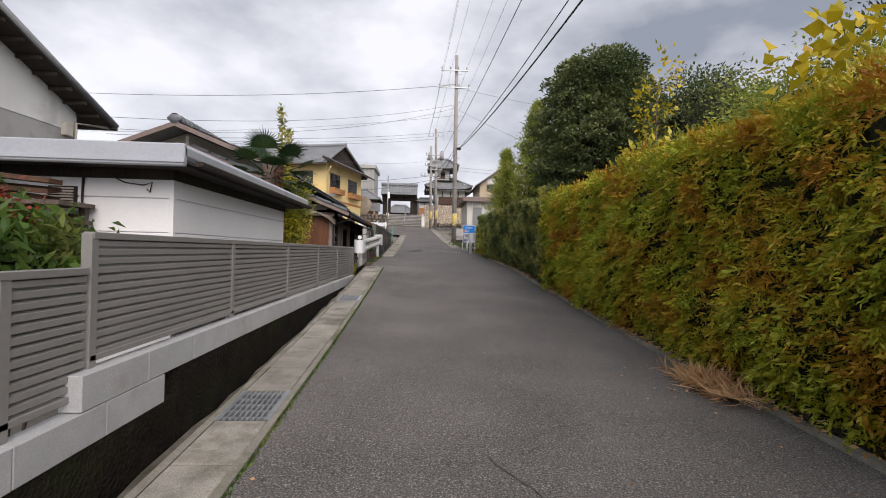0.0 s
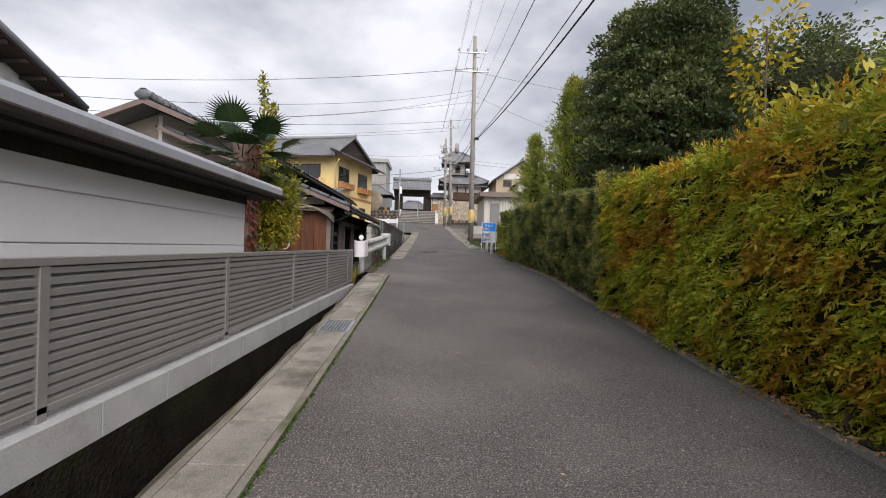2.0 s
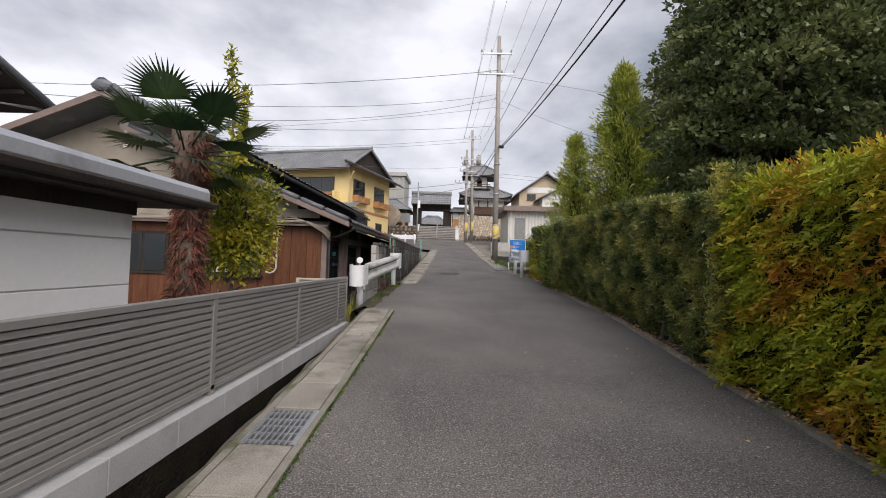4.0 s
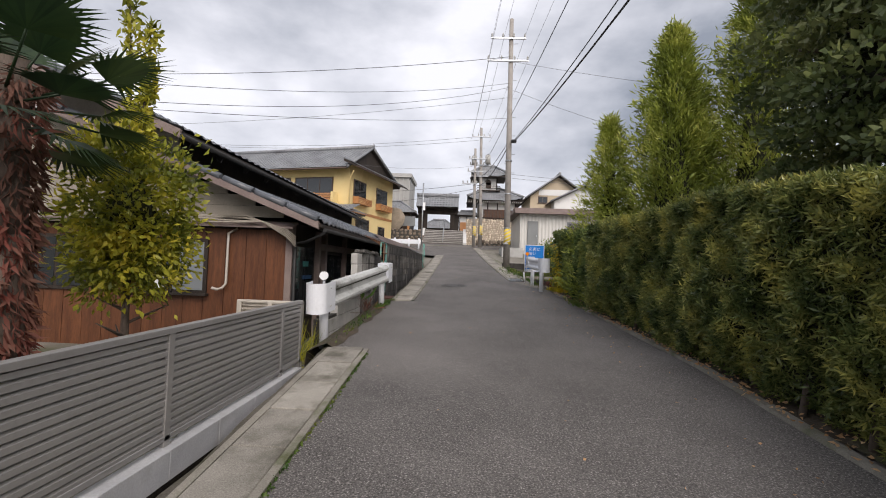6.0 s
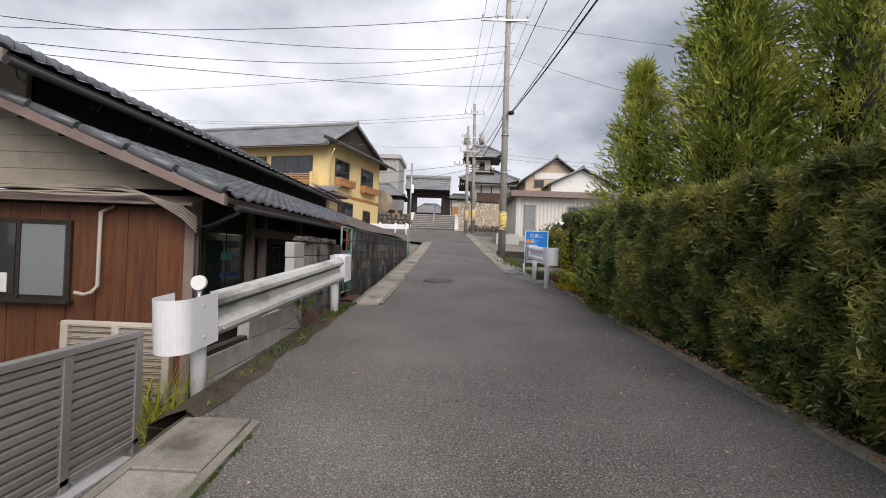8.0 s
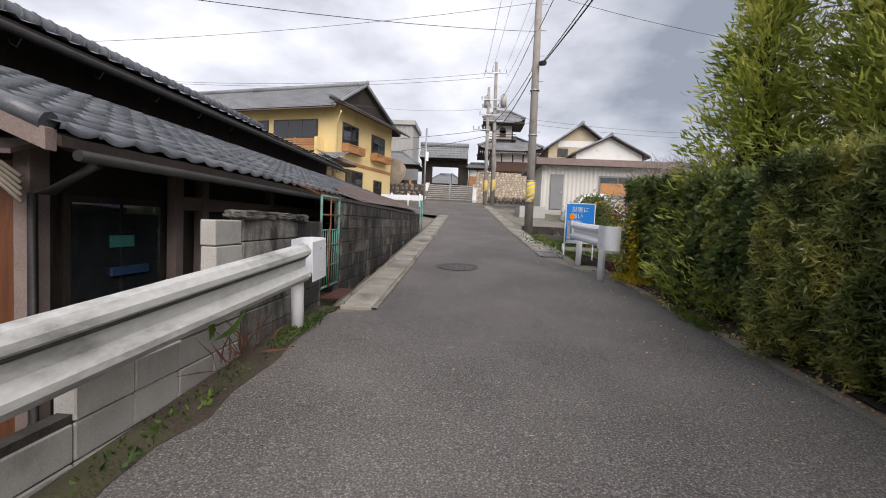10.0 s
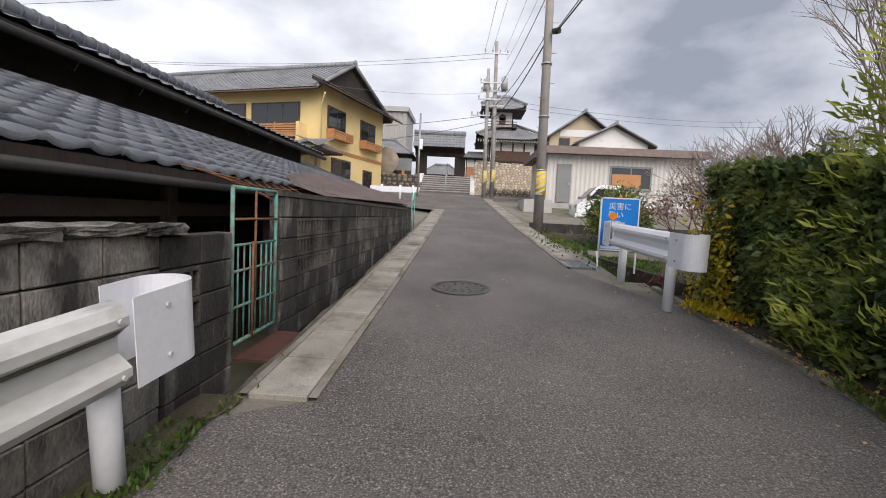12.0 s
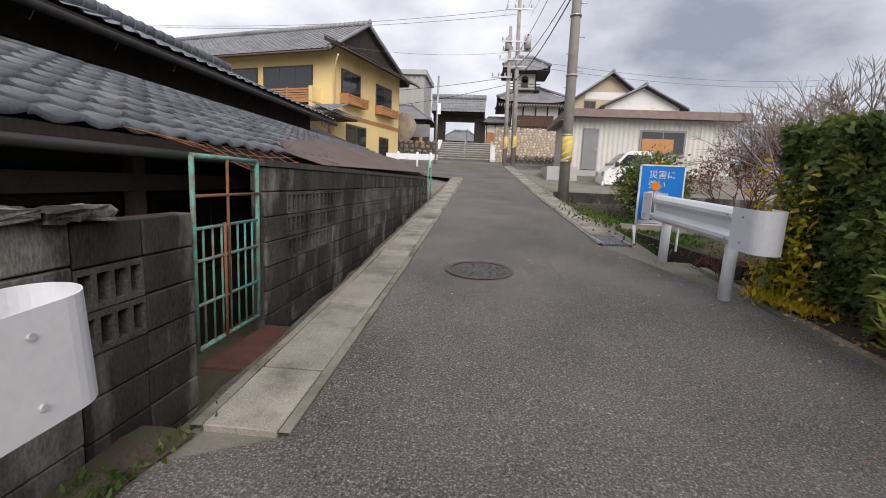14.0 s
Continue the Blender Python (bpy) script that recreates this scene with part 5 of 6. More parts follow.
conifer("cedar_tree", "lime-green conifer with an airy tip above the hedge", 3.4, 17.9, 1.3, 4.2, 0.9, 15000, (0.13, 0.026), L_LIME, 25)
conifer("cedar_tree", "tall green conifer behind the camellia", 5.4, 18.3, 1.3, 5.2, 1.2, 34000, (0.10, 0.022), L_CEDAR, 26)
tree("autumn_tree", "slender tree with sparse yellow leaves", (4.7, 8.9, 0.5), 4.9, (4.7, 8.9, 4.6), (0.32, 0.35, 1.2), 15, 20, (0.1, 0.1, 0.14), (0.11, 0.06), L_YEL, 27, 0.03, core=0)
tree("garden_tree", "round green garden tree behind the hedge", (6.6, 6.6, 0.5), 4.2, (6.3, 6.6, 3.75), (1.5, 1.6, 0.9), 90, 150, (0.22, 0.22, 0.13), (0.08, 0.035), L_CEDAR, 28)
tree("autumn_tree", "vine with large yellow leaves above the hedge", (4.0, 3.2, 0.3), 3.2, (3.7, 3.3, 3.1), (0.75, 0.8, 0.32), 26, 10, (0.13, 0.13, 0.1), (0.15, 0.12), L_YEL, 29, 0.03, core=0)
tree("garden_tree", "thin grey-green tree behind the hedge", (5.2, 4.4, 0.3), 3.9, (5.0, 4.4, 3.5), (0.9, 1.0, 0.8), 70, 60, (0.2, 0.2, 0.16), (0.06, 0.02), L_DARK, 30, core=0)
tree("autumn_tree", "small broad-leaved shoots with yellowing leaves on the hedge", (3.3, 5.3, 0.3), 2.5, (3.15, 5.6, 2.8), (0.4, 1.0, 0.2), 22, 14, (0.08, 0.14, 0.08), (0.1, 0.055), L_HOLLY, 31, 0.02, core=0)

# dry grass clump, fallen leaves and weeds
dg = thing("dry_grass", "clump of dry straw-coloured grass at the kerb", "grass", kind="stuff")
n = 1300
a = rng.uniform(0, 2 * math.pi, n)
p = np.stack([2.70 + rng.normal(0, 0.08, n), 4.02 + rng.normal(0, 0.2, n), np.full(n, ground_z(4.0) + 0.03) + np.abs(rng.normal(0, 0.03, n))], 1)
d = np.stack([np.cos(a) * 0.8 - 0.5, np.sin(a) * 0.9, rng.uniform(0.1, 0.9, n)], 1)
leaves("blades", p, d, 0.20, 0.011, L_DRY, dg, rng, 0.25, 0.1)
n = 1700
y = rng.uniform(-2, 20.3, n)
x = 2.92 - 0.02 * y + rng.exponential(0.16, n)
p = np.stack([x, y, gz(y) + 0.06 + 0.05 * (x - 2.7)], 1)
tagged(leaves("fallen_leaves", p, rng.normal(0, 1, (n, 3)) * (1, 1, 0.15), 0.05, 0.026, L_DRY, None, rng, 0.2), "brown fallen leaves on the soil under the hedge", "leaves", kind="stuff")
n = 240
y = rng.uniform(0, 26, n)
x = np.where(rng.uniform(0, 1, n) < 0.7, 2.55 - 0.02 * y - rng.exponential(0.25, n), rng.uniform(-0.9, 2.2, n))
p = np.stack([x, y, gz(y) + 0.034], 1)
tagged(leaves("road_litter", p, rng.normal(0, 1, (n, 3)) * (1, 1, 0.05), 0.028, 0.018, L_DRY, None, rng, 0.1), "small dry leaves scattered on the asphalt", "leaves", kind="stuff")


def weeds(label, cx, cy, sx, sy, n, h, material, zoff=0.02, w=0.012):
    t = thing("weeds", label, "weeds", kind="stuff")
    px = rng.normal(cx, sx, n)
    py = rng.normal(cy, sy, n)
    pz = np.array([terrain(a, b) for a, b in zip(px, py)]) + zoff
    leaves("blades", np.stack([px, py, pz], 1), rng.normal(0, 0.5, (n, 3)) + (0, 0, 0.9), h, w, material, t, rng, 0.3)


weeds("dry grass tuft beside the fence end", -2.05, 13.3, 0.16, 0.2, 260, 0.5, L_HOLLY, 0.3)
weeds("mossy weeds on the verge under the guardrail", -1.48, 16.6, 0.06, 0.35, 500, 0.05, L_GRASS, 0.04, 0.02)
weeds("mossy weeds on the verge", -1.5, 14.9, 0.05, 0.9, 260, 0.045, L_GRASS, 0.05, 0.02)
weeds("reddish weeds growing out of the block wall foot", -1.66, 15.6, 0.06, 0.22, 150, 0.3, L_BROWN, 0.05, 0.014)
weeds("leafy green weed at the wall foot", -1.68, 15.15, 0.05, 0.05, 40, 0.28, L_GRASS, 0.3, 0.06)
weeds("yellow-leaved shrub at the guardrail post", 2.72, 19.75, 0.10, 0.16, 1500, 0.08, L_YEL, 0.08, 0.03)
weeds("green weeds beneath the blue sign", 3.1, 23.9, 0.35, 0.9, 3000, 0.07, L_GRASS, 0.02, 0.035)
weeds("weeds at the hedge foot", 2.6, 17.5, 0.05, 0.25, 400, 0.07, L_GRASS, 0.05, 0.03)
yl = thing("yellow_leaves", "yellow leaves hanging on the camellia", "leaves", kind="stuff")
n = 700
yy = rng.normal(19.8, 0.18, n)
leaves("leaf", np.stack([2.66 + rng.normal(0, 0.06, n) + 0.08 * np.sin(9 * yy), yy, 1.5 + 1.25 * rng.beta(1.2, 1.6, n)], 1), rng.normal(0, 0.6, (n, 3)) + (-0.5, 0, -0.3), 0.07, 0.035, L_YEL, yl, rng, 0.4)


# fan palm
pm = thing("fan_palm", "fan palm with a shaggy fibrous trunk above the fence", "palm")
bm = bmesh.new()
tube(bm, (-3.4, 10.8, 0.2), (-3.42, 10.75, 2.1), 0.12, 0.13, 12)
tube(bm, (-3.42, 10.75, 2.1), (-3.5, 10.7, 3.45), 0.13, 0.17, 12)
part("trunk", bm, BARK, pm)
rp = np.random.default_rng(40)
n = 2200
a = rp.uniform(0, 2 * math.pi, n)
zz = rp.uniform(0.8, 3.4, n)
p = np.stack([-3.43 + 0.15 * np.cos(a), 10.75 + 0.15 * np.sin(a), zz], 1)
leaves("fibre", p, np.stack([np.cos(a) * 0.5, np.sin(a) * 0.5, np.full(n, -0.8)], 1), 0.16, 0.025, L_BROWN, pm, rp, 0.4)
for i in range(22):
    a = i * 2.399
    el = 0.95 - 1.5 * (i / 22)
    dirn = Vector((math.cos(a) * math.cos(el), math.sin(a) * math.cos(el), math.sin(el)))
    root = Vector((-3.5, 10.7, 3.08))
    hub = root + dirn * (0.5 + 0.12 * (i % 3))
    side = dirn.cross(Vector((0, 0, 1))).normalized()
    upv = side.cross(dirn)
    bm = bmesh.new()
    tube(bm, root, hub, 0.014, 0.009, 5)
    for j in range(26):
        t = -1.5 + 3.0 * j / 25
        dd = (dirn * math.cos(t) + side * math.sin(t) + upv * 0.12).normalized()
        ln = 0.44 + 0.14 * math.cos(t)
        ww = dd.cross(upv).normalized() * 0.019
        mid = hub + dd * ln * 0.55
        tip = hub + dd * ln - Vector((0, 0, 0.03 + 0.07 * random.random()))
        q = [bm.verts.new(c) for c in (hub, mid + ww + upv * 0.01, tip, mid - ww + upv * 0.01)]
        bm.faces.new(q)
    part("frond", bm, L_PALM, pm)

# yellowing shrub and the tall thin tree by the brown house
sh = tree("garden_tree", "garden shrub with green and yellow leaves before the brown house", (-3.6, 12.3, 0.2), 2.2, (-3.62, 12.3, 2.45), (0.58, 0.58, 0.98), 110, 60, (0.11, 0.11, 0.12), (0.095, 0.042), L_HOLLY, 41, 0.06, core=0.5)
tw = thing("garden_tree", "tall thin upright tree with small yellowish leaves", "tree")
bm = bmesh.new()
P4 = []
for k, (x, y, h) in enumerate(((-3.72, 12.2, 5.15), (-3.55, 12.35, 4.6), (-3.62, 12.5, 4.2))):
    tube(bm, (-3.6, 12.3, 2.0), (x, y, h), 0.02, 0.006, 6)
    m = 520
    u = rp.uniform(0.2, 1, m)
    P4.append(np.stack([-3.6 + (x + 3.6) * u, 12.3 + (y - 12.3) * u, 2.0 + (h - 2.0) * u], 1) + rp.normal(0, 0.035, (m, 3)))
part("stem", bm, BARK, tw)
P4 = np.concatenate(P4)
leaves("leaf", P4, rp.normal(0, 0.6, (len(P4), 3)) + (0, 0, 0.5), 0.10, 0.042, L_HOLLY, tw, rp, 0.4)


# ---- house with white gable ----
def gable_house(name, label, at, rz, lx, ly, z0, eave, rise, apex, over, wall_mat, roof_mat, gover=None, gable_mat=None):
    """Ridge along local x at local y = apex; the gables face local x."""
    h = thing(name, label, "house", at=at, rz=rz)
    go = over if gover is None else gover
    pbox("wall", (-lx, 0, 0, ly, z0, eave), wall_mat, h)
    for x0, x1 in ((-lx, -lx + 0.1), (-0.1, 0)):
        bm = bmesh.new()
        pr = [(0, eave), (ly, eave), (apex, eave + rise * 0.93)]
        a = [bm.verts.new((x0, y, z)) for y, z in pr]
        b = [bm.verts.new((x1, y, z)) for y, z in pr]
        bm.faces.new(a)
        bm.faces.new(b)
        for i in range(3):
            bm.faces.new((a[i], a[(i + 1) % 3], b[(i + 1) % 3], b[i]))
        part("gable", bm, gable_mat or wall_mat, h)
    zr = eave + rise
    s1 = rise / (apex) if apex else 1
    s2 = rise / (ly - apex)
    for y0, sgn, sl in ((-over, 1, s1), (ly + over, -1, s2)):
        ze = eave - over * sl
        bm = bmesh.new()
        pr = [(y0, ze - 0.13), (y0, ze - 0.01), (apex, zr - 0.01), (apex, zr - 0.13)]
        a = [bm.verts.new((-lx - over, y, z)) for y, z in pr]
        b = [bm.verts.new((go, y, z)) for y, z in pr]
        bm.faces.new(a)
        bm.faces.new(b)
        for i in range(4):
            bm.faces.new((a[i], a[(i + 1) % 4], b[(i + 1) % 4], b[i]))
        part("roof_deck", bm, DARKWOOD, h)
        wave_roof("roof", (-lx - over, y0, ze), (1, 0, 0), (0, apex - y0, zr - ze), lx + over + go, math.hypot(apex - y0, zr - ze), roof_mat, h, 0.3, 0.27)
        bm = bmesh.new()
        tube(bm, (go + 0.02, y0, ze + 0.02), (go + 0.02, apex, zr + 0.02), 0.09, 0.09, 8)
        part("verge_tiles", bm, roof_mat, h)
        bm = bmesh.new()
        tube(bm, (-lx - over, y0 - sgn * 0.05, ze - 0.08), (go, y0 - sgn * 0.05, ze - 0.08), 0.05, seg=8)
        part("gutter", bm, SHUTTER, h)
    bm = bmesh.new()
    ridge(bm, (-lx - over, apex, zr + 0.1), (go, apex, zr + 0.1), 0.14)
    part("ridge", bm, roof_mat, h)
    bm = bmesh.new()
    bmesh.ops.create_icosphere(bm, subdivisions=2, radius=0.15)
    for v in bm.verts:
        v.co = Vector((v.co.x * 0.5 + go + 0.05, v.co.y * 1.2 + apex, v.co.z * 1.1 + zr + 0.15))
    part("ridge_end", bm, roof_mat, h, "ornamental ridge-end tile")
    return h


def framed_window(parent, face, a0, a1, z0, z1, material=SHUTTER, n=2, off=0.0, label="brown framed sliding window"):
    """A window on a wall of a house: face 'y' looks along -y, face 'x' along +x."""
    def put(nm, u0, u1, w0, w1, d0, d1, mt, par, lab=""):
        if face == "y":
            return pbox(nm, (u0, u1, off - d1, off - d0, w0, w1), mt, par, lab)
        return pbox(nm, (off + d0, off + d1, u0, u1, w0, w1), mt, par, lab)
    w = put("window", a0 - 0.06, a1 + 0.06, z0 - 0.06, z1 + 0.06, -0.02, 0.04, material, parent, label)
    s = (a1 - a0) / n
    for i in range(n):
        put("pane", a0 + i * s + 0.03, a0 + (i + 1) * s - 0.03, z0 + 0.03, z1 - 0.03, 0.03, 0.05, GLASS, w)
    put("sill", a0 - 0.1, a1 + 0.1, z0 - 0.1, z0 - 0.06, 0, 0.1, material, w)
    return w


h1 = gable_house("white_house", "white plastered house with dark eaves and grey tile roof", (-11.9, 8.4, 0), 0, 8, 7.9, 0.0, 6.0, 1.65, 3.9, 0.8, PLASTER, TILE_FAR)
pbox("lower_wall", (-7.9, 0.03, 0.02, 7.88, 0.1, 5.2), GREYWALL, h1, "grey lower wall")
pbox("band", (-0.02, 0.05, 0.0, 7.9, 5.2, 5.28), PLASTER, h1)
bm = bmesh.new()
for i in range(7):
    y = 4.2 + i * 0.6
    bm = bmesh.new()
    box(bm, 0.05, 0.75, y, y + 0.09, 7.4 - (y - 3.9) * 0.42, 7.5 - (y - 3.9) * 0.42)
    part("purlin", bm, DARKWOOD, h1)
framed_window(h1, "x", 4.2, 4.7, 6.35, 6.75, n=1)
bm = bmesh.new()
path_tube(bm, [(0.6, 8.6, 5.6), (0.12, 7.7, 5.5), (0.12, 7.7, 0.2)], 0.05)
part("downpipe", bm, PVC, h1)
pbox("meter_box", (0.03, 0.2, 7.2, 7.5, 5.0, 5.4), PVC, h1)

# ---- yellow house ----
yh = gable_house("yellow_house", "two-storey yellow stucco house with grey tile roof and orange balconies", (-7.9, 38.6, 0), -15, 18.5, 7.5, 1.5, 9.0, 1.75, 3.0, 0.85, YELLOW_WALL, TILE_FAR, gover=0.25, gable_mat=DARKWOOD)
wave_roof("skirt_roof", (1.0, -0.85, 8.62), (0, 1, 0), (-1.0, 0, 0.5), 9.2, 1.12, TILE_FAR, yh, 0.3, 0.27, "tiled skirt roof below the gable")
bm = bmesh.new()
extrude_profile(bm, [(0.98, 8.5), (0.98, 8.61), (0.0, 9.1), (0.0, 8.9)], -0.84, 8.34)
part("skirt_deck", bm, DARKWOOD, yh)
bm = bmesh.new()
tube(bm, (1.03, -0.85, 8.52), (1.03, 8.35, 8.52), 0.05, seg=8)
part("skirt_gutter", bm, SHUTTER, yh)
pbox("band", (-0.02, 0.03, 0, 7.5, 5.55, 5.75), ORANGE_WOOD, yh, "orange wall band")
for a0, a1 in ((0.7, 2.5), (4.4, 6.3)):
    framed_window(yh, "x", a0, a1, 6.75, 7.9)
    bl = pbox("balcony", (0.05, 0.5, a0 - 0.15, a1 + 0.15, 6.2, 6.28), ORANGE_WOOD, yh, "orange window balcony")
    for i in range(4):
        pbox("rail", (0.48, 0.51, a0 - 0.15, a1 + 0.15, 6.3 + i * 0.1, 6.37 + i * 0.1), ORANGE_WOOD, bl)
    for e in (a0 - 0.15, a1 + 0.12):
        pbox("end", (0.05, 0.5, e, e + 0.03, 6.28, 6.7), ORANGE_WOOD, bl)
framed_window(yh, "y", -4.3, -1.3, 6.6, 7.95, n=3)
framed_window(yh, "y", -6.4, -4.8, 6.6, 7.95, n=1, label="brown shuttered window")
bl = pbox("balcony", (-5.2, -1.0, -0.55, -0.02, 6.1, 6.2), ORANGE_WOOD, yh, "orange slatted balcony")
for i in range(5):
    pbox("rail", (-5.2, -1.0, -0.58, -0.55, 6.22 + i * 0.12, 6.3 + i * 0.12), ORANGE_WOOD, bl)
for i in range(4):
    pbox("post", (-5.2 + i * 1.38, -5.14 + i * 1.38, -0.6, -0.54, 6.1, 6.85), ORANGE_WOOD, bl)
pbox("end_wall", (-1.0, -0.8, -0.7, -0.02, 5.6, 6.85), YELLOW_WALL, yh)
framed_window(yh, "x", 1.2, 3.2, 3.9, 5.2)
framed_window(yh, "x", 4.9, 6.0, 2.9, 4.9, n=1, label="dark entrance door")
# small tiled porch roof
for y0, y1, z in ((-2.0, 0.4, 5.35),):
    for o, up in (((-2.2, y0, z), (0, 1.2, 0.45)),):
        wave_roof("porch_roof", o, (1, 0, 0), up, 3.4, 1.9, TILE_FAR, yh, 0.3, 0.27)
    wave_roof("porch_roof", (1.2, y0, z), (0, 1, 0), (-1.2, 0, 0.5), 2.6, 1.5, TILE_FAR, yh, 0.3, 0.27)
    pbox("porch_soffit", (-2.2, 1.15, y0 + 0.05, 0.4, z - 0.12, z - 0.02), DARKWOOD, yh)
    bm = bmesh.new()
    tube(bm, (0.9, -1.7, 1.5), (0.9, -1.7, z - 0.1), 0.06, seg=8)
    part("porch_post", bm, DARKWOOD, yh)
bm = bmesh.new()
path_tube(bm, [(0.75, -0.8, 8.2), (0.1, -0.1, 7.8), (0.1, -0.08, 3)], 0.05)
part("downpipe", bm, YELLOW_WALL, yh)

# ---- grey block of the hall behind ----
gh = thing("concrete_building", "grey concrete building with vertical ribs behind the yellow house", "building")
pbox("wall", (-8.6, -5.6, 55, 60, 3, 11.4), GREYWALL, gh)
for i in range(7):
    pbox("rib", (-8.5 + i * 0.44, -8.38 + i * 0.44, 54.85, 55.0, 6, 11.1), GREYWALL, gh)
pbox("cornice", (-8.8, -5.4, 54.7, 60.2, 11.2, 11.6), GREYWALL, gh)


# ---- small houses left of the stairs ----
def hip_roof(parent, x0, x1, y0, y1, z, rise, inset, material, flare=0.0, ridge_r=0.14, deck=True):
    xa, xb, ym = x0 + inset, x1 - inset, (y0 + y1) / 2
    v = [(x0, y0, z), (x1, y0, z), (x1, y1, z), (x0, y1, z), (xa, ym, z + rise), (xb, ym, z + rise)]
    pydata("roof_deck", v, [(0, 1, 5, 4), (2, 3, 4, 5), (1, 2, 5), (3, 0, 4), (3, 2, 1, 0)], DARKWOOD, parent)
    n = 12
    for (a, b, c, d) in ((v[0], v[1], v[5], v[4]), (v[1], v[2], v[5], v[5]), (v[3], v[0], v[4], v[4]), (v[2], v[3], v[4], v[5])):
        a, b, c, d = (Vector(q) for q in (a, b, c, d))
        cols = max(4, int((b - a).length / 0.3))
        verts, faces = [], []
        for r in range(n):
            for s in (0, 1):
                u = (r + s) / n
                lift = flare * (1 - u) ** 2
                for k in range(cols * 2 + 1):
                    t = k / (cols * 2)
                    p = a.lerp(b, t).lerp(d.lerp(c, t), u)
                    e = (2 * t - 1) ** 4 * lift
                    p.z += (0.05 if k % 2 else 0.012) + (0.03 if s == 0 else 0) + e
                    verts.append(p)
        w = cols * 2 + 1
        for r in range(n * 2 - 1):
            for k in range(w - 1):
                faces.append((r * w + k, r * w + k + 1, (r + 1) * w + k + 1, (r + 1) * w + k))
        pydata("roof", verts, faces, material, parent)
    bm = bmesh.new()
    ridge(bm, (xa, ym, z + rise + 0.1), (xb, ym, z + rise + 0.1), ridge_r)
    for c, e in ((v[0], v[4]), (v[1], v[5]), (v[2], v[5]), (v[3], v[4])):
        tube(bm, (c[0], c[1], c[2] + 0.08 + flare), (e[0], e[1], e[2] + 0.08), ridge_r * 0.7, seg=8)
    part("ridge", bm, material, parent)


sm = thing("old_house", "small old house with grey tile hip roof beside the stairs", "house")
pbox("wall", (-8.6, -4.9, 50.5, 54, 3.8, 7.0), SHUTTER, sm)
hip_roof(sm, -9.2, -4.3, 49.8, 54.6, 6.9, 1.3, 1.8, TILE_FAR)
framed_window(sm, "y", -7.2, -5.6, 5.4, 6.5, off=50.5)
pbox("notice_board", (-5.6, -4.3, 49.2, 49.35, 5.6, 6.5), GREYDOOR, sm)
pbox("panel", (-5.0, -4.8, 49.1, 49.2, 4.6, 5.6), ORANGE_WOOD, sm, "orange-brown shutter")
mo = thing("stone_monument", "large rounded grey memorial stone on a rubble base", "monument")
bm = bmesh.new()
bmesh.ops.create_icosphere(bm, subdivisions=3, radius=1)
for v in bm.verts:
    k = 1 + 0.12 * noise.noise(v.co * 2)
    v.co = Vector((-5.9 + v.co.x * 0.85 * k, 47.6 + v.co.y * 0.3 * k, 6.05 + v.co.z * 1.0 * k))
part("stone", bm, STONE, mo)


DARK_RUBBLE = mat("dark_rubble", (0.09, 0.07, 0.055), (0.27, 0.22, 0.175), scale=3, fine=50, rough=0.95, bump=0.6, stain=(0.05, 0.05, 0.03), stain_scale=1.5, island=0.4)


def rubble(name, label, x0, x1, y, z0, z1, size, seed, depth=0.5, stone=STONE_J, core=STONE):
    t = thing(name, label, "wall", kind="structure")
    r = random.Random(seed)
    pbox("core", (x0, x1, y + 0.03, y + depth, z0, z1 - 0.08), core, t)
    bm = bmesh.new()
    z = z0
    while z < z1 - 0.05:
        x = x0
        hgt = size * r.uniform(0.7, 1.1)
        while x < x1:
            w = size * r.uniform(0.8, 1.6)
            m = Matrix.LocRotScale((x + w / 2, y + 0.12, z + hgt / 2 + r.uniform(-0.04, 0.04)), Euler((r.uniform(-0.2, 0.2), r.uniform(-0.4, 0.4), r.uniform(-0.3, 0.3))), (w * 0.56, 0.15, hgt * 0.6))
            k0 = len(bm.verts)
            bmesh.ops.create_icosphere(bm, subdivisions=1, radius=1, matrix=m)
            x += w
        z += hgt * 0.92
    o = part("stones", bm, stone, t)
    o["kind"] = "stuff"
    return t


rubble("wall_rubble", "rough rubble stone retaining wall left of the stairs", -8.5, -3.4, 46.3, 3.7, 5.1, 0.3, 1, stone=DARK_RUBBLE, core=MORTAR)
rubble("wall_stone", "tan dry-stone retaining wall under the temple turret", 0.4, 7.5, 48.2, 3.7, 6.3, 0.2, 2)
rubble("wall_rubble", "low dark rubble edging at the foot of the stone wall", 1.3, 8.0, 46.4, 3.6, 4.15, 0.3, 3, stone=DARK_RUBBLE, core=MORTAR)
# ---- stone stairs ----
stairs = thing("stairs", "wide grey stone stairs with a steel centre handrail up to the temple gate", "stairs", kind="structure")
for i in range(8):
    zt = 3.86 + (i + 1) * 0.175
    st_ = pbox("step", (-3.3, 0.15, 46.0 + i * 0.36, 46.5 + i * 0.36 if i < 7 else 49.4, zt - 0.06, zt), TREAD, stairs, bevel=0.01)
    # darker stone here deepens the shadow below each tread
    pbox("riser", (-3.3, 0.15, 46.07 + i * 0.36, 46.6 + i * 0.36 if i < 7 else 49.4, zt - 0.24, zt - 0.06), STEPSTONE, st_, "riser coloured darker for the nosing's shade")
for x0, x1 in ((-3.62, -3.32), (0.17, 0.47)):
    bm = bmesh.new()
    v = box(bm, x0, x1, 45.8, 49.2, 3.6, 4.1)
    for q in v:
        if q.co.z > 4:
            q.co.z = 5.45 if q.co.y > 47 else 4.0
    part("stringer", bm, PLASTER, stairs)
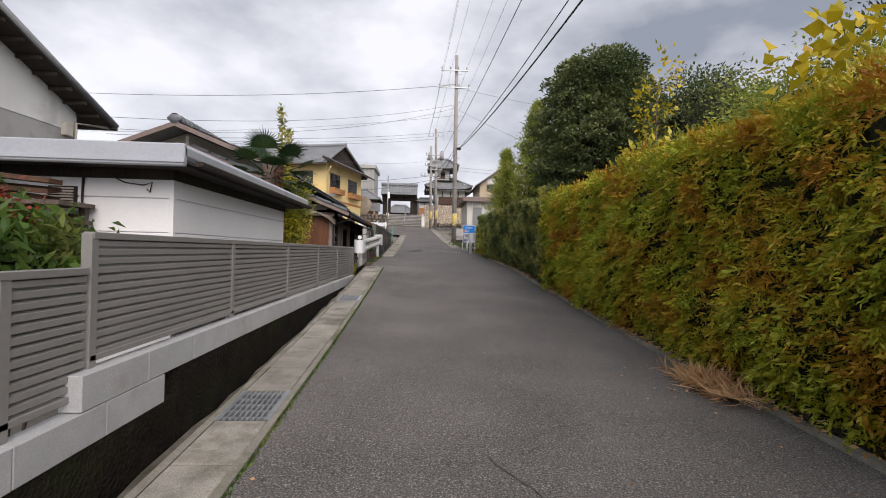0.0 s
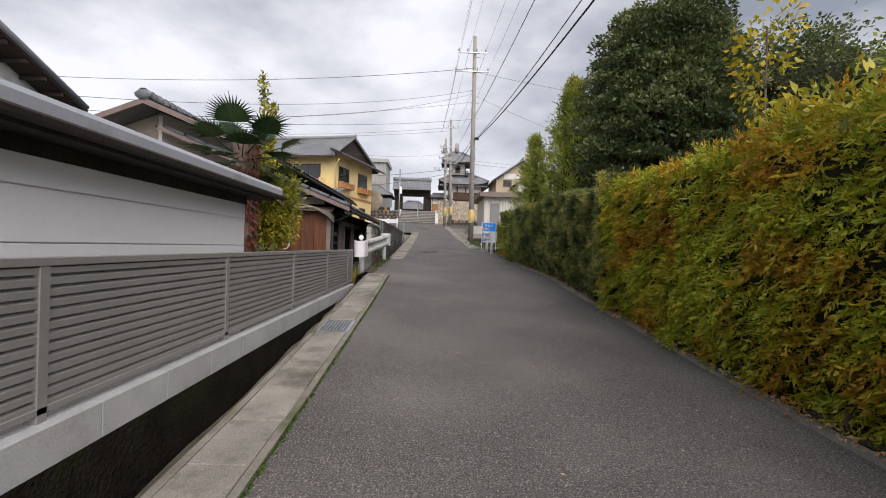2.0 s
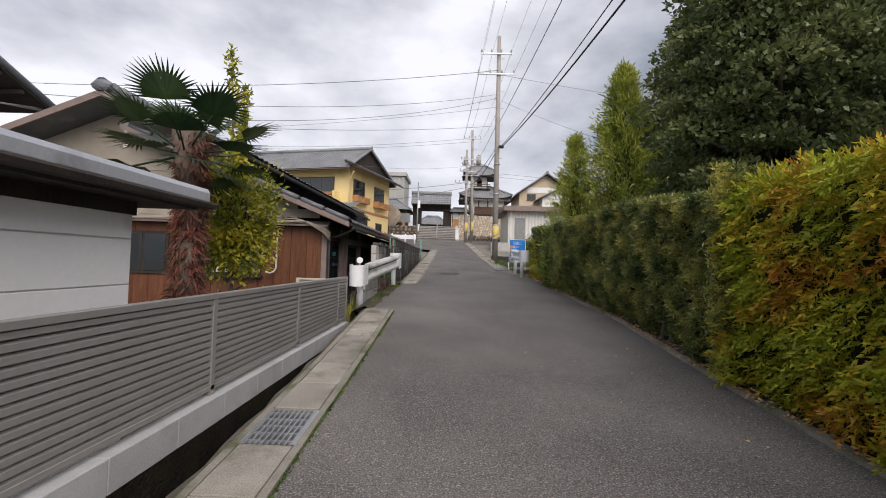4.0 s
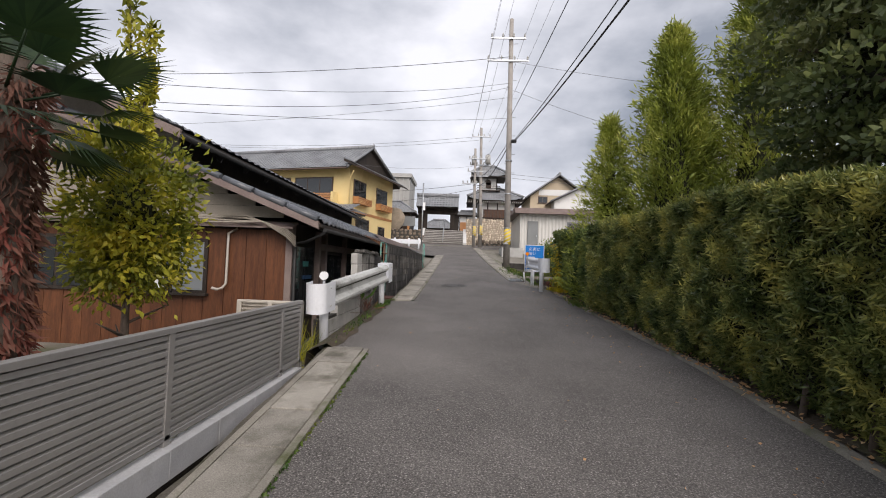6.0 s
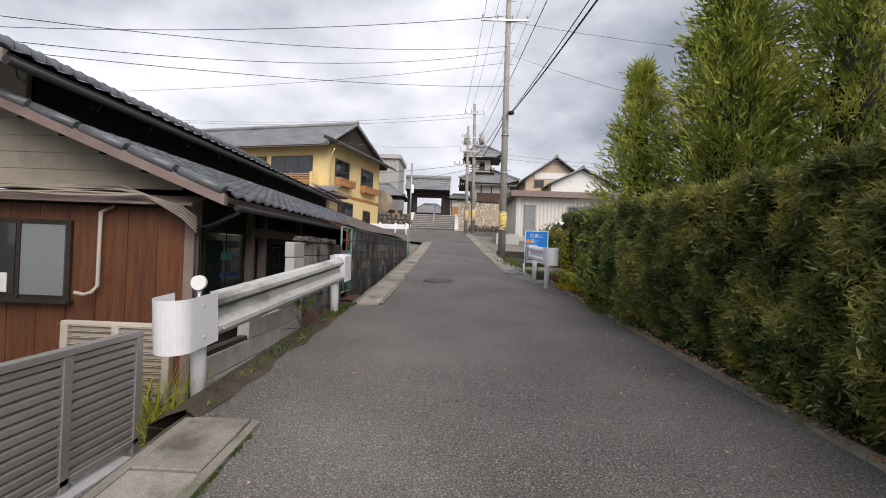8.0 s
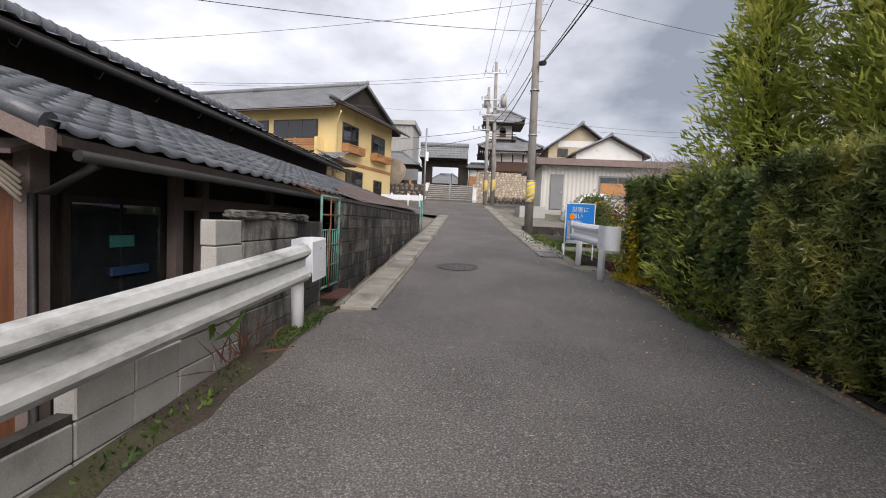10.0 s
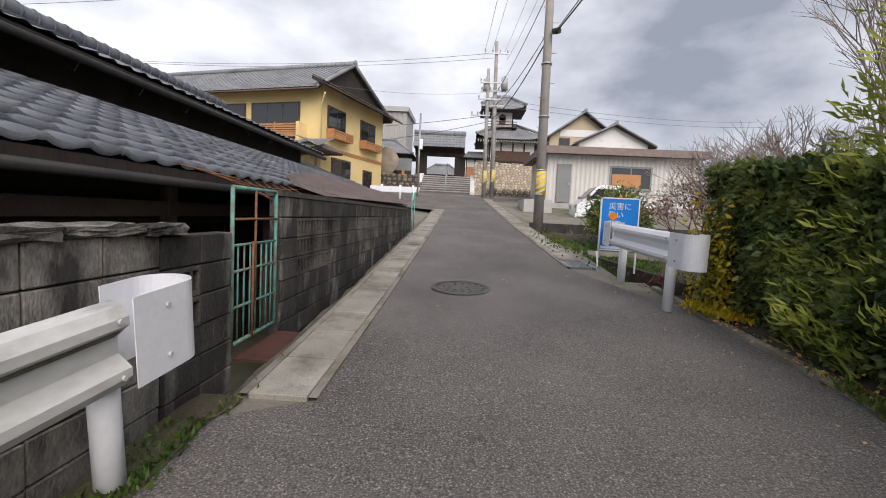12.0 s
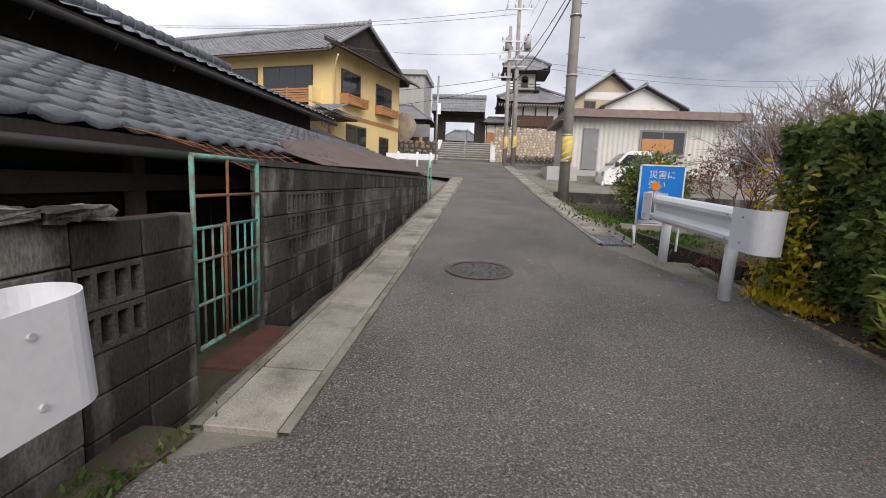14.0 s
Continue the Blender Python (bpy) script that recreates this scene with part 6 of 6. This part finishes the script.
for x in (-1.55,):
    bm = bmesh.new()
    for s in (0, 1.4, 2.8):
        tube(bm, (x, 46.1 + s, 3.9 + s * 0.48), (x, 46.1 + s, 4.85 + s * 0.48), 0.03, seg=8)
    tube(bm, (x, 46.0, 4.82), (x, 49.0, 6.24), 0.032, seg=8)
    tube(bm, (x, 46.0, 4.45), (x, 49.0, 5.87), 0.025, seg=8)
    part("handrail", bm, GALV, stairs)
pbox("landing", (-9, 14, 49.0, 70, 3.0, 5.24), STEPSTONE, stairs)
# ---- temple gate ----
tgate = thing("temple_gate", "dark timber temple gate with a heavy grey tile roof", "gate")
for x in (-3.6, -1.1):
    pbox("pillar", (x, x + 0.32, 50.6, 50.95, 5.24, 7.5), DARKWOOD, tgate)
    pbox("side_wall", (x - 0.55 if x < -2 else x + 0.32, x if x < -2 else x + 0.85, 50.7, 50.85, 5.24, 7.2), DARKWOOD, tgate)
pbox("lintel", (-4.2, -0.3, 50.55, 51, 6.95, 7.3), DARKWOOD, tgate)
pbox("upper_beam", (-4.2, -0.4, 50.4, 51.2, 7.3, 7.5), DARKWOOD, tgate)
pydata("roof_deck", [(-4.25, 49.6, 7.45), (-0.4, 49.6, 7.45), (-0.4, 50.8, 8.6), (-4.25, 50.8, 8.6), (-0.4, 52.0, 7.45), (-4.25, 52.0, 7.45)], [(0, 1, 2, 3), (3, 2, 4, 5), (0, 3, 5), (1, 4, 2), (0, 5, 4, 1)], DARKWOOD, tgate)
wave_roof("roof", (-4.3, 49.5, 7.5), (1, 0, 0), (0, 1.3, 1.15), 3.95, 1.74, TILE_FAR, tgate, 0.26, 0.3)
wave_roof("roof", (-4.3, 52.1, 7.5), (1, 0, 0), (0, -1.3, 1.15), 3.95, 1.74, TILE_FAR, tgate, 0.26, 0.3)
bm = bmesh.new()
ridge(bm, (-4.35, 50.8, 8.75), (-0.3, 50.8, 8.75), 0.2)
part("ridge", bm, TILE_FAR, tgate)
sw = thing("temple_fence_wall", "white and orange panelled wall beside the temple gate", "wall")
pbox("panel", (-0.2, 1.2, 50.7, 50.8, 5.24, 6.25), ORANGE_WOOD, sw, "orange lower panel")
pbox("panel", (-0.2, 1.2, 50.72, 50.8, 6.27, 6.8), PLASTER, sw, "white upper panel")
for x in (-0.22, 0.45, 1.15):
    pbox("post", (x, x + 0.08, 50.66, 50.84, 5.24, 6.85), DARKWOOD, sw)
hip_roof(sw, -0.4, 1.5, 50.2, 51.3, 6.85, 0.4, 0.3, TILE_FAR, ridge_r=0.08)
ins = thing("temple_hall", "dark tiled temple buildings seen through the gate", "temple")
pbox("wall", (-4.2, -1.2, 63, 66, 5.0, 6.6), SHUTTER, ins)
hip_roof(ins, -5, -0.6, 62, 67, 6.5, 1.2, 1.4, TILE_FAR)

# ---- bell turret ----
bt = thing("bell_turret", "two-tier white plaster temple turret with flared tile roofs", "temple")
pbox("wall", (1.5, 5.0, 50.0, 53.5, 6.2, 8.3), PLASTER, bt)
for x in (1.5, 2.35, 3.25, 4.1, 4.92):
    pbox("post", (x, x + 0.1, 49.95, 50.05, 6.2, 8.3), DARKWOOD, bt)
lt = pbox("lattice_window", (2.0, 4.6, 49.88, 49.98, 6.45, 7.45), SHUTTER, bt, "brown lattice window")
for i in range(20):
    pbox("bar", (2.05 + i * 0.13, 2.09 + i * 0.13, 49.82, 49.88, 6.45, 7.45), BROWN, lt)
rl = pbox("railing", (1.4, 5.0, 49.7, 49.76, 6.62, 6.68), DARKWOOD, bt)
for i in range(19):
    pbox("baluster", (1.42 + i * 0.19, 1.46 + i * 0.19, 49.71, 49.75, 6.2, 6.62), DARKWOOD, rl)
hip_roof(bt, 0.45, 5.6, 49.0, 54.5, 8.15, 1.5, 1.9, TILE_FAR, flare=0.35)
bm = bmesh.new()
for i in range(26):
    box(bm, 0.6 + i * 0.19, 0.66 + i * 0.19, 49.05, 49.9, 8.03, 8.11)
o = part("rafters", bm, PLASTER, bt)
o["kind"] = "stuff"
pbox("upper_wall", (1.65, 3.25, 50.9, 52.4, 9.2, 10.8), PLASTER, bt)
for x in (1.62, 3.2):
    pbox("upper_post", (x, x + 0.09, 50.85, 50.95, 9.2, 10.8), DARKWOOD, bt)
bm = bmesh.new()
tube(bm, (2.45, 50.82, 10.15), (2.45, 50.9, 10.15), 0.25, seg=20)
box(bm, 2.2, 2.7, 50.82, 50.9, 9.6, 10.15)
part("arched_window", bm, SHUTTER, bt)
for z in (9.55, 9.75):
    pbox("upper_rail", (1.35, 3.55, 50.55, 50.6, z, z + 0.05), DARKWOOD, bt)
pbox("upper_floor", (1.35, 3.55, 50.5, 52.7, 9.3, 9.38), DARKWOOD, bt)
hip_roof(bt, 0.75, 4.15, 49.9, 53.3, 10.55, 1.25, 1.1, TILE_FAR, flare=0.35)

# ---- garage, its lot and van ----
ga = thing("garage", "cream corrugated-metal garage with a flat brown roof edge", "garage")
v, f = [], []
N = 130
for i in range(N + 1):
    x = 4.0 + 7.5 * i / N
    y = 38.4 + (0.03 if i % 4 in (0, 1) else 0.0)
    v += [(x, y, 3.25), (x, y, 5.75)]
f = [(2 * i, 2 * i + 2, 2 * i + 3, 2 * i + 1) for i in range(N)]
pydata("corrugated_front", v, f, CREAM, ga)
pbox("wall", (4.0, 11.5, 38.44, 44, 3.2, 5.78), CREAM, ga)
pbox("roof", (3.55, 11.8, 37.9, 44.3, 5.75, 5.88), SHUTTER, ga)
pbox("roof_edge", (3.5, 11.85, 37.82, 37.9, 5.72, 6.08), VERGE, ga, "brown-grey roof fascia")
pbox("roof_edge", (3.48, 3.56, 37.82, 44.3, 5.72, 6.02), VERGE, ga)
do = pbox("door", (4.5, 5.2, 38.33, 38.41, 3.3, 5.25), GREYDOOR, ga, "grey steel door", bevel=0.01)
pbox("handle", (5.08, 5.13, 38.28, 38.33, 4.2, 4.32), GALV, do)
w = framed_window(ga, "y", 7.2, 9.2, 4.15, 5.2, GREYDOOR, 2, off=38.4, label="aluminium window with an orange blind")
pbox("blind", (7.25, 8.7, 38.33, 38.348, 4.18, 4.85), ORANGE_WOOD, w, "orange blind")
pbox("plinth", (3.9, 11.6, 38.3, 44, 1.8, 3.26), GREYWALL, ga, "grey concrete plinth")
lw = thing("wall_lot", "low grey concrete retaining wall of the parking lot", "wall", kind="structure")
pbox("wall", (2.6, 3.9, 36.0, 38.3, 2.0, 3.3), GREYWALL, lw)
pbox("wall", (2.1, 9.0, 30.1, 30.3, 1.5, 2.25), BLOCK_DARK, lw, "dark stained low wall")
pbox("slab", (2.7, 12, 30.3, 38.3, 1.9, 2.22), CONCRETE, lw)


def wheel(parent, x, y, z, r=0.27):
    bm = bmesh.new()
    tube(bm, (x - 0.08, y, z), (x + 0.08, y, z), r, seg=24)
    t = part("wheel", bm, BLACKP, parent, "black tyre")
    bm = bmesh.new()
    tube(bm, (x - 0.09, y, z), (x + 0.09, y, z), r * 0.6, seg=16)
    part("rim", bm, GALV, t)


van = thing("van", "small white kei truck parked beside the garage", "car", at=(6.35, 35.5, 2.22), rz=-90)
# local: length along y (front at -y), width along x
bm = bmesh.new()
prof = [(-1.55, 0.35), (-1.62, 0.55), (-1.60, 0.85), (-1.28, 1.15), (-0.78, 1.68), (-0.55, 1.76), (0.25, 1.76), (0.32, 1.1), (1.6, 1.08), (1.62, 0.35)]
a = [bm.verts.new((-0.70, y, z)) for y, z in prof]
b = [bm.verts.new((0.70, y, z)) for y, z in prof]
bm.faces.new(a)
bm.faces.new(b[::-1])
for i in range(len(prof)):
    j = (i + 1) % len(prof)
    bm.faces.new((a[i], b[i], b[j], a[j]))
part("body", bm, CARWHITE, van, bevel=0.03)
for sx in (-1, 1):
    bm = bmesh.new()
    x = sx * 0.712
    bm.faces.new([bm.verts.new((x, y, z)) for y, z in ((-1.12, 1.15), (-0.74, 1.6), (0.15, 1.6), (0.15, 1.12))])
    part("side_window", bm, GLASS, van)
    pbox("mirror", (sx * 0.72, sx * 0.86, -1.2, -1.1, 1.1, 1.3), BLACKP, van)
    for y in (-1.0, 1.05):
        wheel(van, sx * 0.62, y, 0.27)
bm = bmesh.new()
bm.faces.new([bm.verts.new(c) for c in ((-0.6, -1.265, 1.2), (0.6, -1.265, 1.2), (0.56, -0.815, 1.67), (-0.56, -0.815, 1.67))])
part("windscreen", bm, GLASS, van)
for sx in (-1, 1):
    pbox("headlight", (sx * 0.4, sx * 0.62, -1.64, -1.59, 0.72, 0.9), FROST, van)
pbox("bumper", (-0.68, 0.68, -1.66, -1.58, 0.32, 0.5), CARWHITE, van)

# ---- houses on the hill ----
r1 = gable_house("hill_house", "two-storey house with tan walls and grey gable roof", (14.6, 62, 0), 90, 8, 6.6, 4.0, 10.9, 2.4, 3.3, 0.7, TAN, TILE_FAR)
pbox("gable_panel", (0.02, 0.05, 1.0, 5.6, 10.9, 11.6), PLASTER, r1)
r1.matrix_world = pose(8.1, 62, 0, 0, 0, -90)
r2 = gable_house("hill_house", "lower house with white gable and grey tile roof", (10.6, 60, 0), -90, 8, 6.6, 4.0, 10.1, 1.7, 3.3, 0.6, PLASTER, TILE_FAR)
framed_window(r1, "x", 1.0, 2.0, 10.0, 10.7)
hl = thing("far_hill", "low wooded hill beyond the village", "hill", kind="structure")
v, f = [], []
for i in range(60):
    a = math.radians(-75 + 150 * i / 59)
    for j, (d, hh) in enumerate(((300, 4), (380, 24), (460, 6))):
        v.append((d * math.sin(a), d * math.cos(a), hh * (0.75 + 0.35 * math.sin(i * 0.7) + 0.2 * math.sin(i * 1.9))))
for i in range(59):
    for j in range(2):
        f.append((i * 3 + j, i * 3 + j + 1, i * 3 + j + 4, i * 3 + j + 3))
pydata("slope", v, f, HILL, hl, smooth=True)

# ---- garden right of the lane ----
cit = tree("citrus_bush", "round citrus bush with orange fruit beside the sign", (4.15, 27.5, 1.6), 1.1, (4.15, 27.5, 2.5), (0.74, 0.74, 0.72), 120, 80, (0.13, 0.13, 0.13), (0.09, 0.045), L_CAM, 51, 0.05, cat="bush", core=0.7)
rr = np.random.default_rng(52)
for i in range(9):
    d = rr.normal(0, 1, 3)
    d /= np.linalg.norm(d)
    bm = bmesh.new()
    bmesh.ops.create_icosphere(bm, subdivisions=1, radius=0.045, matrix=Matrix.Translation((4.15 + d[0] * 0.74, 27.5 - abs(d[1]) * 0.74, 2.5 + d[2] * 0.65)))
    part("fruit", bm, FRUIT, cit)


def bare_tree(name, label, base, h, spread, depth, seed, material, r0=0.05, leaf=None, droop=0.0):
    t = thing(name, label, "tree")
    r = random.Random(seed)
    bm = bmesh.new()
    tips = []

    def grow(p, d, ln, rad, k):
        q = p + d * ln
        tube(bm, p, q, rad, rad * 0.66, 5, caps=False)
        if k == 0:
            tips.append(q)
            return
        for _ in range(3):
            e = (d + Vector((r.uniform(-1, 1), r.uniform(-1, 1), r.uniform(-0.5, 0.7) - droop)) * spread).normalized()
            grow(p + d * ln * r.uniform(0.55, 1.0), e, ln * r.uniform(0.62, 0.85), rad * 0.6, k - 1)

    for i in range(3):
        grow(Vector(base), Vector((r.uniform(-0.5, 0.5), r.uniform(-0.5, 0.5), 1)).normalized(), h * 0.36, r0, depth)
    part("branch_network", bm, material, t)["kind"] = "stuff"
    if leaf:
        p = np.array([tuple(q) for q in tips])
        p = np.repeat(p, 3, 0) + rr.normal(0, 0.08, (len(p) * 3, 3))
        leaves("leaf", p, rr.normal(0, 1, p.shape), 0.07, 0.02, leaf, t, rr)
    return t


bare_tree("bare_tree", "bare grey pruned fruit tree in the garden", (7.5, 25.5, 1.6), 3.7, 0.75, 5, 61, BARE, 0.06)
bare_tree("bare_tree", "leafless grey tree beyond the camellia", (7.2, 23.4, 1.5), 6.0, 0.6, 5, 62, BARE, 0.07)
bare_tree("bare_bush", "twiggy brown-red leafless bush", (5.0, 24.8, 1.5), 2.1, 0.8, 5, 63, mat("red_twig", (0.13, 0.055, 0.045), (0.24, 0.11, 0.09), scale=8, rough=0.9), 0.025, L_BROWN)
bare_tree("bare_bush", "twiggy brown bush with thin branches", (6.0, 24.6, 1.5), 2.9, 0.85, 5, 64, mat("brown_twig", (0.14, 0.09, 0.07), (0.25, 0.17, 0.13), scale=8, rough=0.9), 0.025, L_BROWN)
bare_tree("bare_tree", "spreading leafless plum tree with grey-brown twigs", (5.7, 24.2, 1.5), 3.1, 0.9, 5, 66, BARE, 0.05)
tree("evergreen_bush", "dark evergreen bush at the garden edge", (3.9, 26.0, 1.5), 0.9, (3.9, 26.0, 2.0), (0.5, 0.5, 0.5), 60, 60, (0.1, 0.1, 0.1), (0.07, 0.035), L_CAM, 65, 0.03, cat="bush", core=0.6)
v, f = [], []
for i in range(21):
    y = 22.6 + 0.36 * i
    for k in range(16):
        x = right_x(y) + 0.62 + 0.45 * k
        v.append((x, y, terrain(x + 0.3, y) + 0.05 + random.uniform(-0.03, 0.03)))
for i in range(20):
    for k in range(15):
        f.append((i * 16 + k, i * 16 + k + 1, i * 16 + k + 17, i * 16 + k + 16))
tagged(pydata("garden_bed", v, f, SOIL, smooth=True), "dark soil garden bed below the parking lot", "garden bed", kind="structure")
weeds("low green ground cover on the garden bed", 3.0, 25.2, 0.5, 1.1, 4200, 0.07, L_GRASS, 0.06, 0.035)
weeds("dry brown stalks behind the guardrail", 3.1, 20.9, 0.28, 0.5, 900, 0.22, L_BROWN, 0.05, 0.012)
rb = thing("garden_border", "dark timber border of the garden bed", "border")
pbox("plank", (2.75, 2.85, 20.6, 24.5, 1.25, 1.62), DARKWOOD, rb)
pbox("plank", (2.2, 5.5, 24.9, 25.0, 1.4, 1.72), CONCRETE, rb)


# ---- utility poles and wires ----
def insulator(parent, x, y, z):
    bm = bmesh.new()
    tube(bm, (x, y, z), (x, y, z + 0.1), 0.035, 0.05, 8)
    tube(bm, (x, y, z + 0.1), (x, y, z + 0.2), 0.05, 0.025, 8)
    part("insulator", bm, GREYWALL, parent)


def pole(label, x, y, z0, ztop, arms, rad=0.16, lean=0.0):
    p = thing("utility_pole", label, "pole")
    bm = bmesh.new()
    tube(bm, (x, y, z0 - 0.3), (x + lean, y, ztop), rad, rad * 0.62, 20)
    part("shaft", bm, POLE, p)
    for z, a0, a1 in arms:
        xx = x + lean * (z - z0) / (ztop - z0)
        pbox("crossarm", (xx + a0, xx + a1, y - 0.17, y - 0.10, z, z + 0.08), GALV, p)
        k = 4
        for i in range(k):
            insulator(p, xx + a0 + 0.06 + (a1 - a0 - 0.12) * i / (k - 1), y - 0.135, z + 0.08)
    bm = bmesh.new()
    for i, z in enumerate(np.arange(z0 + 2.2, ztop - 0.5, 0.45)):
        s = 1 if i % 2 else -1
        bm = bmesh.new()
        tube(bm, (x, y, z), (x + s * rad * 1.5, y - 0.05, z), 0.012, seg=5)
        part("step_bolt", bm, GALV, p)
    for z in (z0 + 1.0, z0 + 1.75, z0 + 3.4, z0 + 5.0):
        bm = bmesh.new()
        tube(bm, (x + lean * (z - z0) / (ztop - z0), y, z), (x + lean * (z - z0) / (ztop - z0), y, z + 0.05), rad * 1.04, seg=20)
        part("band", bm, GALV, p)
    # striped guard sleeve
    bm = bmesh.new()
    tube(bm, (x, y, z0 + 1.0), (x, y, z0 + 1.75), rad * 1.03, seg=20)
    sl = part("guard_sleeve", bm, YELLOW, p, "yellow sleeve with pale stripes")
    bm = bmesh.new()
    for k in range(5):
        for i in range(12):
            a = -math.pi + math.pi * i / 12
            a2 = a + math.pi / 12
            zz = z0 + 0.98 + k * 0.17 + i * 0.02
            q = [bm.verts.new((x + rad * 1.05 * math.cos(b), y + rad * 1.05 * math.sin(b), min(max(h, z0 + 1.0), z0 + 1.75))) for b, h in ((a, zz), (a2, zz + 0.02), (a2, zz + 0.08), (a, zz + 0.06))]
            if (q[0].co - q[3].co).length > 0.01:
                bm.faces.new(q)
    part("stripe_wrap", bm, PVC, sl)["kind"] = "stuff"
    return p


p1 = pole("tall concrete utility pole with crossarms and striped guard", 2.22, 29.2, 2.12, 14.1, ((13.05, -1.0, 0.7), (11.95, -1.15, 0.85)), lean=-0.1)
p2 = pole("concrete utility pole with transformers below the stairs", 1.55, 44.0, 3.6, 13.3, ((12.5, -0.75, 0.75), (10.2, -0.9, 0.8), (9.3, -0.8, 0.6)), lean=-0.2)
p3 = pole("shorter concrete utility pole beside another", 1.02, 43.6, 3.5, 11.5, ((10.6, -0.5, 0.9), (9.6, -0.6, 0.9), (8.6, -1.0, 0.2)), 0.14, lean=-0.1)
for x, z in ((0.85, 10.2), (1.95, 10.3)):
    bm = bmesh.new()
    tube(bm, (x, 43.7, z), (x, 43.7, z + 0.7), 0.2, seg=14)
    tr = part("transformer", bm, GREYWALL, p2, "grey transformer can")
    bm = bmesh.new()
    tube(bm, (x, 43.7, z + 0.7), (x, 43.7, z + 0.8), 0.06, seg=8)
    part("bushing", bm, BLACKP, tr)
bm = bmesh.new()
tube(bm, (2.3, 29.0, 8.05), (2.42, 28.8, 8.0), 0.09, seg=10)
part("cable_closure", bm, BLACKP, p1)
lp = thing("street_pole", "thin grey steel pole with a small sign beside the stairs", "pole")
bm = bmesh.new()
tube(bm, (-3.0, 42.0, 3.3), (-3.0, 42.0, 8.3), 0.055, seg=10)
part("shaft", bm, GALV, lp)
pbox("sign_plate", (-2.97, -2.8, 41.9, 41.95, 6.2, 6.8), SIGNWHITE, lp)


def wire(a, b, sag, r=0.01, material=CABLE, label="black overhead power cable"):
    cu = bpy.data.curves.new("overhead_wire", "CURVE")
    cu.dimensions = "3D"
    cu.bevel_depth = r
    cu.bevel_resolution = 1
    sp = cu.splines.new("POLY")
    k = 28
    sp.points.add(k)
    a, b = Vector(a), Vector(b)
    for i in range(k + 1):
        t = i / k
        p = a.lerp(b, t)
        sp.points[i].co = (p.x, p.y, p.z - 4 * sag * t * (1 - t), 1)
    cu.materials.append(material)
    o = new("overhead_wire", cu)
    tagged(o, label, "wire", "overhead wires")


BACK = -12.0
wire((2.35, 29.0, 8.0), (3.75, BACK, 6.6), 0.9, 0.022)
wire((2.38, 29.0, 8.1), (3.65, BACK, 7.2), 0.9, 0.014)
wire((2.2, 29.1, 9.3), (3.3, BACK, 8.6), 0.6, 0.013)
for dx, z in ((-0.95, 13.3), (-0.4, 13.3), (0.6, 13.3), (-1.1, 12.2), (0.8, 12.2)):
    wire((2.2 + dx, 29.1, z), (3.0 + dx, BACK, z - 0.6), 0.8, 0.006, WIRE, "thin grey overhead wire")
    wire((2.2 + dx, 29.1, z), (1.4 + dx * 0.8, 44, min(z, 12.7)), 0.3, 0.008, WIRE, "thin grey overhead wire")
wire((2.2, 29.2, 8.0), (1.3, 44, 8.6), 0.4, 0.022)
wire((2.2, 29.2, 8.2), (1.0, 43.6, 9.0), 0.4, 0.015)
wire((2.15, 29.1, 9.4), (1.2, 44, 9.8), 0.3, 0.013)
for z, zz, sg_ in ((10.9, 5.9, 0.5), (10.7, 5.5, 0.7), (9.2, 5.3, 0.3)):
    wire((2.1, 29.1, z), (-11.1, 16.6, zz), sg_, 0.008, CABLE, "thin dark service wire to the white house")
wire((2.1, 29.1, 12.2), (-30, 24, 9.5), 0.9, 0.012, CABLE)
wire((2.1, 29.1, 10.2), (-30, 30, 8.6), 0.7, 0.008, WIRE, "thin grey overhead wire")
wire((1.2, 44, 12.6), (-22, 44, 11.4), 0.4, 0.012, WIRE, "thin grey overhead wire")
wire((1.2, 44, 12.3), (-22, 43, 11.0), 0.4, 0.012, WIRE, "thin grey overhead wire")
wire((1.1, 43.6, 8.7), (-14, 50, 8.6), 0.3, 0.015, CABLE)
wire((1.1, 43.6, 8.3), (-14, 52, 7.6), 0.4, 0.015, CABLE)
wire((1.1, 44, 10.2), (-8, 39, 9.0), 0.3, 0.008, WIRE, "thin grey overhead wire")
wire((2.3, 29.2, 10.6), (9, 22, 5.6), 0.2, 0.008, WIRE, "thin grey guy wire")
wire((2.3, 29.2, 12.0), (22, 24, 8.2), 0.5, 0.008, WIRE, "thin grey overhead wire")
wire((1.6, 44, 9.8), (30, 60, 12.8), 0.6, 0.012, WIRE, "thin grey overhead wire")
wire((1.6, 44, 9.5), (30, 60, 12.3), 0.6, 0.012, WIRE, "thin grey overhead wire")

# white barrier by the yellow house
wbx = thing("barrier", "white tubular crash barrier near the crossing", "barrier")
for i, (x, y) in enumerate(((-4.6, 39.0), (-3.6, 38.9), (-2.9, 38.8))):
    bm = bmesh.new()
    tube(bm, (x, y, ground_z(y) - 0.1), (x, y, ground_z(y) + 0.75), 0.06, seg=10)
    part("post", bm, WHITE_STEEL, wbx)
pbox("rail", (-5.2, -2.8, 38.85, 38.93, ground_z(39) + 0.35, ground_z(39) + 0.65), WHITE_STEEL, wbx)
lots = thing("green_net_post", "thin green net posts at the end of the block wall", "fence")
for y in (28.3, 29.0):
    bm = bmesh.new()
    tube(bm, (-1.7, y, 1.6), (-1.7, y, 3.0), 0.02, seg=8)
    part("post", bm, TEAL, lots)

# ---- roof tiles of the brown house ----
for m in near_tiles:
    shared("tile", tm, bh, m)
